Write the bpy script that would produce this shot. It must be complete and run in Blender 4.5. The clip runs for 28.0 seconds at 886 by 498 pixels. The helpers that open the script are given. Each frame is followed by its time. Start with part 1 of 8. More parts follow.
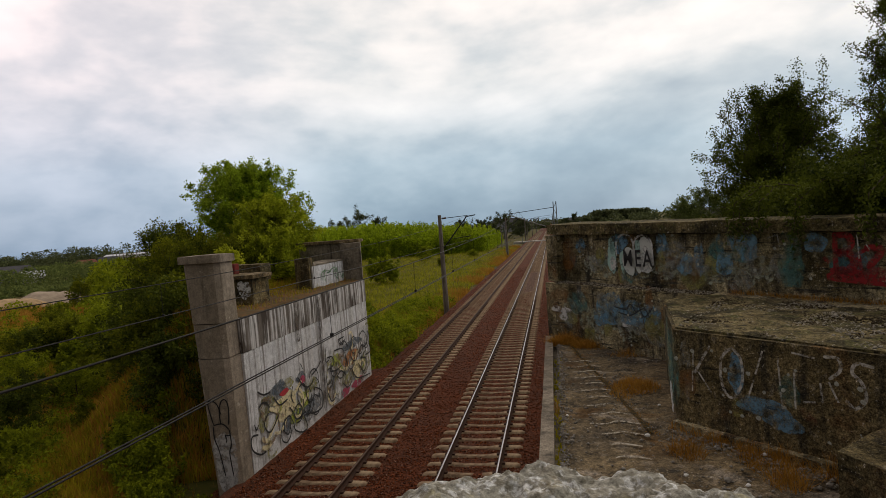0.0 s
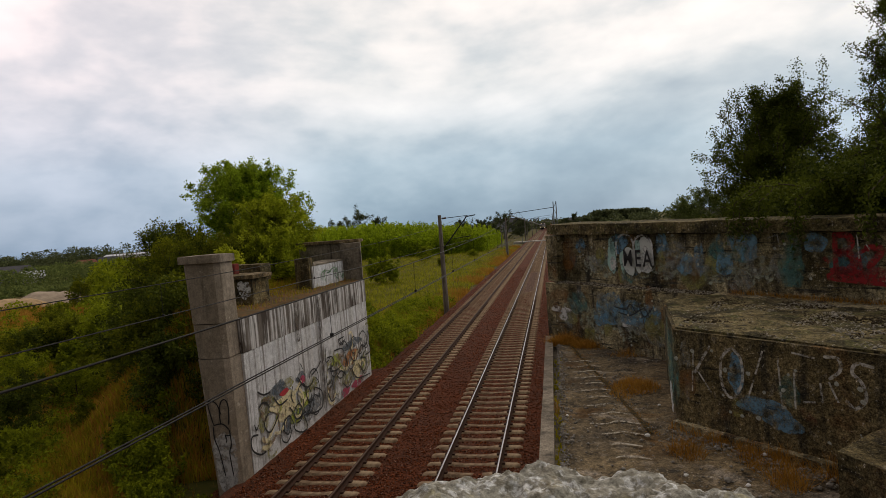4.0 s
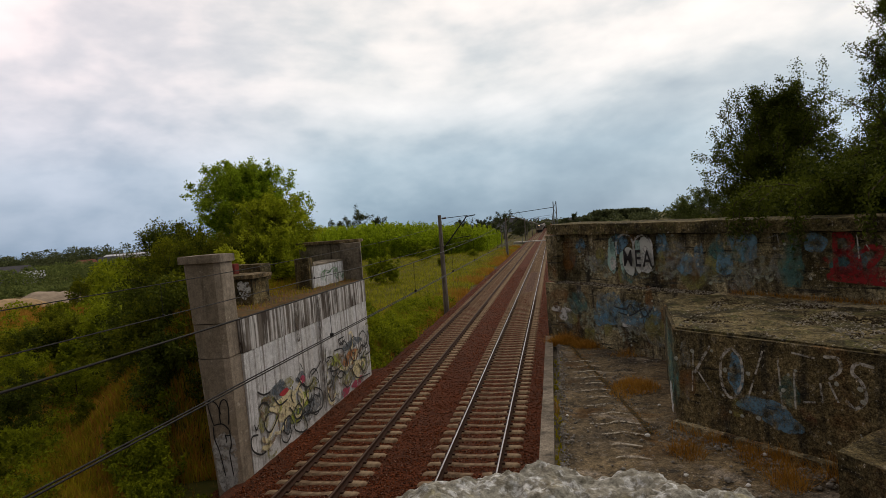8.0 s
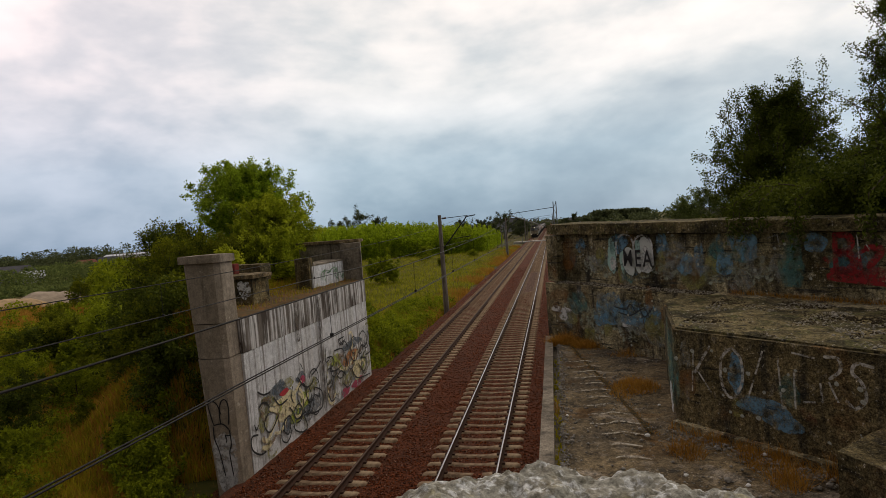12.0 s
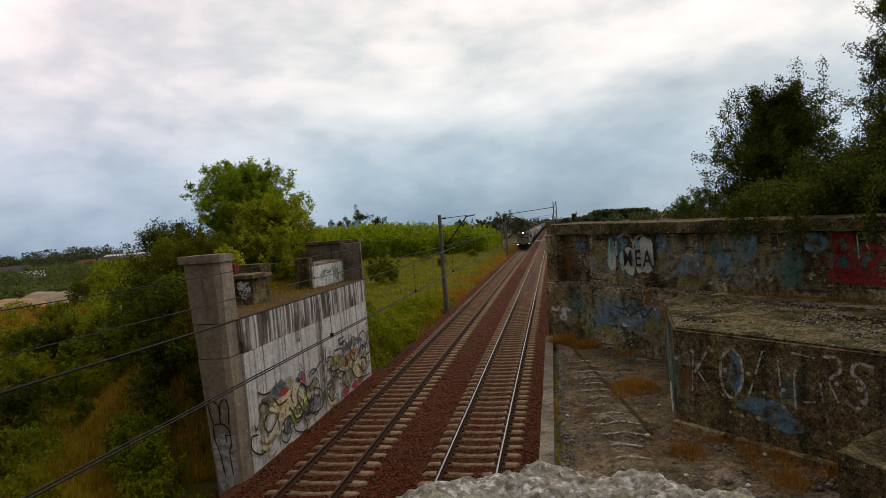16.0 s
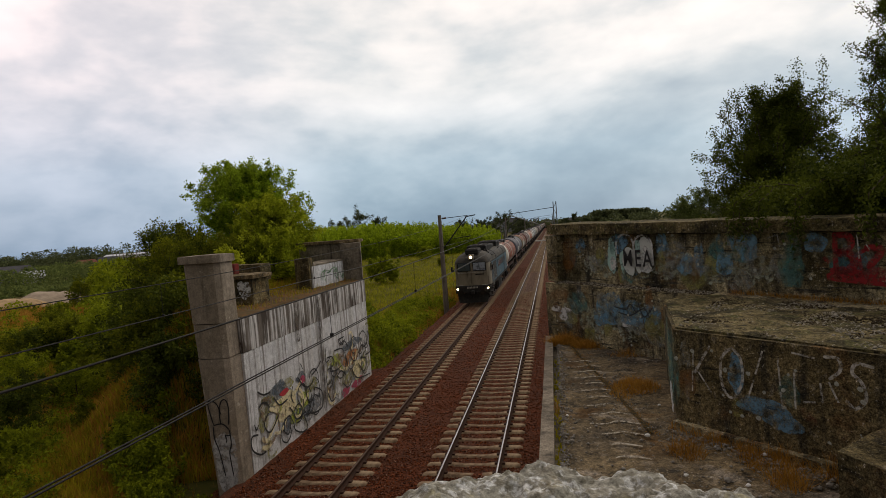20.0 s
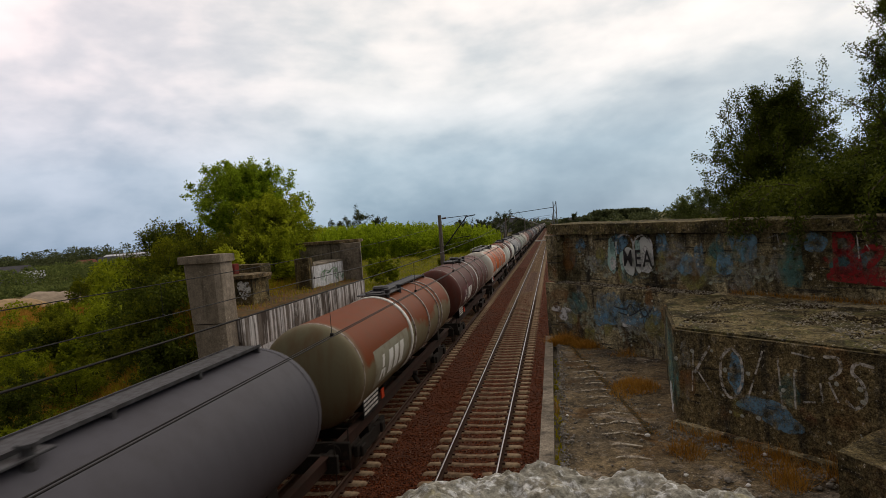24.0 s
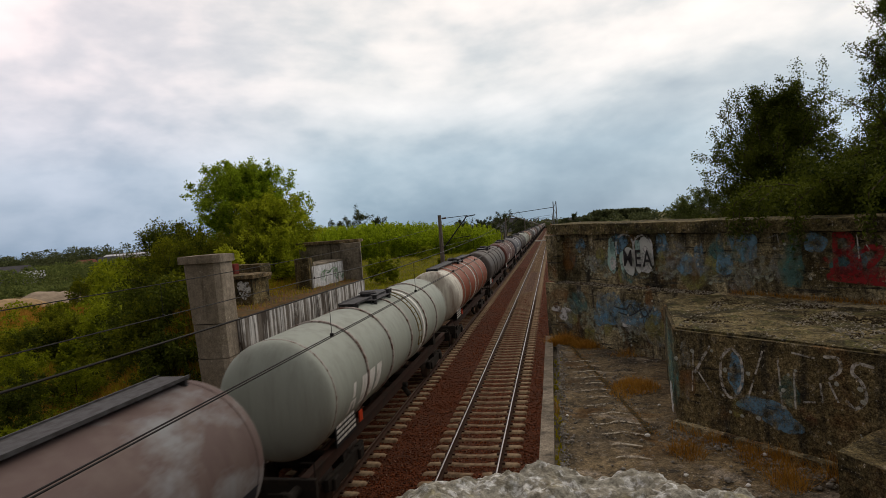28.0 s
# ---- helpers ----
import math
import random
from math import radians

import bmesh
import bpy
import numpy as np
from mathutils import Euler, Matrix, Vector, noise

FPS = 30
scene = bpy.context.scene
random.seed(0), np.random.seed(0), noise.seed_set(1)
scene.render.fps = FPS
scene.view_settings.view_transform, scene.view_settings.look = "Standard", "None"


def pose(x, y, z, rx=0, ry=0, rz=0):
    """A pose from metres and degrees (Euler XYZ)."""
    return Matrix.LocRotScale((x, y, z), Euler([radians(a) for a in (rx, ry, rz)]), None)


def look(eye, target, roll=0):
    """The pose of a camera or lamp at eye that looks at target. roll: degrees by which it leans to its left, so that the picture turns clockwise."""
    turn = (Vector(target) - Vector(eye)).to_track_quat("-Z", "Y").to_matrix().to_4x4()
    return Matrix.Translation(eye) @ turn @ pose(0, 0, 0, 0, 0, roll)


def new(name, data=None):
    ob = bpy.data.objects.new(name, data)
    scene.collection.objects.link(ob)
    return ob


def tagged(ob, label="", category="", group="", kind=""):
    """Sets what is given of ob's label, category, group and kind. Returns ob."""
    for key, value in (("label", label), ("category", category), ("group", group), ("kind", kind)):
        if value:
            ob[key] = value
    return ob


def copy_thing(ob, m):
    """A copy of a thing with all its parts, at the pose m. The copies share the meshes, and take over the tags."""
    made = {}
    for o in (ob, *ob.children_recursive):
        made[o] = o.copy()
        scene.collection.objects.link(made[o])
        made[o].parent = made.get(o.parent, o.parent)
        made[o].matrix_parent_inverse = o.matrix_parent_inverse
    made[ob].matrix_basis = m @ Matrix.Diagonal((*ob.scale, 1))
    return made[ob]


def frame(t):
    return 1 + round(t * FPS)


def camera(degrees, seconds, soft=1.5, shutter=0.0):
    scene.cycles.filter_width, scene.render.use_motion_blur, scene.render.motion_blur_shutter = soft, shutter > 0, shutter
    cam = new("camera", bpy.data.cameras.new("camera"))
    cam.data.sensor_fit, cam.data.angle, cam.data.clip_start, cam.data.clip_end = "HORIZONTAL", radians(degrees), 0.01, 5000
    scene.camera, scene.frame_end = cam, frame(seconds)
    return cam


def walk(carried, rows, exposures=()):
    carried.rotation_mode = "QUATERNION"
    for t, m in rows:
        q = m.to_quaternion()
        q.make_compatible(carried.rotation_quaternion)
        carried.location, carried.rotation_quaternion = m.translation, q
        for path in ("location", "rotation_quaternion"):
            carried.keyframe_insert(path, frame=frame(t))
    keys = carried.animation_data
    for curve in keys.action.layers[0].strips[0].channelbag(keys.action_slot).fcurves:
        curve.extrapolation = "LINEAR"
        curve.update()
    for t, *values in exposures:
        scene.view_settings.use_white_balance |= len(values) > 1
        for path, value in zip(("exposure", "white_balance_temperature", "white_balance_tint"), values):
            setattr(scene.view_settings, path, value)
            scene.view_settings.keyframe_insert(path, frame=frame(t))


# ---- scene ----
from collections import defaultdict

cam = camera(76.65, 28.0, soft=0.3, shutter=0.12)
EYE_Z = 6.407
CAM_POSE = Matrix.Translation((0, 0, EYE_Z)) @ pose(0, 0, 0, 90 - 2.169, 0, 11.163) @ pose(0, 0, 0, 0, 0, -4.44)
walk(cam, [(0.0, CAM_POSE), (28.0, CAM_POSE)], exposures=[(0.0, 0.0, 7700, 11), (28.0, 0.0, 7700, 11)])

# ---- sky and light: a bright overcast day ----
SUN_DIR = Vector((0.30, 0.80, 0.50)).normalized()


def make_world():
    w = bpy.data.worlds.new("overcast_sky")
    scene.world = w
    w.use_nodes = True
    nt = w.node_tree
    nt.nodes.clear()
    N, L = nt.nodes.new, nt.links.new
    out, bg = N("ShaderNodeOutputWorld"), N("ShaderNodeBackground")
    sky = N("ShaderNodeTexSky")
    sky.sky_type, sky.sun_disc = "NISHITA", False
    sky.sun_elevation = math.asin(SUN_DIR.z)
    sky.sun_rotation = math.atan2(SUN_DIR.x, SUN_DIR.y)
    dim = N("ShaderNodeVectorMath")
    dim.operation = "SCALE"
    dim.inputs[3].default_value = 0.06
    L(sky.outputs[0], dim.inputs[0])
    tc = N("ShaderNodeTexCoord")
    sep = N("ShaderNodeSeparateXYZ")
    L(tc.outputs["Generated"], sep.inputs[0])
    # clouds lie on a flat layer: divide the direction by its height
    up = N("ShaderNodeMath")
    up.operation = "MAXIMUM"
    L(sep.outputs[2], up.inputs[0])
    up.inputs[1].default_value = 0.0
    upb = N("ShaderNodeMath")
    upb.operation = "ADD"
    L(up.outputs[0], upb.inputs[0])
    upb.inputs[1].default_value = 0.34
    div = N("ShaderNodeVectorMath")
    div.operation = "DIVIDE"
    L(tc.outputs["Generated"], div.inputs[0])
    comb = N("ShaderNodeCombineXYZ")
    for i in range(3):
        L(upb.outputs[0], comb.inputs[i])
    L(comb.outputs[0], div.inputs[1])
    flat = N("ShaderNodeMapping")
    flat.inputs["Scale"].default_value = (2.3, 2.3, 4.6)
    flat.inputs["Location"].default_value = (1.3, 4.1, 2.0)
    L(tc.outputs["Generated"], flat.inputs[0])
    big, fine = N("ShaderNodeTexNoise"), N("ShaderNodeTexNoise")
    big.inputs["Scale"].default_value, big.inputs["Detail"].default_value = 0.9, 5.0
    big.inputs["Roughness"].default_value, big.inputs["Distortion"].default_value = 0.52, 0.5
    fine.inputs["Scale"].default_value, fine.inputs["Detail"].default_value = 3.6, 7.0
    L(flat.outputs[0], big.inputs[0])
    L(flat.outputs[0], fine.inputs[0])
    mixn = N("ShaderNodeMix")
    mixn.inputs[0].default_value = 0.34
    L(big.outputs[0], mixn.inputs[2])
    L(fine.outputs[0], mixn.inputs[3])
    ramp = N("ShaderNodeValToRGB")
    r = ramp.color_ramp
    r.elements[0].position, r.elements[0].color = 0.30, (0.46, 0.55, 0.66, 1)
    r.elements[1].position, r.elements[1].color = 0.66, (1.10, 1.08, 1.12, 1)
    for p, c in ((0.42, (0.64, 0.71, 0.80, 1)), (0.50, (0.83, 0.86, 0.93, 1)), (0.58, (0.97, 0.97, 1.03, 1))):
        r.elements.new(p).color = c
    L(mixn.outputs[0], ramp.inputs[0])
    # towards the horizon the layer thickens to blue-grey, overhead it is brighter
    hor = N("ShaderNodeValToRGB")
    h = hor.color_ramp
    h.elements[0].position, h.elements[0].color = 0.0, (0.31, 0.47, 0.63, 1)
    h.elements[1].position, h.elements[1].color = 0.45, (1.03, 1.01, 1.02, 1)
    h.elements.new(0.80).color = (0.72, 0.71, 0.70, 1)
    h.elements.new(0.12).color = (0.51, 0.67, 0.81, 1)
    h.elements.new(0.25).color = (0.88, 0.93, 0.98, 1)
    L(sep.outputs[2], hor.inputs[0])
    mul = N("ShaderNodeVectorMath")
    mul.operation = "MULTIPLY"
    L(ramp.outputs[0], mul.inputs[0])
    # the thick blue-grey cloud hangs ahead; to the side the layer is paler and faintly lilac
    aside = N("ShaderNodeMapRange")
    aside.interpolation_type = "SMOOTHSTEP"
    aside.inputs[1].default_value, aside.inputs[2].default_value = -0.28, -0.72
    L(sep.outputs[0], aside.inputs[0])
    lilac = N("ShaderNodeMix")
    lilac.data_type = "RGBA"
    lilac.inputs[6].default_value, lilac.inputs[7].default_value = (1, 1, 1, 1), (1.10, 1.01, 1.05, 1)
    L(aside.outputs[0], lilac.inputs[0])
    tint = N("ShaderNodeVectorMath")
    tint.operation = "MULTIPLY"
    L(hor.outputs[0], tint.inputs[0])
    L(lilac.outputs[2], tint.inputs[1])
    L(tint.outputs[0], mul.inputs[1])
    # the cloud glows brightest round the hidden sun and is dull on the far side
    dot = N("ShaderNodeVectorMath")
    dot.operation = "DOT_PRODUCT"
    L(tc.outputs["Generated"], dot.inputs[0])
    dot.inputs[1].default_value = SUN_DIR
    glow = N("ShaderNodeMapRange")
    glow.interpolation_type = "SMOOTHSTEP"
    glow.inputs[1].default_value, glow.inputs[2].default_value = -0.32, 0.42
    glow.inputs[3].default_value, glow.inputs[4].default_value = 0.20, 1.15
    L(dot.outputs["Value"], glow.inputs[0])
    lit = N("ShaderNodeVectorMath")
    lit.operation = "SCALE"
    L(mul.outputs[0], lit.inputs[0])
    L(glow.outputs[0], lit.inputs[3])
    mul = lit
    both = N("ShaderNodeMix")
    both.data_type = "RGBA"
    both.inputs[0].default_value = 0.94
    L(dim.outputs[0], both.inputs[6])
    L(mul.outputs[0], both.inputs[7])
    L(both.outputs[2], bg.inputs[0])
    bg.inputs[1].default_value = 1.0
    L(bg.outputs[0], out.inputs[0])


make_world()
sun_data = bpy.data.lights.new("sun", "SUN")
sun_data.energy, sun_data.angle, sun_data.color = 0.45, radians(30), (1.0, 0.96, 0.9)
sun = new("sun", sun_data)
sun.matrix_world = look((0, 0, 60), Vector((0, 0, 60)) - SUN_DIR)

# ---- materials ----
MATS = {}


def mat(name, color, rough=0.85, metal=0.0, spec=0.12, layers=(), bump=(), emit=None, coords="Object", grain=None):
    """A surface: base colour, then layers (colour, noise scale xyz, low, high, detail) mixed over it, and bumps (scale, strength, distance)."""
    if name in MATS:
        return MATS[name]
    m = bpy.data.materials.new(name)
    m.use_nodes = True
    nt = m.node_tree
    b = nt.nodes["Principled BSDF"]
    N, L = nt.nodes.new, nt.links.new
    b.inputs["Roughness"].default_value = rough
    b.inputs["Metallic"].default_value = metal
    b.inputs["Specular IOR Level"].default_value = spec
    b.inputs["Base Color"].default_value = (*color, 1)
    if emit:
        b.inputs["Emission Color"].default_value = (*emit[0], 1)
        b.inputs["Emission Strength"].default_value = emit[1]
    tc = N("ShaderNodeTexCoord")
    prev = None
    for i, (c, sc, lo, hi, det) in enumerate(layers):
        mp = N("ShaderNodeMapping")
        mp.inputs["Scale"].default_value = sc if isinstance(sc, tuple) else (sc, sc, sc)
        mp.inputs["Location"].default_value = (3.1 * i + 0.7, 1.7 * i, 5.3 * i)
        L(tc.outputs[coords], mp.inputs[0])
        nz = N("ShaderNodeTexNoise")
        nz.inputs["Scale"].default_value, nz.inputs["Detail"].default_value = 1.0, det
        nz.inputs["Roughness"].default_value = 0.62
        L(mp.outputs[0], nz.inputs[0])
        mr = N("ShaderNodeMapRange")
        mr.inputs[1].default_value, mr.inputs[2].default_value = lo, hi
        L(nz.outputs[0], mr.inputs[0])
        mx = N("ShaderNodeMix")
        mx.data_type = "RGBA"
        L(mr.outputs[0], mx.inputs[0])
        if prev:
            L(prev, mx.inputs[6])
        else:
            mx.inputs[6].default_value = (*color, 1)
        mx.inputs[7].default_value = (*c, 1)
        prev = mx.outputs[2]
    for sc, lo, hi in grain or ():
        # grit: the colour brightens and darkens from grain to grain
        nz = N("ShaderNodeTexNoise")
        nz.inputs["Scale"].default_value, nz.inputs["Detail"].default_value, nz.inputs["Roughness"].default_value = sc, 6.0, 0.8
        L(tc.outputs[coords], nz.inputs[0])
        mr = N("ShaderNodeMapRange")
        mr.inputs[1].default_value, mr.inputs[2].default_value, mr.inputs[3].default_value, mr.inputs[4].default_value = 0.36, 0.66, lo, hi
        L(nz.outputs[0], mr.inputs[0])
        vm = N("ShaderNodeVectorMath")
        vm.operation = "SCALE"
        L(prev, vm.inputs[0])
        L(mr.outputs[0], vm.inputs[3])
        prev = vm.outputs[0]
    if prev:
        L(prev, b.inputs["Base Color"])
    last = None
    for sc, st, dist in bump:
        mp = N("ShaderNodeMapping")
        mp.inputs["Scale"].default_value = sc if isinstance(sc, tuple) else (sc, sc, sc)
        L(tc.outputs[coords], mp.inputs[0])
        nz = N("ShaderNodeTexNoise")
        nz.inputs["Scale"].default_value, nz.inputs["Detail"].default_value = 1.0, 4.0
        L(mp.outputs[0], nz.inputs[0])
        bp = N("ShaderNodeBump")
        bp.inputs["Strength"].default_value, bp.inputs["Distance"].default_value = st, dist
        L(nz.outputs[0], bp.inputs["Height"])
        if last:
            L(last, bp.inputs["Normal"])
        last = bp.outputs[0]
    if last:
        L(last, b.inputs["Normal"])
    MATS[name] = m
    return m


def leaf_mat(name, dark, light, trans=0.35):
    """Leaves: colour varies from leaf to leaf, and some light comes through."""
    m = bpy.data.materials.new(name)
    m.use_nodes = True
    nt = m.node_tree
    N, L = nt.nodes.new, nt.links.new
    b, out = nt.nodes["Principled BSDF"], nt.nodes["Material Output"]
    geo = N("ShaderNodeNewGeometry")
    tc = N("ShaderNodeTexCoord")
    nz = N("ShaderNodeTexNoise")
    nz.inputs["Scale"].default_value, nz.inputs["Detail"].default_value = 0.7, 3.0
    L(tc.outputs["Object"], nz.inputs[0])
    av = N("ShaderNodeMath")
    av.operation = "MULTIPLY_ADD"
    L(geo.outputs["Random Per Island"], av.inputs[0])
    av.inputs[1].default_value = 0.6
    sc = N("ShaderNodeMapRange")
    sc.inputs[1].default_value, sc.inputs[2].default_value = 0.3, 0.7
    sc.inputs[3].default_value, sc.inputs[4].default_value = -0.1, 0.5
    L(nz.outputs[0], sc.inputs[0])
    L(sc.outputs[0], av.inputs[2])
    mx = N("ShaderNodeMix")
    mx.data_type = "RGBA"
    mx.inputs[6].default_value, mx.inputs[7].default_value = (*dark, 1), (*light, 1)
    L(av.outputs[0], mx.inputs[0])
    L(mx.outputs[2], b.inputs["Base Color"])
    b.inputs["Roughness"].default_value = 0.65
    b.inputs["Specular IOR Level"].default_value = 0.04
    tr = N("ShaderNodeBsdfTranslucent")
    L(mx.outputs[2], tr.inputs[0])
    ms = N("ShaderNodeMixShader")
    ms.inputs[0].default_value = trans
    L(b.outputs[0], ms.inputs[1])
    L(tr.outputs[0], ms.inputs[2])
    L(ms.outputs[0], out.inputs[0])
    MATS[name] = m
    return m


M_CONC = mat("weathered_concrete", (0.27, 0.225, 0.172), 0.92, layers=[
    ((0.115, 0.096, 0.074), 1.1, 0.40, 0.66, 6), ((0.075, 0.064, 0.052), (5, 5, 0.6), 0.54, 0.72, 5),
    ((0.34, 0.30, 0.25), 9, 0.62, 0.75, 5), ((0.04, 0.036, 0.03), 30, 0.62, 0.74, 3)],
    grain=[(7, 0.6, 1.45), (55, 0.65, 1.4)], bump=[(4, 0.5, 0.03), (45, 0.6, 0.008)])
M_CONC_DARK = mat("mossy_concrete", (0.275, 0.230, 0.135), 0.95, layers=[
    ((0.080, 0.064, 0.030), 1.4, 0.44, 0.62, 7), ((0.42, 0.385, 0.28), 8, 0.58, 0.72, 6), ((0.040, 0.034, 0.024), (7, 7, 0.7), 0.50, 0.64, 6),
    ((0.024, 0.021, 0.015), 25, 0.56, 0.68, 5), ((0.125, 0.070, 0.030), 2.3, 0.56, 0.70, 6), ((0.50, 0.47, 0.41), 55, 0.63, 0.71, 3), ((0.014, 0.012, 0.009), (3, 3, 14), 0.60, 0.67, 6), ((0.05, 0.045, 0.034), (1.5, 1.5, 24), 0.58, 0.64, 4)],
    grain=[(5, 0.5, 1.6), (22, 0.45, 1.8), (75, 0.4, 2.0)], bump=[(3, 0.6, 0.05), ((2, 2, 26), 0.5, 0.02), (30, 0.9, 0.016), (90, 0.6, 0.005)])
M_CONC_TOP = mat("rough_aggregate_concrete", (0.27, 0.195, 0.108), 0.95, layers=[
    ((0.085, 0.060, 0.030), 2.2, 0.42, 0.60, 7), ((0.42, 0.375, 0.31), 24, 0.58, 0.68, 5), ((0.040, 0.034, 0.024), 13, 0.54, 0.66, 6), ((0.035, 0.03, 0.022), 60, 0.58, 0.68, 3)],
    grain=[(6, 0.5, 1.5), (30, 0.4, 1.8), (90, 0.4, 1.8)], bump=[(9, 0.7, 0.05), (40, 1.0, 0.016), (110, 0.6, 0.005)])
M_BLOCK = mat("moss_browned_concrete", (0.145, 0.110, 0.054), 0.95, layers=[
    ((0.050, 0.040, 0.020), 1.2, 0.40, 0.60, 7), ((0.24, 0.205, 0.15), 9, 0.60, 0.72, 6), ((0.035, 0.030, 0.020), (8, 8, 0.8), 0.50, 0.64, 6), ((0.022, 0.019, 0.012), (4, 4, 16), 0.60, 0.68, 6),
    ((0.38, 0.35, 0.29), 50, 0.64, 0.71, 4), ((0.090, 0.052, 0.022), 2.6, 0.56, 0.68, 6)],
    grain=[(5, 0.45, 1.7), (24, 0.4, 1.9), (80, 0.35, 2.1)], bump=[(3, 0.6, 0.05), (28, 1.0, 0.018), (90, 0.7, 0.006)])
M_COPING = mat("mossy_coping", (0.175, 0.138, 0.068), 0.95, layers=[
    ((0.040, 0.034, 0.017), 2.6, 0.44, 0.60, 7), ((0.085, 0.082, 0.030), 5, 0.52, 0.66, 5), ((0.36, 0.33, 0.27), 30, 0.60, 0.68, 5), ((0.030, 0.026, 0.018), 14, 0.54, 0.66, 6)],
    grain=[(6, 0.5, 1.5), (30, 0.4, 1.8), (90, 0.4, 1.8)], bump=[(9, 0.8, 0.05), (40, 1.0, 0.016), (110, 0.6, 0.005)])
M_WHITEWASH = mat("whitewashed_concrete", (0.66, 0.66, 0.67), 0.9, layers=[((0.50, 0.48, 0.46), (2.4, 2.4, 0.12), 0.50, 0.66, 6), 
    ((0.62, 0.61, 0.60), 0.8, 0.46, 0.70, 5), ((0.20, 0.18, 0.16), (9, 9, 0.16), 0.52, 0.64, 6), ((0.66, 0.65, 0.63), (12, 12, 0.2), 0.60, 0.72, 5),
    ((0.2, 0.19, 0.17), 6, 0.64, 0.76, 5)], grain=[(4, 0.75, 1.25), (30, 0.75, 1.25)], bump=[(3, 0.3, 0.02), (40, 0.4, 0.004)])
M_STREAKS = mat("streaked_concrete", (0.15, 0.125, 0.105), 0.9, layers=[
    ((0.70, 0.68, 0.66), (9, 9, 0.12), 0.46, 0.57, 6), ((0.06, 0.048, 0.04), (16, 16, 0.2), 0.53, 0.64, 5), ((0.30, 0.28, 0.26), (24, 24, 0.3), 0.56, 0.68, 4), ((0.075, 0.06, 0.05), (1.6, 1.6, 0.5), 0.52, 0.64, 6), ((0.62, 0.60, 0.58), (3.0, 3.0, 0.25), 0.60, 0.68, 6)],
    bump=[(3, 0.3, 0.02), (40, 0.4, 0.004)])
M_PILLAR = mat("pillar_concrete", (0.31, 0.255, 0.20), 0.92, layers=[
    ((0.24, 0.195, 0.145), 1.0, 0.42, 0.66, 6), ((0.16, 0.13, 0.10), (5, 5, 0.4), 0.54, 0.70, 6), ((0.50, 0.44, 0.36), 8, 0.60, 0.74, 5)],
    grain=[(6, 0.75, 1.3), (40, 0.7, 1.35)], bump=[(4, 0.4, 0.02), (45, 0.5, 0.006)])
M_SLEEPER = mat("concrete_sleeper", (0.44, 0.315, 0.200), 0.9, layers=[
    ((0.17, 0.105, 0.065), 3, 0.38, 0.60, 5), ((0.17, 0.10, 0.065), 20, 0.58, 0.74, 4)], bump=[(30, 0.4, 0.004)])
M_BALLAST = mat("rusty_ballast", (0.150, 0.036, 0.011), 0.95, layers=[
    ((0.048, 0.014, 0.007), 14, 0.4, 0.6, 4), ((0.21, 0.105, 0.068), 26, 0.58, 0.7, 3), ((0.085, 0.034, 0.020), 0.5, 0.4, 0.7, 4)],
    grain=[(22, 0.3, 2.1), (3, 0.7, 1.3)], bump=[(16, 1.0, 0.05), (38, 0.8, 0.025)])
M_STONE = mat("ballast_stone", (0.215, 0.056, 0.018), 0.95, layers=[((0.040, 0.015, 0.009), 17, 0.42, 0.58, 3), ((0.34, 0.22, 0.165), 13, 0.58, 0.66, 2)])
M_RAIL_SHINE = mat("polished_rail_head", (0.40, 0.39, 0.41), 0.42, 1.0, 0.5, layers=[((0.24, 0.21, 0.20), (30, 0.4, 30), 0.45, 0.7, 3)])
M_RAIL_DULL = mat("dull_rail_head", (0.135, 0.085, 0.062), 0.65, 0.2, layers=[((0.08, 0.045, 0.032), (20, 0.6, 20), 0.4, 0.7, 3)])
M_RUST = mat("rusty_steel", (0.085, 0.042, 0.028), 0.85, 0.1, layers=[((0.045, 0.026, 0.02), 12, 0.4, 0.65, 4)])
M_SOIL = mat("meadow_ground", (0.085, 0.074, 0.016), 0.95, layers=[
    ((0.13, 0.088, 0.026), 0.12, 0.50, 0.66, 5), ((0.038, 0.048, 0.012), 0.5, 0.5, 0.68, 5), ((0.17, 0.095, 0.045), 0.9, 0.60, 0.70, 4)],
    bump=[(3, 0.8, 0.1)])
M_BARK = mat("bark", (0.095, 0.07, 0.05), 0.95, layers=[((0.05, 0.038, 0.028), (9, 9, 2), 0.4, 0.62, 4)], bump=[((20, 20, 3), 0.7, 0.02)])
M_WIRE = mat("dark_wire", (0.03, 0.028, 0.027), 0.6, 0.4)
M_MAST = mat("concrete_mast", (0.22, 0.19, 0.165), 0.9, layers=[((0.13, 0.105, 0.09), (6, 6, 1.2), 0.42, 0.66, 4)], bump=[(25, 0.3, 0.004)])
M_STEEL = mat("galvanised_steel", (0.30, 0.31, 0.32), 0.55, 0.6, layers=[((0.18, 0.17, 0.165), 5, 0.4, 0.7, 4)])
LEAF_BRIGHT = leaf_mat("bright_leaves", (0.090, 0.160, 0.010), (0.46, 0.58, 0.045), 0.5)
LEAF_YELLOW = leaf_mat("yellow_green_leaves", (0.130, 0.175, 0.010), (0.54, 0.58, 0.045), 0.5)
LEAF_OLIVE = leaf_mat("olive_leaves", (0.038, 0.058, 0.006), (0.275, 0.285, 0.020), 0.42)
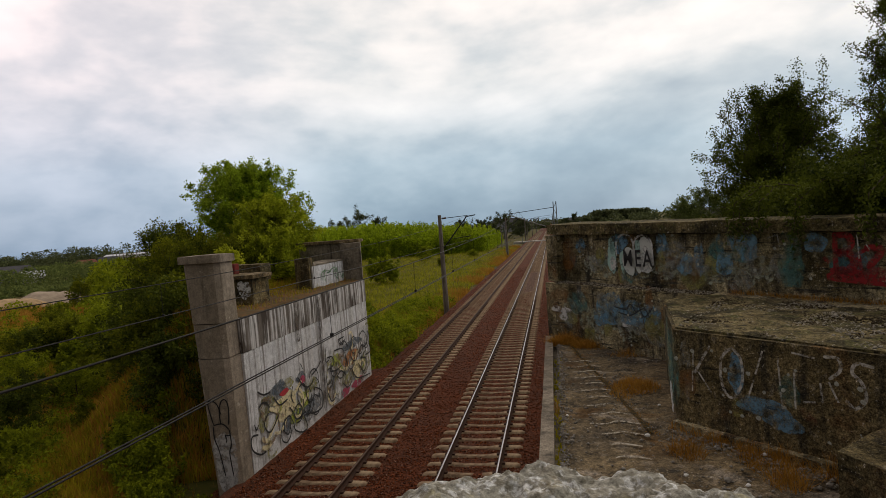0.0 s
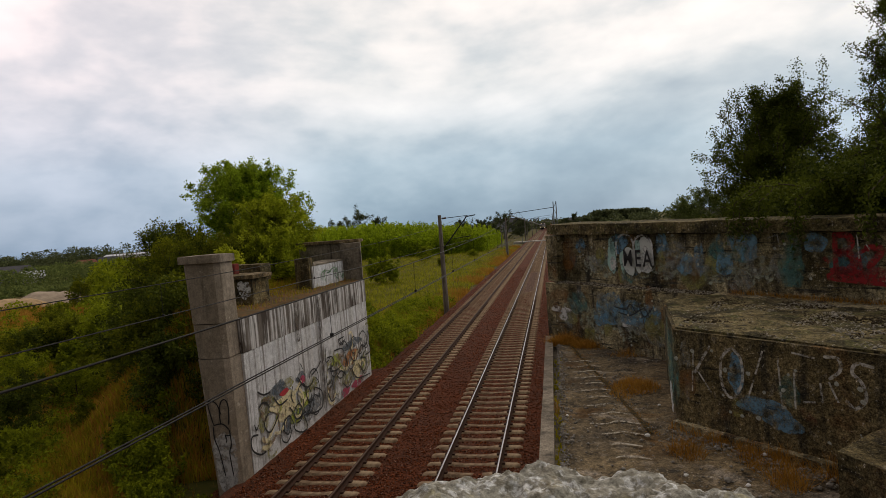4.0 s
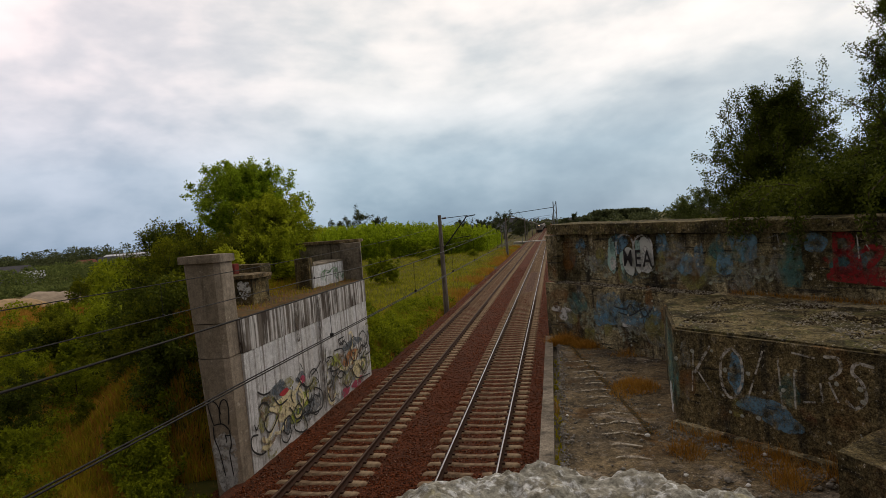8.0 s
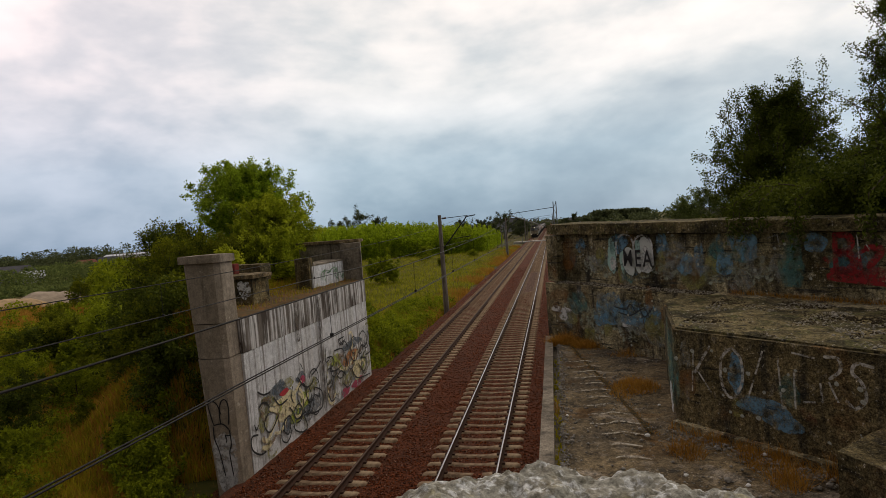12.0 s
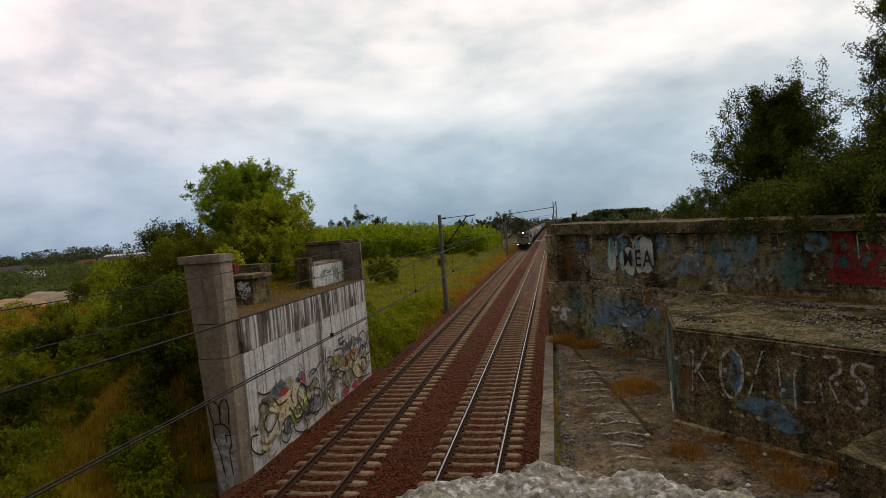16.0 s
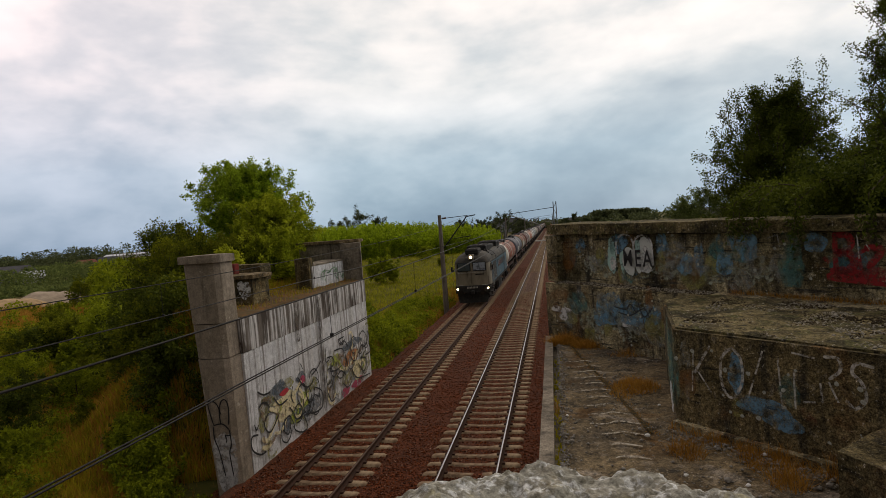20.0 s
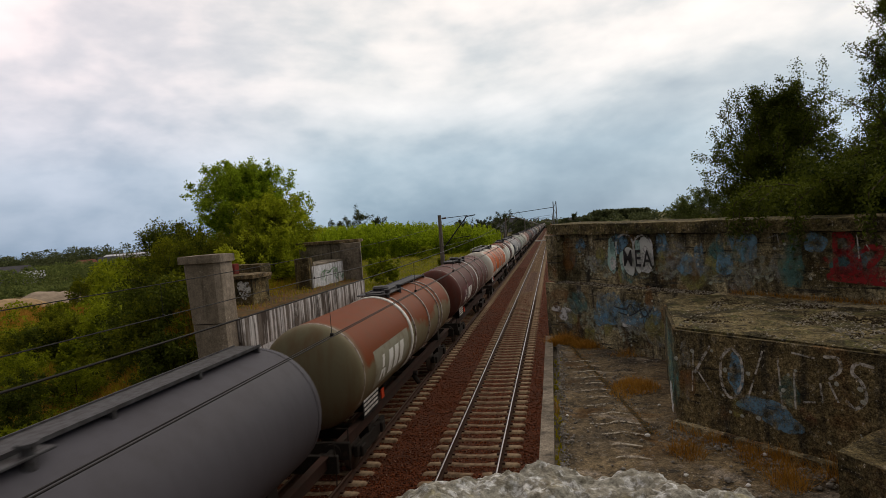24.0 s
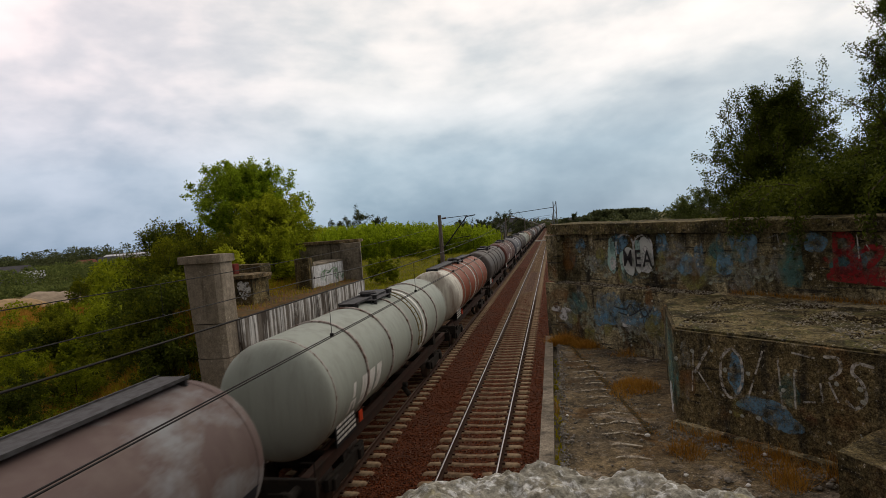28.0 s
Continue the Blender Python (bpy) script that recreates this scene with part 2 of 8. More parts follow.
LEAF_MID = leaf_mat("green_leaves", (0.055, 0.085, 0.006), (0.40, 0.44, 0.028), 0.45)
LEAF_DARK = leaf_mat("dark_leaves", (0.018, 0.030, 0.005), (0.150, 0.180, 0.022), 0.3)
LEAF_GROVE = leaf_mat("grove_leaves", (0.055, 0.080, 0.025), (0.24, 0.28, 0.080), 0.35)
LEAF_THICKET = leaf_mat("sapling_leaves", (0.100, 0.160, 0.010), (0.52, 0.64, 0.040), 0.45)
LEAF_LIME = leaf_mat("lime_leaves", (0.30, 0.34, 0.02), (0.62, 0.62, 0.06), 0.5)
# distant leaves: the haze of the air is mixed into their colour
LEAF_FAR_HAZED = leaf_mat("hazed_far_foliage", (0.045, 0.060, 0.030), (0.15, 0.17, 0.07), 0.25)
GRASS_GREEN = leaf_mat("green_grass", (0.15, 0.145, 0.009), (0.56, 0.44, 0.038), 0.45)
GRASS_FRESH = leaf_mat("fresh_grass", (0.100, 0.120, 0.010), (0.50, 0.47, 0.040), 0.45)
GRASS_DRY = leaf_mat("dry_grass", (0.25, 0.105, 0.016), (0.62, 0.33, 0.065), 0.4)

CAST = {M_BLOCK, M_COPING, M_CONC, M_PILLAR, M_CONC_DARK, M_CONC_TOP, M_WHITEWASH, M_STREAKS}      # cast surfaces, shaded smooth between their arrises

# ---- mesh helpers ----


def finish(name, bm, material, smooth=False):
    me = bpy.data.meshes.new(name)
    bmesh.ops.recalc_face_normals(bm, faces=bm.faces)
    bm.to_mesh(me)
    bm.free()
    if material:
        me.materials.append(material)
    if smooth:
        for p in me.polygons:
            p.use_smooth = True
        if smooth == "angle":
            me.set_sharp_from_angle(angle=0.7)
    return me


def part(name, bm, material, parent, label="", smooth=False):
    me = bm if isinstance(bm, bpy.types.Mesh) else finish(name, bm, material, smooth or (len(bm.faces) > 60 and material in CAST and "angle"))
    ob = new(name, me)
    ob.parent = parent
    if label:
        ob["label"] = label
    return ob


def thing(name, label, category, at=None, group="", kind=""):
    ob = new(name)
    if at is not None:
        ob.matrix_basis = at if isinstance(at, Matrix) else Matrix.Translation(at)
    return tagged(ob, label, category, group, kind)


def mesh_np(name, verts, faces, material, smooth=False):
    """A mesh from arrays of vertices and of equal-sided faces."""
    me = bpy.data.meshes.new(name)
    verts, faces = np.asarray(verts, np.float32), np.asarray(faces, np.int32)
    nf, k = faces.shape
    me.vertices.add(len(verts))
    me.vertices.foreach_set("co", verts.ravel())
    me.loops.add(nf * k)
    me.loops.foreach_set("vertex_index", faces.ravel())
    me.polygons.add(nf)
    me.polygons.foreach_set("loop_start", np.arange(0, nf * k, k, dtype=np.int32))
    me.update(calc_edges=True)
    if material:
        me.materials.append(material)
    if smooth:
        me.polygons.foreach_set("use_smooth", np.ones(nf, bool))
    return me


def box(bm, x0, x1, y0, y1, z0, z1, m=None, bev=0.0):
    r = bmesh.ops.create_cube(bm, size=1.0)
    vs = r["verts"]
    for v in vs:
        v.co = Vector((x0 + (v.co.x + 0.5) * (x1 - x0), y0 + (v.co.y + 0.5) * (y1 - y0), z0 + (v.co.z + 0.5) * (z1 - z0)))
    if bev:
        es = list({e for v in vs for e in v.link_edges})
        vs = list({v for f in bmesh.ops.bevel(bm, geom=es, offset=bev, segments=1, affect="EDGES")["faces"] for v in f.verts} | {v for v in vs if v.is_valid})
    if m is not None:
        for v in vs:
            v.co = m @ v.co
    return vs


def tube(bm, a, b, r, n=8, r2=None):
    a, b = Vector(a), Vector(b)
    d = b - a
    m = Matrix.Translation((a + b) / 2) @ d.to_track_quat("Z", "Y").to_matrix().to_4x4()
    return bmesh.ops.create_cone(bm, cap_ends=True, segments=n, radius1=r, radius2=r if r2 is None else r2, depth=d.length, matrix=m)["verts"]


def prism(bm, poly, z0, z1):
    """An upright block over a plan outline; z1 may be one height a corner."""
    tops = z1 if isinstance(z1, (list, tuple)) else [z1] * len(poly)
    lo = [bm.verts.new((x, y, z0)) for x, y in poly]
    hi = [bm.verts.new((x, y, t)) for (x, y), t in zip(poly, tops)]
    n = len(poly)
    bm.faces.new(lo[::-1])
    bm.faces.new(hi)
    for i in range(n):
        bm.faces.new((lo[i], lo[(i + 1) % n], hi[(i + 1) % n], hi[i]))


def rough_block(poly, z0, z1, cell=0.25, amp=0.03, seed=0, wear=1.0):
    """A cast concrete block over a plan outline, its faces cut into cells and worn unevenly."""
    bm = bmesh.new()
    prism(bm, poly, z0, z1)
    for ax in range(3):
        lo = min(v.co[ax] for v in bm.verts)
        hi = max(v.co[ax] for v in bm.verts)
        k = int((hi - lo) / cell)
        no = Vector([1.0 if i == ax else 0.0 for i in range(3)])
        for i in range(1, k + 1):
            co = no * (lo + (hi - lo) * i / (k + 1))
            bmesh.ops.bisect_plane(bm, geom=bm.verts[:] + bm.edges[:] + bm.faces[:], plane_co=co, plane_no=no)
    bm.normal_update()
    off = Vector((seed * 3.7, seed * 1.3, seed * 2.1))
    for v in bm.verts:
        n1 = noise.noise(v.co * 1.3 + off) + 0.6 * noise.noise(v.co * 4.1 + off) + 0.4 * noise.noise(v.co * 9.0 + off)
        sharp = max((e.calc_face_angle(0.0) for e in v.link_edges), default=0.0) > 0.5
        v.co += v.normal * (amp * n1 - (wear * amp * (0.7 + 0.8 * abs(noise.noise(v.co * 6 + off))) if sharp else 0.0))
    return bm


def rng(seed):
    return np.random.default_rng(seed)


# ---- the line of the railway ----
RX, LX = -2.598, -6.592


def paint(name, color, lo=0.40, hi=0.58, scale=9.0, rough=0.8):
    """Old spray paint: worn through in places to the wall behind."""
    if name in MATS:
        return MATS[name]
    m = bpy.data.materials.new(name)
    m.use_nodes = True
    nt = m.node_tree
    N, L = nt.nodes.new, nt.links.new
    b, out = nt.nodes["Principled BSDF"], nt.nodes["Material Output"]
    b.inputs["Base Color"].default_value = (*color, 1)
    b.inputs["Roughness"].default_value = rough
    tc, nz, mr, tr, ms = N("ShaderNodeTexCoord"), N("ShaderNodeTexNoise"), N("ShaderNodeMapRange"), N("ShaderNodeBsdfTransparent"), N("ShaderNodeMixShader")
    nz.inputs["Scale"].default_value, nz.inputs["Detail"].default_value, nz.inputs["Roughness"].default_value = scale, 6.0, 0.7
    L(tc.outputs["Object"], nz.inputs[0])
    mr.inputs[1].default_value, mr.inputs[2].default_value = lo, hi
    L(nz.outputs[0], mr.inputs[0])
    L(mr.outputs[0], ms.inputs[0])
    L(tr.outputs[0], ms.inputs[1])
    L(b.outputs[0], ms.inputs[2])
    L(ms.outputs[0], out.inputs[0])
    MATS[name] = m
    return m

# ---- ground ----
AXIS = Vector((-0.56, 0.83)).normalized()      # the way the unfinished road would have crossed


def smooth(a, b, x):
    t = min(1.0, max(0.0, (x - a) / (b - a)))
    return t * t * (3 - 2 * t)


def ground_z(x, y):
    """Height of the ground: a plain, a bank behind each abutment, a shallow cutting for the tracks."""
    base = 0.25 * noise.noise(Vector((x * 0.05, y * 0.05, 0.3))) + 0.10 * noise.noise(Vector((x * 0.3, y * 0.3, 1.3)))
    base -= 0.5
    far = smooth(150, 900, math.hypot(x, y))
    base += far * 2.0 * noise.noise(Vector((x * 0.004, y * 0.004, 2.0)))
    # bank behind the abutment across the line
    px, py = x + 9.6, y - 19.2
    s = px * AXIS.x + py * AXIS.y
    c = abs(px * -AXIS.y + py * AXIS.x)
    if x < -9.3:
        run = smooth(-3.0, 1.5, s) * (1 - smooth(10, 24, s))
        base += 4.7 * run * (1 - smooth(2.6, 8.5, c)) * smooth(-9.3, -10.2, x)
    # bank behind the near abutment
    px, py = x - 1.5, y - 5.0
    s = -(px * AXIS.x + py * AXIS.y)
    if x > 0.1 and y > -30:
        base += 5.6 * smooth(0.5, 3.5, px * 0.83 + py * 0.56 - 2.0) * (1 - smooth(30, 60, math.hypot(px, py)))
    # track bed
    cx = x
    bed = smooth(-11.5, -9.0, cx) * (1 - smooth(-0.2, 2.0, cx)) if x < 0.1 else (1 - smooth(0.0, 3.0, cx))
    return base * (1 - bed) + (-0.75) * bed


def steps(spans):
    out = []
    for a, b, n in spans:
        out += [a + (b - a) * i / n for i in range(n)]
    return out + [spans[-1][1]]


def make_ground():
    xs = steps([(-4000, -600, 12), (-600, -120, 16), (-120, -45, 25), (-45, -8, 60), (-8, 4, 10), (4, 40, 24), (40, 150, 14), (150, 4000, 14)])
    ys = steps([(-600, -20, 8), (-20, 8, 14), (8, 60, 80), (60, 160, 40), (160, 700, 24), (700, 4500, 14)])
    v = [(x, y, ground_z(x, y)) for y in ys for x in xs]
    nx = len(xs)
    i = np.arange(len(ys) - 1)[:, None] * nx + np.arange(nx - 1)[None, :]
    f = np.stack([i, i + 1, i + nx + 1, i + nx], -1).reshape(-1, 4)
    tagged(new("ground", mesh_np("ground", v, f, M_SOIL, True)), "rough meadow ground with patches of bare earth", "ground", kind="structure")


make_ground()


# ---- ballast and tracks ----
def ballast_z(x, y):
    """Height of the stone bed across both tracks, x measured from the line."""
    d = min(abs(x - RX), abs(x - LX))
    z = -0.222 - 0.05 * smooth(1.25, 1.9, d)
    heap = smooth(10.5, 13.0, y) * (1 - smooth(24.6, 27.5, y))      # stone banked up against the abutment
    z -= 0.55 * (1 - heap) * smooth(1.75, 3.0, LX - x) + 0.55 * smooth(2.0, 3.2, x - RX)
    z += heap * (0.24 * smooth(1.40, 2.0, LX - x) + 0.05 * noise.noise(Vector((x * 1.5, y * 1.1, 4))) - 0.6 * smooth(2.25, 2.9, LX - x))
    return z + 0.02 * noise.noise(Vector((x * 3, y * 3, 0)))


def make_ballast():
    xs = np.concatenate([np.linspace(-10.0, -8.3, 8), np.linspace(-8.2, -1.0, 37), np.linspace(-0.85, 0.9, 10)])
    ys = steps([(-60, 8, 20), (8, 45, 150), (45, 120, 100), (120, 420, 60), (420, 900, 30)])
    v = [(x, y, ballast_z(x, y)) for y in ys for x in xs]
    nx = len(xs)
    i = np.arange(len(ys) - 1)[:, None] * nx + np.arange(nx - 1)[None, :]
    f = np.stack([i, i + 1, i + nx + 1, i + nx], -1).reshape(-1, 4)
    tagged(new("track_bed", mesh_np("track_bed", v, f, M_BALLAST, True)), "bed of rust-brown crushed stone under both tracks", "ballast", kind="structure")


make_ballast()


def make_stones():
    """Loose stones of the bed, nearest stretch."""
    g = rng(5)
    n = 34000
    x = g.uniform(-8.5, -0.45, n)
    y = 11.5 + 70 * g.random(n) ** 2.3
    keep = np.ones(n, bool)
    for cx in (RX, LX):
        rel = np.abs(x - cx)
        ph = ((y - 14.48) / 0.6 + 0.5) % 1.0 - 0.5
        keep &= ~((rel < 1.32) & (np.abs(ph) < 0.21))
        keep &= ~(np.abs(rel - 0.7525) < 0.13)
    x, y = x[keep], y[keep]
    n = len(x)
    z = np.array([ballast_z(a, b) for a, b in zip(x, y)]) + 0.008
    base = np.array([(1, 0, 0), (-1, 0, 0), (0, 1, 0), (0, -1, 0), (0, 0, 1), (0, 0, -1)], float)
    faces = np.array([(0, 2, 4), (2, 1, 4), (1, 3, 4), (3, 0, 4), (2, 0, 5), (1, 2, 5), (3, 1, 5), (0, 3, 5)])
    size = g.uniform(0.018, 0.042, (n, 1, 1)) * (1 + 0.35 * g.standard_normal((n, 6, 1)) * 0.6)
    ang = g.uniform(0, 6.28, n)
    v = base[None] * size * np.array([1.2, 1.0, 0.75])
    v = np.stack([v[..., 0] * np.cos(ang)[:, None] - v[..., 1] * np.sin(ang)[:, None] + 0.4 * v[..., 2], v[..., 0] * np.sin(ang)[:, None] + v[..., 1] * np.cos(ang)[:, None], v[..., 2]], -1)
    v += np.stack([x, y, z], -1)[:, None]
    f = faces[None] + (np.arange(n) * 6)[:, None, None]
    tagged(new("ballast_stones", mesh_np("ballast_stones", v.reshape(-1, 3), f.reshape(-1, 3), M_STONE)), "loose rust-brown crushed stones between the sleepers", "ballast", kind="stuff")


make_stones()

RAIL_PROFILE = [(-0.036, 0.0), (0.036, 0.0), (0.036, -0.035), (0.009, -0.05), (0.009, -0.14), (0.07, -0.158), (0.07, -0.172),
                (-0.07, -0.172), (-0.07, -0.158), (-0.009, -0.14), (-0.009, -0.05), (-0.036, -0.035)]


def sweep(profile, path):
    """A profile of (side, up) drawn along a path of points, all facing ahead."""
    k = len(profile)
    v = [(p[0] + a, p[1], p[2] + b) for p in path for a, b in profile]
    f = [(i * k + j, i * k + (j + 1) % k, (i + 1) * k + (j + 1) % k, (i + 1) * k + j) for i in range(len(path) - 1) for j in range(k)]
    return v, f


def sleeper_mesh():
    """One prestressed sleeper: high, wide ends and a low, narrow middle."""
    xs = [-1.30, -1.22, -0.95, -0.55, -0.30, 0.0, 0.30, 0.55, 0.95, 1.22, 1.30]
    tops = [-0.210, -0.178, -0.170, -0.174, -0.190, -0.196, -0.190, -0.174, -0.170, -0.178, -0.210]
    half = [0.095, 0.105, 0.108, 0.10, 0.082, 0.076, 0.082, 0.10, 0.108, 0.105, 0.095]
    v, f = [], []
    for x, t, h in zip(xs, tops, half):
        v += [(x, -h - 0.03, -0.34), (x, -h, t), (x, h, t), (x, h + 0.03, -0.34)]
    for i in range(len(xs) - 1):
        a, b = i * 4, i * 4 + 4
        f += [(a + j, a + j + 1, b + j + 1, b + j) for j in range(3)]
    f += [(0, 3, 2, 1), (40, 41, 42, 43)]
    return v, f


def clip_mesh():
    """The four spring fastenings on one sleeper."""
    bm = bmesh.new()
    for s in (-1, 1):
        for o in (-0.105, 0.105):
            box(bm, s * 0.7525 + o - 0.04, s * 0.7525 + o + 0.04, -0.06, 0.06, -0.18, -0.125)
    return finish("rail_fastening", bm, M_RUST)


def make_tracks():
    sv, sf = sleeper_mesh()
    smesh = mesh_np("sleeper", sv, sf, M_SLEEPER)
    cmesh = clip_mesh()
    for cx, head, label in ((RX, M_RAIL_SHINE, "railway track with polished rails on concrete sleepers"), (LX, M_RAIL_DULL, "railway track with rust-brown rails on concrete sleepers")):
        tr = thing("railway_track", label, "railway track", (cx, 0, 0), kind="structure")
        ys = steps([(-60, 150, 21), (150, 900, 40)])
        for s in (-0.7525, 0.7525):
            v, f = sweep(RAIL_PROFILE, [(s, y, 0) for y in ys])
            part("rail", mesh_np("rail", v, f, M_RUST), None, tr)
            hv, hf = sweep([(-0.017, 0.003), (0.017, 0.003), (0.024, -0.004), (-0.024, -0.004)], [(s, y, 0.001) for y in ys])
            part("rail_head", mesh_np("rail_head", hv, hf, head), None, tr, "worn running surface")
        y = 14.478 - 0.6 * 60
        near = 0
        fv, ff = [], []
        while y < 330:
            if y > 10.7 and near < 130:
                s = part("sleeper", smesh, None, tr)
                s.location = (0, y, 0)
                s.rotation_euler = (0, 0, random.uniform(-0.006, 0.006))
                if near < 60:
                    part("rail_fastening", cmesh, None, s, "rusty spring clips")
                near += 1
            else:
                k = len(fv)
                fv += [(a, b + y, c) for a, b, c in sv]
                ff += [tuple(i + k for i in q) for q in sf]
            y += 0.6
        o = part("far_sleepers", mesh_np("far_sleepers", fv, ff, M_SLEEPER), None, tr)
        o["kind"] = "stuff"


make_tracks()


def make_fouled_stretch():
    """Where fresh grey ballast buries the sleepers of one track."""
    v, f = [], []
    xs = np.linspace(-1.15, 1.15, 24)
    ys = np.linspace(50, 76, 90)
    for y in ys:
        e = smooth(50, 54, y) * (1 - smooth(71, 76, y))
        for x in xs:
            v.append((RX + x, y, -0.245 + 0.058 * e * (1 - smooth(0.8, 1.15, abs(x))) + 0.015 * noise.noise(Vector((x * 6, y * 6, 0)))))
    n = len(xs)
    f = [(j * n + i, j * n + i + 1, (j + 1) * n + i + 1, (j + 1) * n + i) for j in range(len(ys) - 1) for i in range(n - 1)]
    m = mat("grey_ballast", (0.150, 0.082, 0.055), 0.95, layers=[((0.06, 0.03, 0.02), 14, 0.4, 0.6, 4)], grain=[(22, 0.5, 1.6)], bump=[(16, 1.0, 0.05)])
    tagged(new("fresh_ballast", mesh_np("fresh_ballast", v, f, m)), "grey-brown crushed stone heaped between the rails", "ballast", kind="structure")


make_fouled_stretch()


def make_crossing():
    """The pale level crossing far along the line."""
    bm = bmesh.new()
    for x0, x1 in ((-12.5, LX - 0.85), (LX - 0.65, LX + 0.65), (LX + 0.85, RX - 0.85), (RX - 0.65, RX + 0.65), (RX + 0.85, 3.0)):
        box(bm, x0, x1, 180, 184, -0.5, 0.02, bev=0.02)
    ob = new("level_crossing", finish("level_crossing", bm, mat("pale_slabs", (0.55, 0.52, 0.48), 0.9, layers=[((0.38, 0.36, 0.33), 1.5, 0.4, 0.7, 4)])))
    tagged(ob, "pale concrete slabs of a level crossing between the rails", "level crossing", kind="structure")


make_crossing()

M_EARTHTOP = mat("earth_and_moss", (0.105, 0.062, 0.026), 0.95, layers=[((0.13, 0.10, 0.062), 1.5, 0.54, 0.70, 6), ((0.17, 0.080, 0.022), 3, 0.50, 0.64, 5), ((0.06, 0.06, 0.025), 2, 0.55, 0.66, 4)], bump=[(8, 0.7, 0.05)])

# ---- abutment across the line ----
SEAT_Z = 4.32


def make_left_abutment():
    a = thing("bridge_abutment", "unfinished concrete bridge abutment, whitewashed face covered in graffiti", "abutment", (0, 0, 0))
    # lower whitewashed lift and the streaked lift above it
    part("lower_wall", rough_block([(-8.6, 14.0), (-8.56, 24.25), (-10.6, 24.25), (-10.6, 16.2), (-9.6, 14.0)], -0.9, 3.36, 0.5, 0.004, 1, 0.5), M_WHITEWASH, a, "whitewashed lower lift")
    part("upper_wall", rough_block([(-8.585, 13.98), (-8.545, 24.3), (-10.9, 24.3), (-10.9, 16.3), (-9.6, 13.98)], 3.365, SEAT_Z, 0.4, 0.01, 2), M_STREAKS, a, "dark upper lift with white lime streaks")
    part("bearing_shelf", rough_block([(-8.7, 14.3), (-8.7, 24.2), (-13.5, 27.5), (-12.2, 18.7), (-9.8, 14.3)], SEAT_Z - 0.3, SEAT_Z + 0.05, 0.4, 0.04, 3), M_EARTHTOP, a, "earth-strewn top")
    p = None
    for k, (z0, z1) in enumerate(((-0.9, 3.37), (3.39, 4.31), (4.33, 5.95))):
        e = 0.012 * (k % 2)
        p = part("pillar_lift", pillar_mesh([(-9.70 + e, 13.35 + e), (-8.72 - e, 13.35 + e), (-8.60 - e, 13.47), (-8.60 - e, 14.05), (-9.78 + e, 14.05), (-9.78 + e, 13.43)], z0, z1, 0.3, k), M_PILLAR, a, "brown-grey pillar lift between casting joints")
    part("pillar_core", rough_block([(-9.5, 13.6), (-8.85, 13.6), (-8.85, 14.0), (-9.5, 14.0)], -0.5, 5.9, 2, 0.0, 0), M_CONC_DARK, a)
    part("pillar_cap", rough_block([(-9.86, 13.28), (-8.80, 13.28), (-8.66, 13.42), (-8.66, 14.12), (-9.86, 14.12)], 5.95, 6.17, 0.2, 0.015, 6), M_PILLAR, p, "overhanging coping")
    q = part("far_parapet", rough_block([(-8.95, 24.9), (-9.0, 25.5), (-12.3, 26.1), (-12.2, 25.5)], 3.6, 6.05, 0.3, 0.015, 7), M_CONC, a, "dark parapet wall")
    part("parapet_cap", rough_block([(-8.85, 24.82), (-8.9, 25.6), (-12.4, 26.2), (-12.3, 25.4)], 6.05, 6.2, 0.25, 0.015, 8), M_CONC_TOP, q, "overhanging coping")
    part("far_pillar", rough_block([(-8.62, 24.32), (-8.9, 25.0), (-9.75, 24.95), (-9.6, 24.32)], -0.9, 6.04, 0.4, 0.012, 9), M_CONC, a)
    part("whitewashed_block", rough_block([(-9.55, 21.05), (-9.53, 24.7), (-10.0, 24.75), (-10.02, 21.05)], SEAT_Z - 0.1, 5.26, 0.3, 0.015, 10), M_WHITEWASH, a, "whitewashed bearing block")
    part("block_slab", rough_block([(-9.56, 21.2), (-9.54, 24.8), (-10.9, 25.3), (-10.3, 21.2)], 5.26, 5.33, 0.3, 0.012, 16), M_CONC, a)
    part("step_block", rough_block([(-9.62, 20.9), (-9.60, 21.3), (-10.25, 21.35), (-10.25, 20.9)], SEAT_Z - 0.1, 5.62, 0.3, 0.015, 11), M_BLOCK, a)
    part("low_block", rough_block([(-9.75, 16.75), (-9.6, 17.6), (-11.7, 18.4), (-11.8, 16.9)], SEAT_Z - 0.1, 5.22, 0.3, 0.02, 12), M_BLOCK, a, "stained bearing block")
    part("low_block_slab", rough_block([(-9.65, 16.65), (-9.5, 17.7), (-11.8, 18.6), (-11.9, 16.8)], 5.22, 5.36, 0.25, 0.02, 13), M_CONC_TOP, a)
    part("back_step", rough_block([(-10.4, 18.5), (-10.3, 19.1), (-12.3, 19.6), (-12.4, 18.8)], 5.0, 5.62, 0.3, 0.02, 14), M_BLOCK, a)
    return a


def pillar_mesh(poly, z0, z1, cell, seed):
    bm = rough_block(poly, z0, z1, cell, 0.007, 5 + seed, 0.6)
    for v in bm.verts:            # the sides are battered
        k = (v.co.z + 0.9) / 6.85
        v.co.x += 0.46 * (1 - k) if v.co.x < -9.3 else -0.13 * k
    return bm


left_abutment = make_left_abutment()


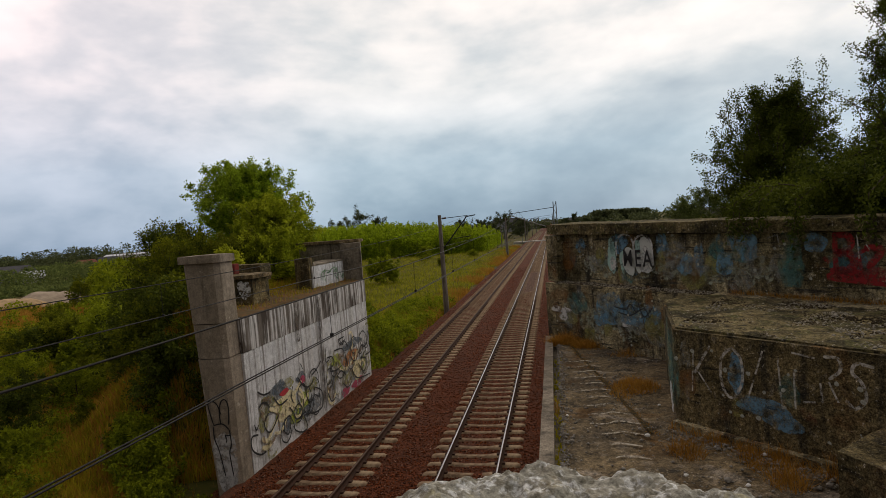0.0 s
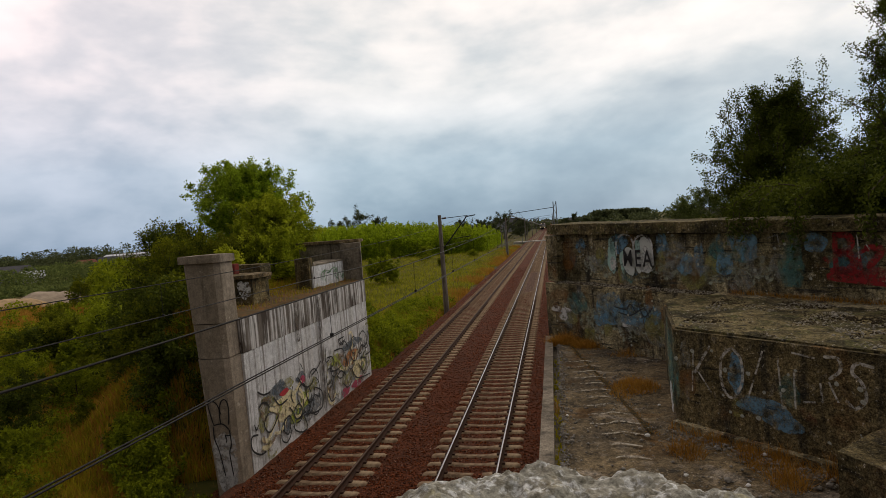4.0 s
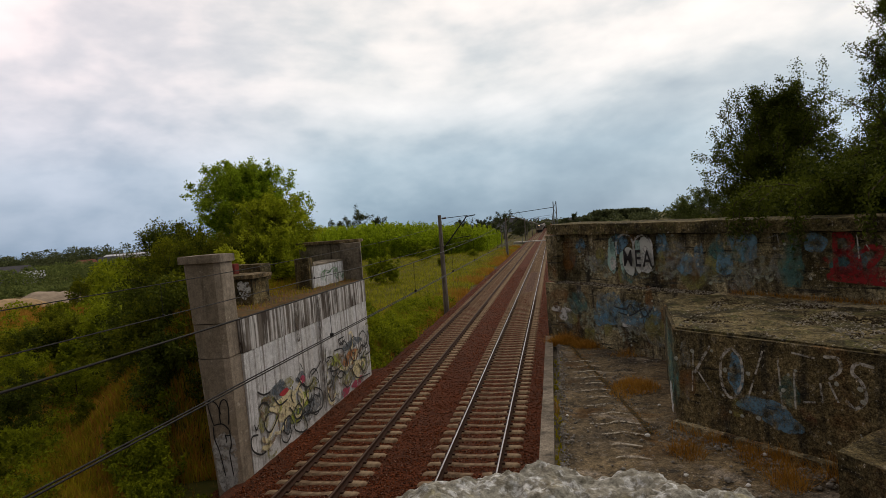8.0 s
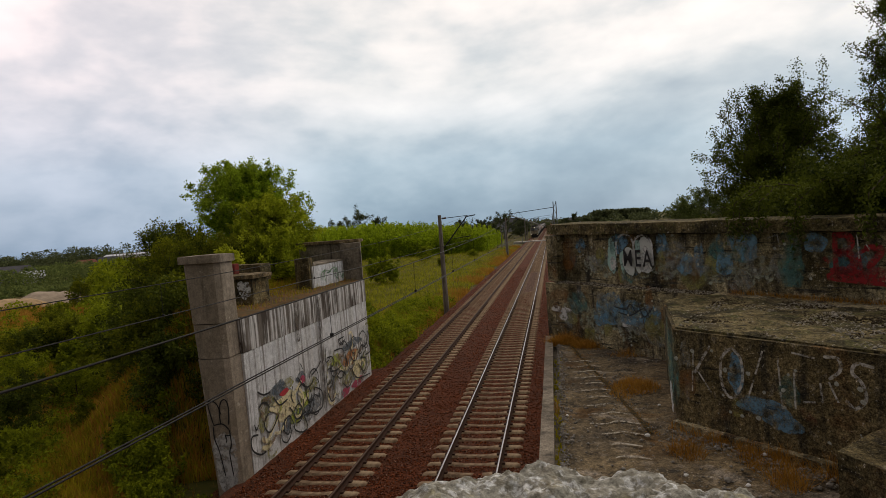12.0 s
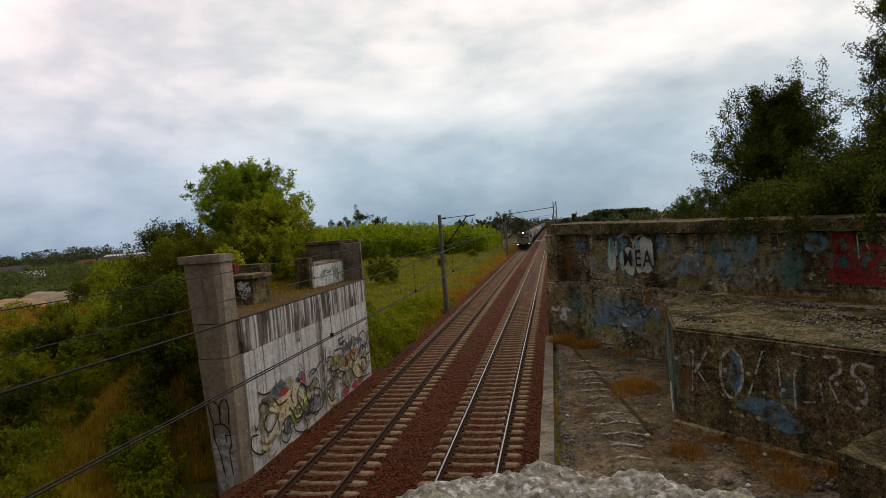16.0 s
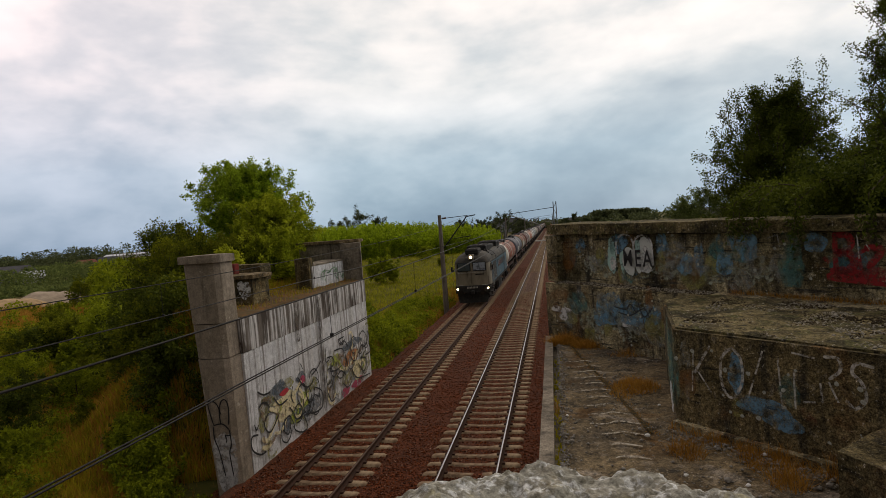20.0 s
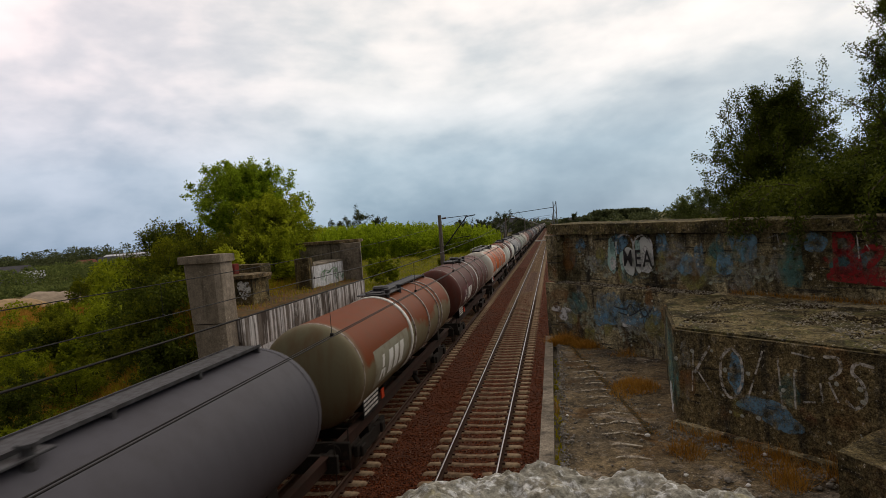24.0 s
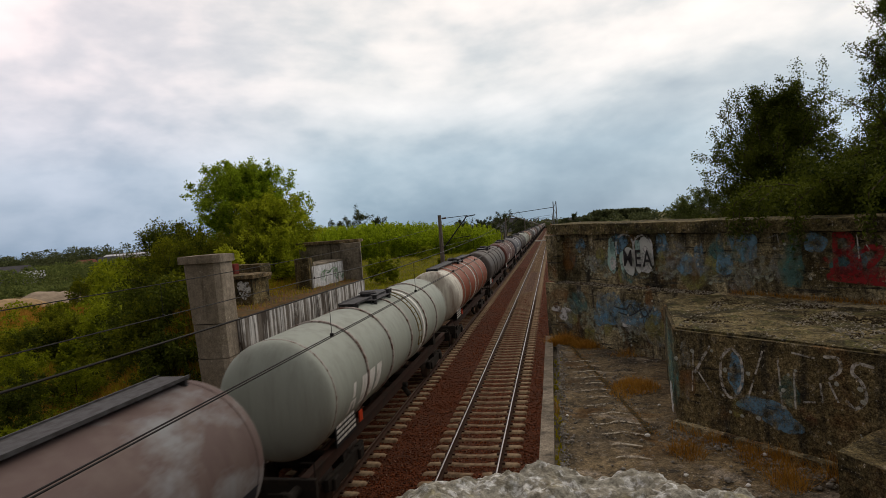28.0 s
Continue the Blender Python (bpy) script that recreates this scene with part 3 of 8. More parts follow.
# ---- abutment on which the camera stands ----
def make_right_abutment():
    a = thing("bridge_abutment", "weathered concrete bridge abutment with stepped wing wall and faded graffiti", "abutment", (0, 0, 0))
    u = Vector((0.6235, -0.782))       # along the wing wall, towards the viewer's side
    n = Vector((0.782, 0.6235))        # back from its face
    w0 = Vector((-0.13, 10.17))

    def at(s, d):
        p = w0 + u * s + n * d
        return (p.x, p.y)

    part("bearing_shelf", rough_block([(-0.02, -2.0), (-0.02, 10.3), (6.5, 10.5), (6.5, -2.0)], 3.2, 4.3, 0.3, 0.012, 20), M_FLOOR, a, "stained concrete bearing shelf")
    part("front_wall", rough_block([(-0.235, -2.0), (-0.235, 10.25), (-0.03, 10.25), (-0.03, -2.0)], -0.9, 4.2, 0.8, 0.01, 21), M_CONC, a)
    part("edge_kerb", rough_block([(-0.245, -2.0), (-0.245, 10.1), (-0.125, 10.1), (-0.125, -2.0)], 4.203, 4.335, 0.3, 0.006, 22), M_CONC, a, "pale edge kerb")
    part("lower_wall", rough_block([at(-0.10, 0), at(9, 0), at(9, 1.2), at(-0.10, 1.0)], -0.9, 5.28, 0.28, 0.006, 23), M_CONC_DARK, a, "stained lower wall with ledge")
    def settle(bm):
        """The far end stands a little higher than the near one."""
        for v in bm.verts:
            s = (v.co.x - w0.x) * u.x + (v.co.y - w0.y) * u.y
            v.co.z -= 0.024 * s * min(1.0, max(0.0, v.co.z - 5.3))
        return bm

    up = part("upper_wall", settle(rough_block([at(-0.16, 0.32), at(9, 0.36), at(9, 1.0), at(-0.16, 0.9)], 5.2, 6.12, 0.28, 0.006, 24)), M_CONC_DARK, a, "graffiti-stained parapet wall")
    part("end_pier", rough_block([at(-0.19, 0.14), at(0.10, 0.14), at(0.10, 0.5), at(-0.19, 0.5)], 5.285, 6.118, 0.18, 0.012, 33), M_CONC_DARK, up, "projecting pier at the end of the parapet")
    part("parapet_cap", settle(rough_block([at(-0.24, 0.2), at(9, 0.24), at(9, 1.1), at(-0.24, 1.0)], 6.12, 6.31, 0.2, 0.016, 25)), M_COPING, up, "moss-grown overhanging coping")
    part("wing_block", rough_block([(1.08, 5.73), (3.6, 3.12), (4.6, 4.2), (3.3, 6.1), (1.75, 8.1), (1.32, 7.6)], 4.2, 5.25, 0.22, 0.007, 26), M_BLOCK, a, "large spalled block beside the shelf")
    part("block_top", rough_block([(1.10, 5.76), (3.6, 3.17), (4.6, 4.2), (3.3, 6.05), (1.76, 8.05), (1.34, 7.58)], 5.20, 5.275, 0.14, 0.022, 27), M_COPING, a, "crumbling aggregate top")
    part("footing", rough_block([(1.02, 5.70), (3.5, 3.05), (3.6, 3.3), (1.15, 5.85)], 4.2, 4.36, 0.25, 0.012, 28), M_CONC_DARK, a)
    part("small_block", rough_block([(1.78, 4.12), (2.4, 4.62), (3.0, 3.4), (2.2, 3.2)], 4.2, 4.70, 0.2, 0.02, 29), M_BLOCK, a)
    return a


M_FLOOR = mat("stained_floor_concrete", (0.175, 0.128, 0.072), 0.93, layers=[
    ((0.055, 0.044, 0.032), 0.9, 0.42, 0.62, 7), ((0.25, 0.205, 0.155), (3, 5.0, 1), 0.56, 0.68, 7), ((0.038, 0.032, 0.024), 9, 0.54, 0.68, 6), ((0.03, 0.026, 0.02), 45, 0.58, 0.7, 4),
    ((0.44, 0.40, 0.33), 40, 0.63, 0.71, 4), ((0.10, 0.055, 0.022), 1.7, 0.56, 0.68, 6)], grain=[(4, 0.55, 1.5), (25, 0.5, 1.6), (80, 0.5, 1.7)], bump=[(5, 0.5, 0.02), (40, 0.8, 0.010), (110, 0.5, 0.004)])
CAST.add(M_FLOOR)
right_abutment = make_right_abutment()


def make_viewer_pillar():
    """The broken pillar top right under the camera."""
    g = noise
    xs, ys = np.linspace(-0.30, 0.32, 420), np.linspace(0.14, 0.43, 210)
    v = []
    for y in ys:
        for x in xs:
            edge = 0.364 - 0.48 * max(0.0, -0.02 - x) - 0.53 * max(0.0, x - 0.025) + 0.006 * g.noise(Vector((x * 33, 0, 9))) + 0.004 * g.noise(Vector((x * 90, 0, 2)))
            z = 6.246 + 0.006 * g.noise(Vector((x * 14, y * 14, 2))) + 0.0085 * g.noise(Vector((x * 30, y * 30, 5)))
            z += 0.0045 * g.noise(Vector((x * 70, y * 70, 1))) + 0.0034 * abs(g.noise(Vector((x * 120, y * 120, 3)))) + 0.0016 * g.noise(Vector((x * 170, y * 170, 7))) - 0.012 * max(0.0, g.noise(Vector((x * 48, y * 48, 11))) - 0.26)
            d = y - edge
            if d > 0:
                z -= 4.0 * d + 30 * d * d
            v.append((x, y, max(z, 6.0)))
    nx = len(xs)
    i = np.arange(len(ys) - 1)[:, None] * nx + np.arange(nx - 1)[None, :]
    f = np.stack([i, i + 1, i + nx + 1, i + nx], -1).reshape(-1, 4)
    m = mat("broken_concrete", (0.31, 0.295, 0.245), 0.95, layers=[((0.24, 0.20, 0.14), 32, 0.52, 0.66, 6), ((0.60, 0.60, 0.58), 110, 0.52, 0.61, 6), ((0.17, 0.155, 0.12), 120, 0.51, 0.62, 5), ((0.38, 0.34, 0.20), 24, 0.58, 0.68, 4), ((0.07, 0.06, 0.042), 80, 0.63, 0.70, 5)],
            grain=[(260, 0.55, 1.5)], bump=[(160, 0.8, 0.003), (420, 0.6, 0.001)])
    part("broken_top", mesh_np("broken_top", v, f, m, True), None, right_abutment, "broken pale concrete edge")
    part("near_pillar", rough_block([(-0.22, -1.6), (0.9, -1.6), (0.6, 0.30), (-0.16, 0.30)], -0.9, 6.18, 0.5, 0.01, 31), M_CONC, right_abutment)


make_viewer_pillar()


# ---- overhead line ----
def mast_left(y, x, h=7.45, to=LX, back=False):
    m = thing("catenary_mast", "weathered concrete catenary mast with steel bracket beside the track", "catenary mast", (x, y, -0.7), group="catenary masts")
    bm = bmesh.new()
    tube(bm, (0, 0, 0), (0, 0, h + 0.7), 0.23, 10, 0.14)
    part("pole", bm, M_MAST, m, smooth=False)
    s = 1 if to > x else -1
    reach = abs(to - x)
    bm = bmesh.new()
    tube(bm, (0.15 * s, 0, 5.4), (reach * 0.97 * s, 0, 7.95), 0.05, 8)
    tube(bm, (reach * 0.9 * s, 0, 7.85), (reach * 1.25 * s, 0, 7.95), 0.04, 8)
    part("cantilever", bm, M_WIRE, m, "dark steel bracket tube")
    bm = bmesh.new()
    tube(bm, (0.1 * s, 0, 7.85), (reach * 0.97 * s, 0, 7.95), 0.025, 6)
    part("stay_rod", bm, M_WIRE, m)
    bm = bmesh.new()
    tube(bm, (reach * 0.45 * s, 0, 6.15), (reach * 1.05 * s, 0, 6.28), 0.03, 6)
    part("registration_arm", bm, M_WIRE, m)
    bm = bmesh.new()
    for k in range(4):
        tube(bm, (0.2 * s + 0.09 * k * s, 0, 7.86 + 0.005 * k), (0.26 * s + 0.09 * k * s, 0, 7.862 + 0.005 * k), 0.075, 10)
    part("insulator", bm, mat("brown_porcelain", (0.12, 0.06, 0.04), 0.25), m)
    return m


def mast_right(y, x=0.4):
    m = thing("catenary_mast", "slender grey steel lattice catenary mast", "catenary mast", (x, y, -0.7), group="catenary masts")
    for sx in (-0.11, 0.11):
        bm = bmesh.new()
        box(bm, sx - 0.035, sx + 0.035, -0.05, 0.05, 0, 8.5)
        part("chord", bm, M_STEEL, m)
    bm = bmesh.new()
    for k in range(16):
        z = 0.3 + k * 0.51
        s = 1 if k % 2 else -1
        tube(bm, (-0.12 * s, 0, z), (0.12 * s, 0, z + 0.5), 0.018, 5)
    part("lacing", bm, M_STEEL, m)
    bm = bmesh.new()
    tube(bm, (-0.15, 0, 8.05), (-3.6, 0, 7.8), 0.022, 6)
    part("stay_rod", bm, M_WIRE, m)
    bm = bmesh.new()
    tube(bm, (-3.9, 0, 7.8), (-0.2, 0, 6.35), 0.035, 6)
    part("cantilever", bm, M_STEEL, m)
    return m


MAST_Y = [44.9, 119.0, 190.0, 255.0, 320.0]
for i, y in enumerate(MAST_Y):
    mast_left(y, -8.95 if i != 1 else -9.6)
for y in (45.5, 119.0, 190.0, 255.0):
    mast_right(y, 0.3)


def wire_mesh(fn, y0, y1, n, r):
    v, f = [], []
    k = 5
    for i in range(n + 1):
        y = y0 + (y1 - y0) * i / n
        x, z = fn(y)
        v += [(x + r * math.cos(6.283 * j / k), y, z + r * math.sin(6.283 * j / k)) for j in range(k)]
    f = [(i * k + j, i * k + (j + 1) % k, (i + 1) * k + (j + 1) % k, (i + 1) * k + j) for i in range(n) for j in range(k)]
    return v, f


def overhead(cx, posts, zc, zm_post, zm_mid, gap, label):
    """Contact wires, carrier wire and droppers over one track."""
    o = thing("overhead_line", label, "overhead wire", (0, 0, 0))

    def carrier(y):
        for a, b in zip(posts, posts[1:]):
            if a <= y <= b:
                t = (y - a) / (b - a)
                return zm_mid + (zm_post - zm_mid) * (2 * t - 1) ** 2
        return zm_post

    for off in (-0.022, 0.022):
        part("contact_wire", mesh_np("contact_wire", *wire_mesh(lambda y: (cx + off, zc), posts[0], posts[-1], 160, 0.0065), M_WIRE), None, o)
    part("carrier_wire", mesh_np("carrier_wire", *wire_mesh(lambda y: (cx, carrier(y)), posts[0], posts[-1], 200, 0.008), M_WIRE), None, o)
    y = posts[0] + 3.2
    while y < 125:
        bm = bmesh.new()
        tube(bm, (cx, y, zc), (cx, y, carrier(y)), 0.004, 5)
        box(bm, cx - 0.022, cx + 0.022, y - 0.012, y + 0.012, zc - 0.012, zc + 0.035, bev=0.005)
        part("dropper", bm, M_WIRE, o)
        y += gap
    return o


overhead(RX, [-34.0, 45.5, 119.0, 190.0, 255.0], 5.25, 7.3, 5.78, 4.1, "twin contact wires and carrier wire over the track")
overhead(LX, [-32.0, 44.9, 119.0, 190.0, 255.0], 5.27, 7.3, 5.82, 6.2, "twin contact wires and carrier wire over the track")


# ---- plants ----
def leaves(points, size, g, droop=0.3, aspect=0.5):
    """Rhombic leaves at the points, turned at random. size: one or an array."""
    n = len(points)
    a = g.standard_normal((n, 3))
    a[:, 2] -= droop
    a /= np.linalg.norm(a, axis=1, keepdims=True)
    b = np.cross(a, g.standard_normal((n, 3)))
    b /= np.linalg.norm(b, axis=1, keepdims=True)
    s = (np.ones(n) * size * g.uniform(0.6, 1.3, n))[:, None]
    p = points
    v = np.stack([p, p + a * s * 0.5 + b * s * aspect * 0.5, p + a * s, p + a * s * 0.5 - b * s * aspect * 0.5], 1).reshape(-1, 3)
    f = np.arange(n * 4).reshape(-1, 4)
    return v, f


def limb(pts, r0, r1, k=6):
    """A tapered, bent limb through the points."""
    v, f = [], []
    n = len(pts)
    for i, p in enumerate(pts):
        d = (Vector(pts[min(i + 1, n - 1)]) - Vector(pts[max(i - 1, 0)])).normalized()
        q = d.to_track_quat("Z", "Y")
        r = r0 + (r1 - r0) * i / (n - 1)
        v += [tuple(Vector(p) + q @ Vector((r * math.cos(6.283 * j / k), r * math.sin(6.283 * j / k), 0))) for j in range(k)]
    f = [(i * k + j, i * k + (j + 1) % k, (i + 1) * k + (j + 1) % k, (i + 1) * k + j) for i in range(n - 1) for j in range(k)]
    return v, f


def tree(name, label, base, height, width, leafm, count, size, seed, bare=0.22, trunk_r=None, twigs=34, category="tree", group="", shape=0.75, spiky=0.25, fluff=1.0):
    """A tree or bush: trunk, limbs that fork into twigs, and a crown of single leaves gathered along the twigs."""
    g = rng(seed)
    t = thing(name, label, category, base, group)
    r = trunk_r or height * 0.018
    pts = [Vector((0, 0, -0.4))]
    for i in range(1, 6):
        pts.append(Vector((g.normal(0, 0.02) * height, g.normal(0, 0.02) * height, height * 0.82 * i / 5)))
    tv, tf = limb(pts, r, r * 0.25)
    part("trunk", mesh_np("trunk", tv, tf, M_BARK, True), None, t)
    bv, bf, tips = [], [], []
    for i in range(twigs):
        h = bare + (0.95 - bare) * (i + g.random()) / twigs
        zc = h * height * 0.82
        k = min(int(zc / (height * 0.82) * 5), 4)
        fr = zc / (height * 0.82) * 5 - k
        start = pts[k].lerp(pts[k + 1], fr) if k < 5 else pts[5]
        ang = i * 2.4 + g.normal(0, 0.4)
        # crown outline: widest low in the middle, uneven
        prof = math.sin(math.pi * min(1.0, max(0.06, ((h - bare) / (1 - bare)) * shape + (1 - shape)))) ** 0.7
        reach = width * 0.5 * prof * g.uniform(0.65, 1.12)
        rise = reach * g.uniform(0.25, 0.75) + (height * spiky * max(0, g.normal(0.3, 0.3)) if h > 0.6 else 0)
        end = start + Vector((math.cos(ang) * reach, math.sin(ang) * reach, rise))
        mid = start.lerp(end, 0.5) + Vector((0, 0, -0.08 * reach))
        v, f = limb([start, mid, end], r * 0.38 * (1.1 - h), r * 0.06, 5)
        bf += [tuple(x + len(bv) for x in q) for q in f]
        bv += v
        for j in range(5):
            u = 0.35 + 0.65 * (j + g.random()) / 5
            p = start.lerp(mid, u * 2) if u < 0.5 else mid.lerp(end, u * 2 - 1)
            q = p + Vector(g.normal(0, 0.16, 3)) * (reach + 0.15 * height) * 0.75
            if j == 4 and g.random() < 0.5:
                q = end + Vector((g.normal(0, 0.08), g.normal(0, 0.08), abs(g.normal(0.10, 0.08)))) * min(height * 0.9, 3.2)
            tips.append((p, q))
            v, f = limb([p, p.lerp(q, 0.5) + Vector((0, 0, 0.03 * reach)), q], r * 0.09, r * 0.03, 3)
            bf += [tuple(x + len(bv) for x in qq) for qq in f]
            bv += v
    part("branchwork", mesh_np("branchwork", bv, bf, M_BARK, True), None, t)
    A = np.array([p for p, _ in tips])
    B = np.array([q for _, q in tips])
    pick = g.integers(0, len(tips), count)
    u = g.random(count)[:, None] ** 0.8
    spread = 0.05 * height ** 0.8 * fluff
    P = A[pick] * (1 - u) + B[pick] * u + g.normal(0, 1, (count, 3)) * spread * (1.1 - 0.55 * u)
    P[:, 2] = np.maximum(P[:, 2], 0.02)
    v, f = leaves(P, size, g)
    part("crown", mesh_np("crown", v, f, leafm), None, t)
    return t


G = ground_z
# on the bank behind the far abutment
tree("leafy_tree", "bright green leafy tree on the bank behind the abutment", (-17.5, 30.5, 3.9), 7.8, 7.2, LEAF_BRIGHT, 90000, 0.15, 11, spiky=0.10, fluff=0.55, bare=0.0, twigs=150)
tree("young_tree", "yellow-green young tree on the bank behind the abutment", (-14.7, 27.8, 3.9), 5.4, 4.7, LEAF_YELLOW, 52000, 0.13, 12, fluff=0.55, bare=0.0, twigs=110, spiky=0.10)
tree("young_tree", "dark green bushy tree on the bank behind the abutment", (-18.9, 25.6, 1.6), 6.3, 5.0, LEAF_OLIVE, 52000, 0.12, 13, fluff=0.8, bare=0.0, twigs=90)
tree("willow_tree", "dark green tree on the slope beside the pillar", (-16.5, 22.2, -0.3), 7.7, 3.9, LEAF_OLIVE, 60000, 0.12, 14, fluff=0.75, bare=0.0, twigs=90)
# shade at the bank's foot is put into these four trees' dark leaf colour
tree("young_tree", "tree at the foot of the bank beside the pillar, shade put into its dark leaf colour", (-14.2, 19.0, -0.4), 5.6, 4.2, LEAF_DARK, 42000, 0.13, 15, fluff=0.8, bare=0.0, twigs=80)
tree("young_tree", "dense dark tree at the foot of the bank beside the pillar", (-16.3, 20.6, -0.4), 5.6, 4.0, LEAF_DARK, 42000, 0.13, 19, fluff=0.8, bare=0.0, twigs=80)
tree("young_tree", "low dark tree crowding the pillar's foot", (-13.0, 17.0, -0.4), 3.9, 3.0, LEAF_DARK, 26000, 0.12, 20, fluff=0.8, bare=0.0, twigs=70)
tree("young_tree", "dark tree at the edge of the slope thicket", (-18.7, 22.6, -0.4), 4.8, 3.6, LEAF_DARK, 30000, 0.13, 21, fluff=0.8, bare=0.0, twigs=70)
tree("sapling", "pale yellow-green sapling behind the abutment blocks", (-12.5, 19.9, 4.2), 2.3, 1.1, LEAF_LIME, 2600, 0.12, 16, fluff=0.6, bare=0.40, twigs=18)
tree("bush", "green bush beside the whitewashed block on the bank", (-12.9, 24.4, 4.1), 2.8, 3.4, LEAF_YELLOW, 20000, 0.12, 17, fluff=0.8, bare=0.0, category="bush", twigs=60)
tree("bush", "yellow-green bush on the shelf behind the blocks", (-14.6, 23.4, 3.8), 3.0, 3.8, LEAF_OLIVE, 22000, 0.10, 18, fluff=0.8, bare=0.0, category="bush", twigs=60)

# slope and meadow on the far side, near the viewer
for k, (x, y, h, w, m, n) in enumerate((
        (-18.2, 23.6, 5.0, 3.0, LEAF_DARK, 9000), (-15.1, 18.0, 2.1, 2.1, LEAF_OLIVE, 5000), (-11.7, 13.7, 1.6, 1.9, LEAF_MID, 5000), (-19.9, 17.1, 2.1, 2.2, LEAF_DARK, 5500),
        (-21.0, 20.8, 2.0, 2.5, LEAF_MID, 4500), (-31.7, 30.9, 3.2, 3.2, LEAF_OLIVE, 5500), (-29.0, 31.3, 3.4, 3.8, LEAF_MID, 6000), (-35.6, 32.1, 2.4, 3.8, LEAF_OLIVE, 4500),
        (-61.0, 62.5, 4.2, 3.6, LEAF_OLIVE, 4500),  (-23.4, 19.6, 1.5, 2.2, LEAF_OLIVE, 4000), (-27.5, 24.0, 2.0, 2.8, LEAF_MID, 4500), (-33.0, 35.5, 3.0, 4.2, LEAF_MID, 5000), (-18.2, 15.2, 1.3, 1.6, LEAF_MID, 3500),
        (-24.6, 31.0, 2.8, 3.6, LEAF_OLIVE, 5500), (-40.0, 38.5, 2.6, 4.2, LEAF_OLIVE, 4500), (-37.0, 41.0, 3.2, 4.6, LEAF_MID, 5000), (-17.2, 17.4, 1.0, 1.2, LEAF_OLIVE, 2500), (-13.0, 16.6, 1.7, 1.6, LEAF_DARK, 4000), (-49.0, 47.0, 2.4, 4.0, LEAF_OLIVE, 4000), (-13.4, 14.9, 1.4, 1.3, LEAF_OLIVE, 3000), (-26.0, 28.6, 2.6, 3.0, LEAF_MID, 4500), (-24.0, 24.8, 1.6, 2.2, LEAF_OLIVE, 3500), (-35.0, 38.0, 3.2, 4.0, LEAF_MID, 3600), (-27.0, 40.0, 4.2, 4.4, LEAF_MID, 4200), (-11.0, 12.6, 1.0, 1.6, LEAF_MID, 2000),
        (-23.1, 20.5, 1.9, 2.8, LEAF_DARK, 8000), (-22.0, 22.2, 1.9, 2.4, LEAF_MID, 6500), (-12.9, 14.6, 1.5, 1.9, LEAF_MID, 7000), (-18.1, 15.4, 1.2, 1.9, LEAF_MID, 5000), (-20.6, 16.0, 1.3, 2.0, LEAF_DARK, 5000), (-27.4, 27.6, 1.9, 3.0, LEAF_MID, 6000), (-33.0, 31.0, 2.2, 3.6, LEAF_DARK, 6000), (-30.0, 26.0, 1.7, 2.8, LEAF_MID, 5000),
        (-17.0, 13.6, 0.9, 1.6, LEAF_OLIVE, 2200), (-39.0, 45.0, 4.0, 5.0, LEAF_DARK, 3600), (-44.0, 52.0, 3.5, 5.0, LEAF_MID, 3600), (-22.4, 71.3, 3.8, 4.9, LEAF_MID, 12000),
        (-27.2, 118.0, 3.4, 3.6, LEAF_MID, 4000), (-20.5, 101.0, 1.4, 2.4, LEAF_OLIVE, 2500), (-17.5, 122.0, 1.5, 2.6, LEAF_MID, 2500), (-30.5, 92.0, 2.2, 2.6, LEAF_MID, 3000))):
    tree("bush", "leafy green bush growing in the rough meadow", (x, y, G(x, y) - 0.1), h, w, m, n, 0.11 if y < 26 else 0.2, 30 + k, bare=0.0, category="bush", group="meadow bushes", twigs=26)

# on the bank behind the near abutment
tree("apple_tree", "dark green leafy tree overhanging the parapet wall", (5.25, 14.3, 4.7), 4.8, 2.9, LEAF_DARK, 130000, 0.058, 60, bare=0.04, twigs=170, spiky=0.12, fluff=0.5, shape=0.72)
tree("apple_tree", "dark dense tree behind the parapet wall", (6.6, 13.2, 4.6), 3.1, 2.8, LEAF_DARK, 70000, 0.058, 61, bare=0.0, twigs=100, spiky=0.16, fluff=0.5)
tree("apple_tree", "tall dark tree behind the parapet wall", (5.95, 10.7, 4.6), 6.2, 1.7, LEAF_DARK, 80000, 0.043, 62, bare=0.0, twigs=130, spiky=0.12, fluff=0.35)
# this one stands out of view, added to keep light off the parapet's end
tree("apple_tree", "unseen dark tree added to shade the end of the parapet", (5.7, 7.9, 4.8), 3.3, 2.1, LEAF_DARK, 40000, 0.060, 66, bare=0.1, twigs=90, spiky=0.1, fluff=0.5)
tree("bush", "dark bush drooping over the parapet wall", (5.1, 11.6, 5.0), 2.0, 2.0, LEAF_DARK, 14000, 0.075, 63, bare=0.0, category="bush")
tree("bush", "dark leafy shoots hanging over the coping of the parapet", (3.5, 8.6, 5.7), 0.8, 1.5, LEAF_DARK, 5000, 0.055, 65, bare=0.0, category="bush")
for k, (x, y, z, h, w) in enumerate(((3.75, 7.75, 5.75, 0.95, 2.0), (4.5, 6.9, 5.75, 1.1, 2.2), (4.7, 8.0, 5.2, 1.6, 2.0), (6.2, 11.4, 4.9, 2.7, 3.0), (7.6, 13.0, 4.9, 3.0, 3.2), (5.9, 13.4, 4.9, 2.2, 2.4))):
    tree("bush", "dense dark bush behind the parapet wall", (x, y, z), h, w, LEAF_DARK, 26000, 0.055, 160 + k, bare=0.0, category="bush", twigs=60)
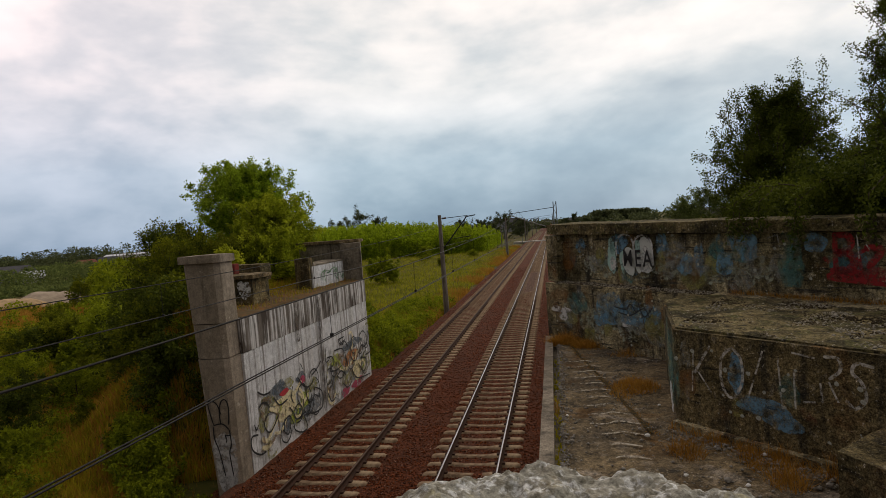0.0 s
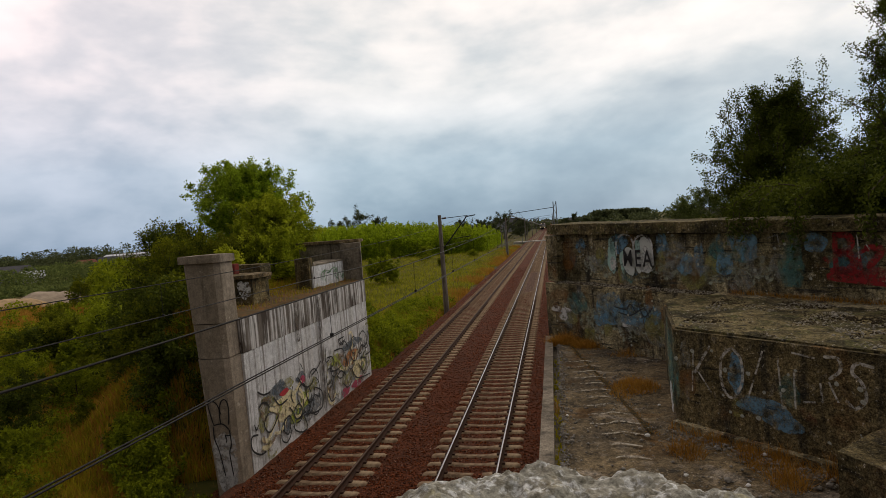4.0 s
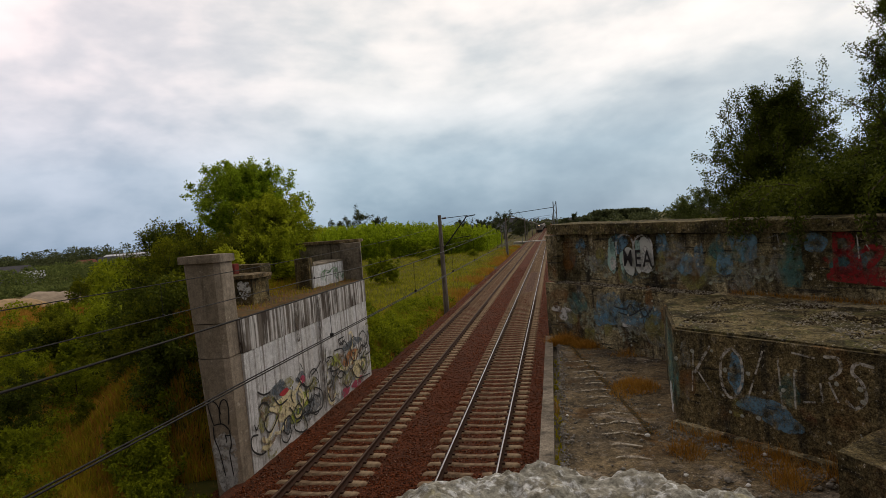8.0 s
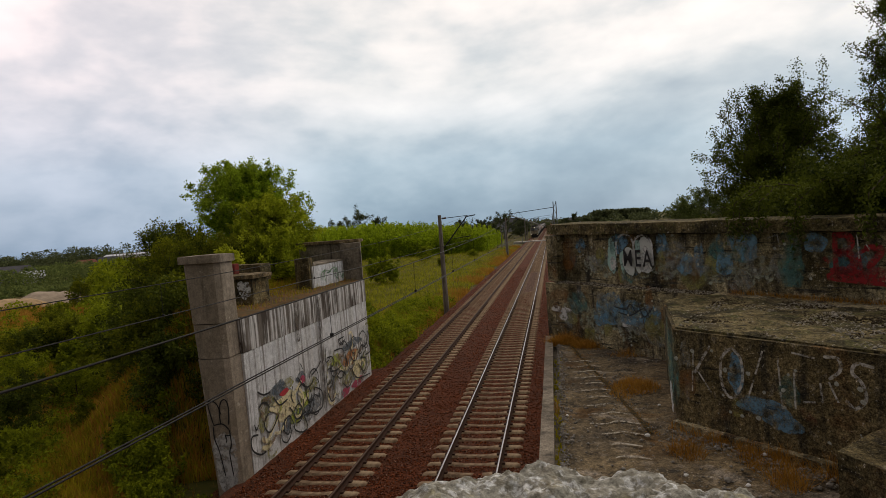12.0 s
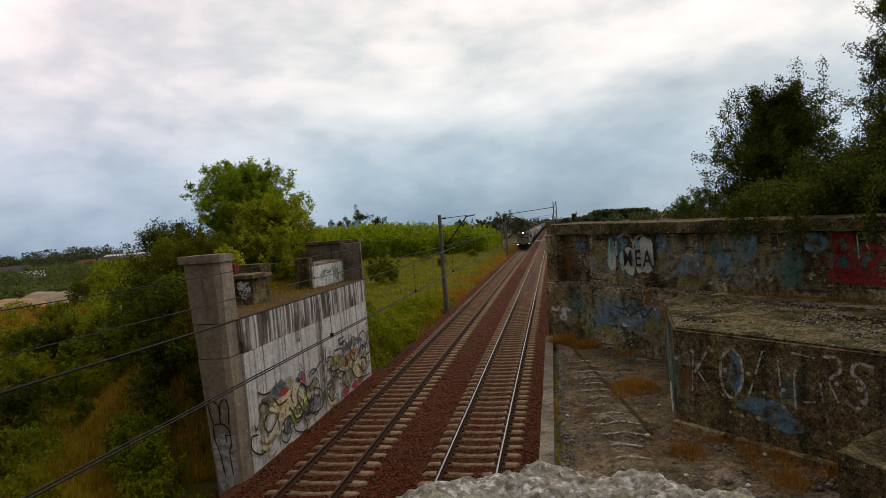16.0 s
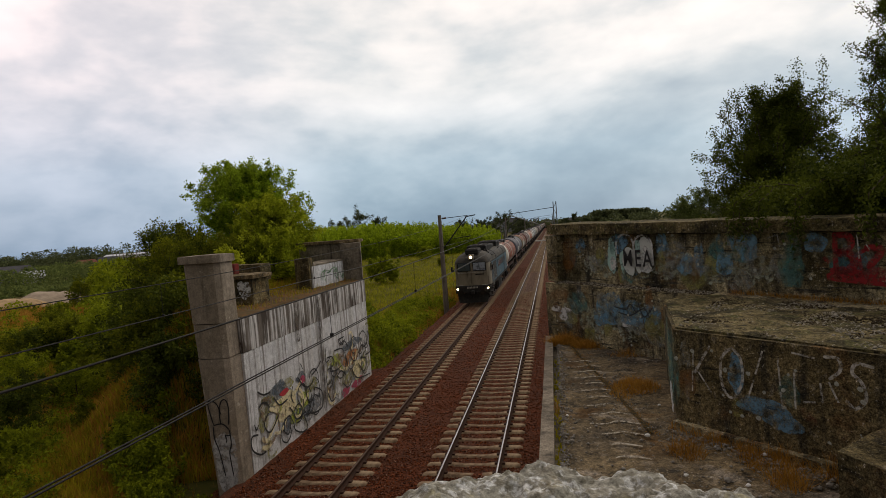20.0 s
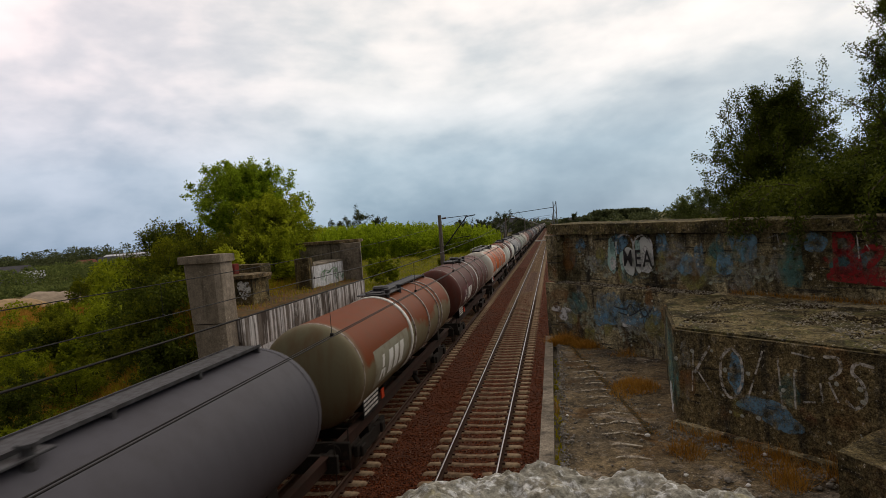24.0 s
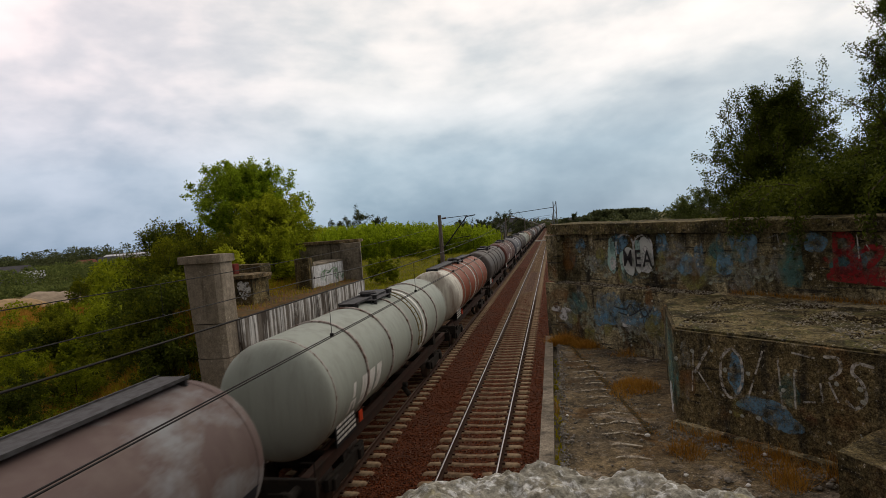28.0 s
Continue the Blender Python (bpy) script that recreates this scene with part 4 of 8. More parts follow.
tree("bush", "dark bush crowding the parapet wall", (5.6, 9.4, 5.0), 2.2, 2.6, LEAF_DARK, 24000, 0.055, 64, bare=0.0, category="bush")


def hanging_shoots():
    """Leafy ends of branches that hang over the coping of the near parapet."""
    g = rng(171)
    for s, lean, drop in ((3.55, 0.05, 0.42), (3.70, -0.04, 0.50), (3.86, 0.06, 0.36), (4.30, 0.03, 0.58), (4.42, -0.05, 0.40), (5.0, 0.05, 0.45)):
        p = [Vector((-0.13 + 0.6235 * (s + lean * t) + 0.782 * d, 10.17 - 0.782 * (s + lean * t) + 0.6235 * d, z)) for t, d, z in ((0, 1.3, 6.55), (0.5, 0.55, 6.62), (0.8, 0.12, 6.42), (1, 0.04, 6.48 - drop))]
        o = thing("hanging_branch", "dark leafy branch end hanging over the mossy coping", "branch", (0, 0, 0), "hanging branches")
        v, f = limb(p, 0.012, 0.003, 5)
        part("stem", mesh_np("stem", v, f, M_BARK), None, o)
        t = g.random(700) * 3
        P = np.array([p[int(q)].lerp(p[int(q) + 1], q % 1) for q in t]) + g.normal(0, 0.05, (700, 3))
        v, f = leaves(P, 0.045, g, 0.8)
        part("leaves", mesh_np("leaves", v, f, LEAF_DARK), None, o)


hanging_shoots()
for k, (x, y, h, w) in enumerate(((19.6, 90.0, 8.4, 5.4), (23.6, 92.0, 9.6, 6.4), (27.6, 93.0, 9.2, 6.0), (32.0, 92.0, 8.0, 6.5))):
    tree("field_tree", "green tree in a small field grove", (x, y, 0.2), h, w, LEAF_GROVE, 11000, 0.26, 70 + k, bare=0.18, group="field grove")

# dark single trees along the horizon
for k, (x, y, h, w) in enumerate(((-73, 205, 17.0, 17), (-84, 212, 13, 13), (-65, 208, 13.5, 11), (-37, 230, 10, 10), (-30, 240, 9.0, 12), (-21, 250, 11.5, 14), (-14, 262, 9, 9), (-26, 245, 8, 8),
                                  (-96, 208, 9.5, 12), (-106, 215, 9.0, 11), (11.5, 300, 9.5, 5), (18, 320, 6.5, 8), (25, 330, 6.5, 9), (-16, 345, 8, 9), (8, 345, 7.5, 8), (-17, 300, 9, 10))):
    tree("field_tree", "dark green tree standing far off along the horizon", (x, y, -0.5), h, w, LEAF_FAR_HAZED, 6500, 0.48, 90 + k, bare=0.0, group="horizon trees", twigs=24)


def thicket():
    """The dense stand of young poplars in the meadow: leafy spires that reach to the ground."""
    g = rng(200)
    P, S, stems_v, stems_f = [], [], [], []
    for i in range(1350):
        y = 141 + 62 * g.random() ** 1.5
        x = -0.47 * y + (0.47 * y - 17.0) * g.random()
        edge = min(1.0, 0.35 + (y - 141 - 5 * noise.noise(Vector((x * 0.12, 0, 3)))) / 14, 0.35 + (-16.5 - x) / 8)
        if edge < 0.2:
            continue
        h = (5.6 + 3.4 * smooth(-17, -55, x) + 0.9 * noise.noise(Vector((x * 0.07, y * 0.07, 9))) + g.normal(0, 0.7)) * (0.5 + 0.5 * max(0.0, edge))
        z0 = ground_z(x, y)
        n = 180
        u = g.random(n) ** 0.85
        wid = g.uniform(0.75, 1.5) * np.clip(1.02 - u, 0, 1) ** 0.6
        a = g.uniform(0, 6.283, n)
        rr = wid * np.sqrt(g.random(n))
        P.append(np.stack([x + rr * np.cos(a), y + rr * np.sin(a), z0 + u * h], -1))
        S.append(np.full(n, g.uniform(0.34, 0.52)))
        v, f = limb([(x, y, z0 - 0.2), (x + g.normal(0, 0.1), y, z0 + h * 0.5), (x + g.normal(0, 0.15), y, z0 + h * 0.9)], 0.03, 0.010, 3)
        stems_f += [tuple(q + len(stems_v) for q in t) for t in f]
        stems_v += v
    v, f = leaves(np.concatenate(P), np.concatenate(S), g, -0.4, 0.5)
    t = thing("poplar_thicket", "dense bright green thicket of young poplars in the meadow", "thicket", (0, 0, 0), kind="stuff")
    part("foliage", mesh_np("foliage", v, f, LEAF_THICKET), None, t)
    part("stems", mesh_np("stems", stems_v, stems_f, M_BARK), None, t)


thicket()


def grass(name, label, n, fx, h, w, material, seed, z=None, lean=0.35):
    """Blades of grass, each a bent, tapered strip, over the area that fx draws from."""
    g = rng(seed)
    x, y, hs = fx(g, n)
    zz = np.array([ground_z(a, b) for a, b in zip(x, y)]) if z is None else z(x, y)
    n = len(x)
    ang = g.uniform(0, 6.283, n)
    hh = h * g.uniform(0.5, 1.3, n) * hs
    ww = w * g.uniform(0.6, 1.3, n)
    dx, dy = np.cos(ang), np.sin(ang)
    tilt = hh * np.abs(g.normal(0, lean, n))
    ta = g.uniform(0, 6.283, n)
    tx, ty = np.cos(ta) * tilt, np.sin(ta) * tilt
    p = np.stack([x, y, zz - 0.03], -1)
    a = p + np.stack([dx * ww, dy * ww, 0 * x], -1)
    b = p - np.stack([dx * ww, dy * ww, 0 * x], -1)
    m = np.stack([tx * 0.35, ty * 0.35, hh * 0.6], -1)
    c, d = p + m + (a - p) * 0.7, p + m - (a - p) * 0.7
    e = p + np.stack([tx, ty, hh * 0.95], -1)
    v = np.stack([a, b, d, c, e], 1).reshape(-1, 3)
    k = np.arange(n) * 5
    f1 = np.stack([k, k + 1, k + 2], -1)
    f2 = np.stack([k, k + 2, k + 3], -1)
    f3 = np.stack([k + 3, k + 2, k + 4], -1)
    me = mesh_np(name, v, np.concatenate([f1, f2, f3]), material)
    return tagged(new(name, me), label, "grass", kind="stuff")


def meadow_near(g, n):
    y = 11 + 34 * g.random(n) ** 1.6
    x = -9.4 - (y * 1.25) * g.random(n)
    c = np.array([noise.noise(Vector((a * 0.25, b * 0.25, 7.0))) for a, b in zip(x, y)])
    keep = (x < -9.4) & ~((x > -11) & (y > 13.2) & (y < 25.5)) & (g.random(n) < 0.65 + 0.7 * c)
    keep &= ~((np.abs(x + 13.7 + 0.86 * (y - 14.3)) < 0.6) & (y < 33))
    return x[keep], y[keep], 1.0 + 0.8 * c[keep]


def meadow_dry(g, n):
    y = 11 + 40 * g.random(n) ** 1.3
    x = -9.4 - (y * 1.2) * g.random(n)
    c = np.array([noise.noise(Vector((a * 0.16, b * 0.16, 3.0))) for a, b in zip(x, y)])
    keep = ~((x > -11) & (y > 13.2) & (y < 25.5)) & (c > 0.02 - 0.15 * g.random(n)) & ~((np.abs(x + 13.7 + 0.86 * (y - 14.3)) < 0.5) & (y < 33))
    return x[keep], y[keep], 1.0 + 0.5 * c[keep]


def meadow_far(g, n):
    y = 25 + 135 * g.random(n) ** 1.2
    x = -9.6 - (0.30 * y + 2) * g.random(n) ** 1.1
    keep = ~((x > -11) & (y < 26))
    return x[keep], y[keep], np.ones(keep.sum())


def verge_dry(g, n):
    y = 26 + 150 * g.random(n) ** 1.3
    c = np.array([noise.noise(Vector((0.0, b * 0.15, 3.0))) for b in y])
    x = -9.2 - np.abs(g.normal(0, 1.0, n)) * (1.1 + 1.2 * c)
    keep = (y < 160) & (c > -0.12 + 0.25 * g.random(n))
    return x[keep], y[keep], np.ones(keep.sum())


def field_dry(g, n):
    d = 18 + 70 * g.random(n) ** 1.2
    a = np.radians(-g.uniform(34, 53, n))
    x, y = np.sin(a) * d, np.cos(a) * d
    c = np.array([noise.noise(Vector((p * 0.07, q * 0.07, 5.0))) for p, q in zip(x, y)])
    keep = c > 0.0 + 0.25 * g.random(n)
    return x[keep], y[keep], (1.0 + 0.6 * c[keep]) * (0.6 + d[keep] / 90)


def footpath():
    """A trodden strip of bare earth down the slope."""
    v = []
    for i in range(60):
        y = 12.6 + 20 * i / 59
        cx = -13.7 - 0.86 * (y - 14.3) + 0.25 * noise.noise(Vector((y * 0.35, 1, 2)))
        w = 0.26 + 0.16 * noise.noise(Vector((y * 0.9, 4, 1)))
        for k in range(5):
            x = cx + w * (k - 2)
            v.append((x, y, ground_z(x, y) + 0.035 - 0.02 * abs(k - 2)))
    f = [(i * 5 + k, i * 5 + k + 1, i * 5 + k + 6, i * 5 + k + 5) for i in range(59) for k in range(4)]
    m = mat("trodden_earth", (0.27, 0.165, 0.085), 0.95, layers=[((0.13, 0.075, 0.036), 1.6, 0.42, 0.62, 6), ((0.40, 0.29, 0.19), 9, 0.58, 0.7, 5)], grain=[(12, 0.6, 1.5)], bump=[(9, 0.7, 0.05)])
    tagged(new("footpath", mesh_np("footpath", v, f, m, True)), "trodden path of bare brown earth through the grass", "path", kind="structure")


footpath()
grass("dry_grass", "orange-brown dry grass over the field", 42000, field_dry, 0.55, 0.022, GRASS_DRY, 305)
def field_green(g, n):
    d = 18 + 70 * g.random(n) ** 1.2
    a = np.radians(-g.uniform(34, 53, n))
    return np.sin(a) * d, np.cos(a) * d, 0.6 + d / 90


def by_path(g, n):
    y = g.uniform(12.5, 26, n)
    return -13.7 - 0.86 * (y - 14.3) + g.normal(0, 1.1, n), y, np.ones(n)


def field_corner(g, n):
    return -60 + g.normal(0, 7, n), 54 + g.normal(0, 5, n), np.ones(n)


grass("dry_grass", "orange-brown dry grass beside the trodden path", 16000, by_path, 0.34, 0.008, GRASS_DRY, 307)
grass("dry_grass", "rust-brown dry weeds at the edge of the field", 12000, field_corner, 0.9, 0.03, GRASS_DRY, 308)
grass("meadow_grass", "olive-green grass over the field", 60000, field_green, 0.5, 0.022, GRASS_GREEN, 306)
grass("meadow_grass", "tall green grass and weeds on the slope", 110000, meadow_near, 0.40, 0.010, GRASS_GREEN, 301)
grass("dry_grass", "dry brown grass on the slope", 36000, meadow_dry, 0.45, 0.008, GRASS_DRY, 302)
grass("meadow_grass", "green meadow grass beside the track", 90000, meadow_far, 0.42, 0.020, GRASS_FRESH, 303)
grass("dry_grass", "orange-brown dry grass along the track edge", 28000, verge_dry, 0.6, 0.014, GRASS_DRY, 304)


# ---- the goods train ----
SPEED = 20.8
FRONT20 = 44.1          # nose of the locomotive at 20 s


def lathe_y(profile, n=40, zc=0.0):
    """A body of revolution about a line along y at height zc. profile: (y, radius)."""
    v, f = [], []
    for y, r in profile:
        v += [(r * math.sin(6.28318 * j / n), y, zc + r * math.cos(6.28318 * j / n)) for j in range(n)]
    for i in range(len(profile) - 1):
        f += [(i * n + j, i * n + (j + 1) % n, (i + 1) * n + (j + 1) % n, (i + 1) * n + j) for j in range(n)]
    return v, f


def dished(L, R, d=0.60):
    """Profile of a tank with domed ends and rounded knuckles, centred at y = 0."""
    h = L / 2
    arc = [(-h - d * math.cos(a) ** 0.85, max(0.001, R * math.sin(a) ** 0.92)) for a in (0.0, 0.15, 0.3, 0.45, 0.6, 0.75, 0.9, 1.05, 1.18, 1.30, 1.40, 1.49)]
    left = arc + [(-h, R)]
    return left + [(-y, r) for y, r in reversed(left)]


def tank_mat(name, base, dirt, rust=None, panel=None, panel_zone=None, rust_lo=0.5, top_rust=0.0, rough=0.6, streaky=0.75, clean_end=None, wear=0.10, rear_rust=0.0):
    """Tank paint: dirt running down from the top, rust patches, and perhaps one large painted panel."""
    m = bpy.data.materials.new(name)
    m.use_nodes = True
    nt = m.node_tree
    N, L = nt.nodes.new, nt.links.new
    b = nt.nodes["Principled BSDF"]
    b.inputs["Roughness"].default_value = rough
    b.inputs["Specular IOR Level"].default_value = 0.12
    tc = N("ShaderNodeTexCoord")
    sep = N("ShaderNodeSeparateXYZ")
    L(tc.outputs["Object"], sep.inputs[0])

    def noise_node(scale, detail=5.0, loc=(0, 0, 0)):
        mp = N("ShaderNodeMapping")
        mp.inputs["Scale"].default_value, mp.inputs["Location"].default_value = scale, loc
        L(tc.outputs["Object"], mp.inputs[0])
        z = N("ShaderNodeTexNoise")
        z.inputs["Scale"].default_value, z.inputs["Detail"].default_value, z.inputs["Roughness"].default_value = 1.0, detail, 0.62
        L(mp.outputs[0], z.inputs[0])
        return z.outputs[0]

    def rng_node(src, lo, hi):
        r = N("ShaderNodeMapRange")
        r.inputs[1].default_value, r.inputs[2].default_value = lo, hi
        L(src, r.inputs[0])
        return r.outputs[0]

    def op(kind, a, bb):
        o = N("ShaderNodeMath")
        o.operation = kind
        for i, s in enumerate((a, bb)):
            if isinstance(s, (int, float)):
                o.inputs[i].default_value = s
            else:
                L(s, o.inputs[i])
        return o.outputs[0]

    def mixc(fac, a, bb):
        x = N("ShaderNodeMix")
        x.data_type = "RGBA"
        L(fac, x.inputs[0])
        for i, s in ((6, a), (7, bb)):
            if isinstance(s, tuple):
                x.inputs[i].default_value = (*s, 1)
            else:
                L(s, x.inputs[i])
        return x.outputs[2]

    col = base
    if panel:
        y0, y1, z0, z1 = panel_zone
        wob = noise_node((1.2, 1.2, 1.2), 4.0, (5, 2, 1))
        zz = op("ADD", sep.outputs[2], op("MULTIPLY", wob, 0.25))
        yy = op("ADD", sep.outputs[1], op("MULTIPLY", wob, 0.12))
        mask = op("MULTIPLY", op("MULTIPLY", rng_node(zz, z0, z0 + 0.12), rng_node(zz, z1 + 0.15, z1)), op("MULTIPLY", rng_node(yy, y0, y0 + 0.1), rng_node(yy, y1 + 0.1, y1)))
        worn = rng_node(op("ADD", noise_node((1.3, 0.9, 0.8), 8.0, (9, 3, 4)), op("MULTIPLY", rng_node(sep.outputs[2], 3.2, 4.1), 0.22)), 0.48, 0.72)
        col = mixc(op("MULTIPLY", mask, op("SUBTRACT", 1.0, op("MULTIPLY", worn, wear))), col, panel)
    if rust:
        rn = noise_node((0.7, 0.5, 0.9), 7.0, (2, 8, 3))
        hgt = rng_node(sep.outputs[2], 2.5, 4.1)
        if rear_rust:
            rn = op("ADD", rn, op("MULTIPLY", rng_node(sep.outputs[1], -2.0, 4.5), rear_rust))
        fac = rng_node(op("ADD", rn, op("MULTIPLY", hgt, top_rust)), rust_lo, rust_lo + 0.12)
        if clean_end:
            fac = op("MULTIPLY", fac, rng_node(op("ADD", op("ABSOLUTE", sep.outputs[1], 0), op("MULTIPLY", rn, 0.5)), clean_end + 0.3, clean_end))
        col = mixc(fac, col, rust)
    streak = noise_node((3.0, 3.0, 0.35), 5.0, (1, 1, 1))
    col = mixc(op("MULTIPLY", rng_node(streak, 0.44, 0.72), streaky), col, dirt)
    grime = noise_node((0.5, 0.4, 1.4), 5.0, (4, 0, 7))
    low = rng_node(sep.outputs[2], 2.6, 1.2)
    col = mixc(op("MULTIPLY", op("MULTIPLY", low, rng_node(grime, 0.3, 0.65)), 0.7), col, dirt)
    L(col, b.inputs["Base Color"])
    bp = N("ShaderNodeBump")
    bp.inputs["Strength"].default_value, bp.inputs["Distance"].default_value = 0.15, 0.02
    L(noise_node((1.3, 0.9, 1.3), 3.0), bp.inputs["Height"])
    L(bp.outputs[0], b.inputs["Normal"])
    MATS[name] = m
    return m


T_GREY = tank_mat("mauve_grey_tank", (0.092, 0.088, 0.102), (0.068, 0.062, 0.068), streaky=0.5)
T_RUST = tank_mat("rust_brown_tank", (0.185, 0.160, 0.098), (0.150, 0.062, 0.026), rust=(0.205, 0.046, 0.011), rust_lo=0.62, top_rust=0.75, clean_end=6.3, streaky=0.45)
T_BROWN = tank_mat("dark_red_brown_tank", (0.112, 0.034, 0.026), (0.095, 0.075, 0.070), rust=(0.135, 0.034, 0.020), rust_lo=0.56, streaky=0.35)
T_ORANGE = tank_mat("white_orange_tank", (0.66, 0.64, 0.58), (0.50, 0.15, 0.04), panel=(0.46, 0.085, 0.006), panel_zone=(-6.5, 5.9, 2.30, 4.02), streaky=0.22, wear=0.45)
T_WHITERUST = tank_mat("white_rusty_tank", (0.64, 0.64, 0.59), (0.48, 0.37, 0.24), rust=(0.19, 0.046, 0.024), rust_lo=0.76, top_rust=0.44, streaky=0.35)
T_WR_BAND = tank_mat("brown_band_tank", (0.095, 0.042, 0.036), (0.055, 0.03, 0.026))
T_GATX = tank_mat("light_grey_tank", (0.27, 0.275, 0.285), (0.20, 0.155, 0.140), rust=(0.150, 0.105, 0.098), rust_lo=0.60, top_rust=0.10, rear_rust=0.16)
T_GREEN = tank_mat("green_grey_tank", (0.38, 0.415, 0.37), (0.27, 0.28, 0.245))
T_WHITEEND = tank_mat("red_brown_white_end_tank", (0.74, 0.71, 0.63), (0.17, 0.085, 0.055), panel=(0.26, 0.048, 0.014), panel_zone=(-5.3, 9.0, 0.8, 4.5))
T_DARK = tank_mat("dark_grey_brown_tank", (0.10, 0.085, 0.08), (0.055, 0.045, 0.04))
M_UNDER = mat("grimy_underframe", (0.028, 0.023, 0.020), 0.85, 0.2, layers=[((0.060, 0.042, 0.032), 3, 0.54, 0.72, 4)])
M_FRAME_RUST = mat("rusty_sole_bar", (0.052, 0.026, 0.020), 0.85, 0.1, layers=[((0.036, 0.025, 0.020), 2, 0.42, 0.66, 5)])
M_WHEEL = mat("wheel_steel", (0.10, 0.08, 0.07), 0.6, 0.6, layers=[((0.05, 0.04, 0.035), 8, 0.4, 0.7, 3)])
M_HOOP = mat("worn_pale_hoop", (0.44, 0.39, 0.36), 0.6, layers=[((0.16, 0.085, 0.065), (6, 6, 6), 0.45, 0.64, 5)])
M_WALK = mat("walkway_grating", (0.10, 0.10, 0.105), 0.7, 0.5, layers=[((0.055, 0.05, 0.05), 9, 0.4, 0.65, 3)])
M_RAILING = mat("pale_railing", (0.50, 0.49, 0.46), 0.6, 0.2, layers=[((0.25, 0.17, 0.12), 5, 0.52, 0.7, 4)])
M_WHITE = mat("white_marking", (0.78, 0.77, 0.74), 0.7, layers=[((0.5, 0.46, 0.42), 3, 0.5, 0.75, 5)])
M_OCHRE = mat("ochre_ladder_paint", (0.22, 0.16, 0.05), 0.7, layers=[((0.10, 0.07, 0.03), 9, 0.45, 0.65, 4)])
M_BLACKP = mat("black_panel", (0.022, 0.022, 0.024), 0.7)
M_RED = mat("red_tag", (0.62, 0.06, 0.02), 0.6)
ZT, RT = 2.66, 1.44      # tank axis height and radius


def arc_patch(y0, y1, a0, a1, R, n=8, t=0.004):
    """A patch lying on the tank's side: angles in degrees from the top, towards +x."""
    v, f = [], []
    for i in range(n + 1):
        a = radians(a0 + (a1 - a0) * i / n)
        for y in (y0, y1):
            v.append(((R + t) * math.sin(a), y, ZT + (R + t) * math.cos(a)))
    f = [(2 * i, 2 * i + 1, 2 * i + 3, 2 * i + 2) for i in range(n)]
    return v, f


def dish_patch(L, a0, a1, reach, n=9):
    """Paint that wraps from the front dished end on to the shell between two angles from the top."""
    prof = [(y - 0.012, r + 0.006) for y, r in dished(L, RT)[7:12]] + [(-L / 2, RT + 0.007), (-L / 2 + reach, RT + 0.007)]
    v = [(r * math.sin(radians(a0 + (a1 - a0) * j / n)), y, ZT + r * math.cos(radians(a0 + (a1 - a0) * j / n))) for y, r in prof for j in range(n + 1)]
    k = n + 1
    return v, [(i * k + j, i * k + j + 1, (i + 1) * k + j + 1, (i + 1) * k + j) for i in range(len(prof) - 1) for j in range(n)]


def join(parts):
    V, F = [], []
    for v, f in parts:
        F += [tuple(i + len(V) for i in q) for q in f]
        V += list(v)
    return V, F


def ring(y, w, R, t):
    """A hoop round the tank."""
    return lathe_y([(y - w / 2, R), (y - w / 2, R + t), (y + w / 2, R + t), (y + w / 2, R)], 40, ZT)


def wheel_mesh():
    v, f = [], []
    n = 24
    prof = [(-0.07, 0.12), (-0.07, 0.46), (0.06, 0.455), (0.07, 0.485), (0.085, 0.485), (0.085, 0.12)]
    for x, r in prof:
        v += [(x, r * math.cos(6.2832 * j / n), r * math.sin(6.2832 * j / n)) for j in range(n)]
    for i in range(len(prof) - 1):
        f += [(i * n + j, i * n + (j + 1) % n, (i + 1) * n + (j + 1) % n, (i + 1) * n + j) for j in range(n)]
    return mesh_np("wheel", v, f, M_WHEEL)


WHEEL = wheel_mesh()


def bogie(parent, y, axles=(-0.9, 0.9), half=1.0):
    b = new("bogie")
    b.parent = parent
    b.location = (0, y, 0)
    bm = bmesh.new()
    lo, hi = min(axles) - 0.35, max(axles) + 0.35
    for s in (-1, 1):
        for k in range(6):
            t0, t1 = k / 6, (k + 1) / 6
            a, c = lo + (hi - lo) * t0, lo + (hi - lo) * t1
            dip = 0.14 * math.sin(math.pi * (t0 + t1) / 2)
            box(bm, s * 0.98 - 0.06, s * 0.98 + 0.06, a, c, 0.45 - dip, 0.72 - dip * 0.4)
        for ax in axles:
            box(bm, s * 1.02 - 0.1, s * 1.02 + 0.1, ax - 0.16, ax + 0.16, 0.34, 0.64, bev=0.03)
    box(bm, -1.0, 1.0, -0.15, 0.15, 0.5, 0.85)
    part("bogie_frame", bm, M_UNDER, b)
    for ax in axles:
        for s in (-1, 1):
            w = part("wheel", WHEEL, None, b)
            w.matrix_basis = Matrix.Translation((s * 0.76, ax, 0.46)) @ (Matrix.Rotation(math.pi, 4, "Z") if s > 0 else Matrix.Identity(4))
        bm = bmesh.new()
        tube(bm, (-0.7, ax, 0.46), (0.7, ax, 0.46), 0.08, 8)
        part("axle", bm, M_WHEEL, b)
    return b


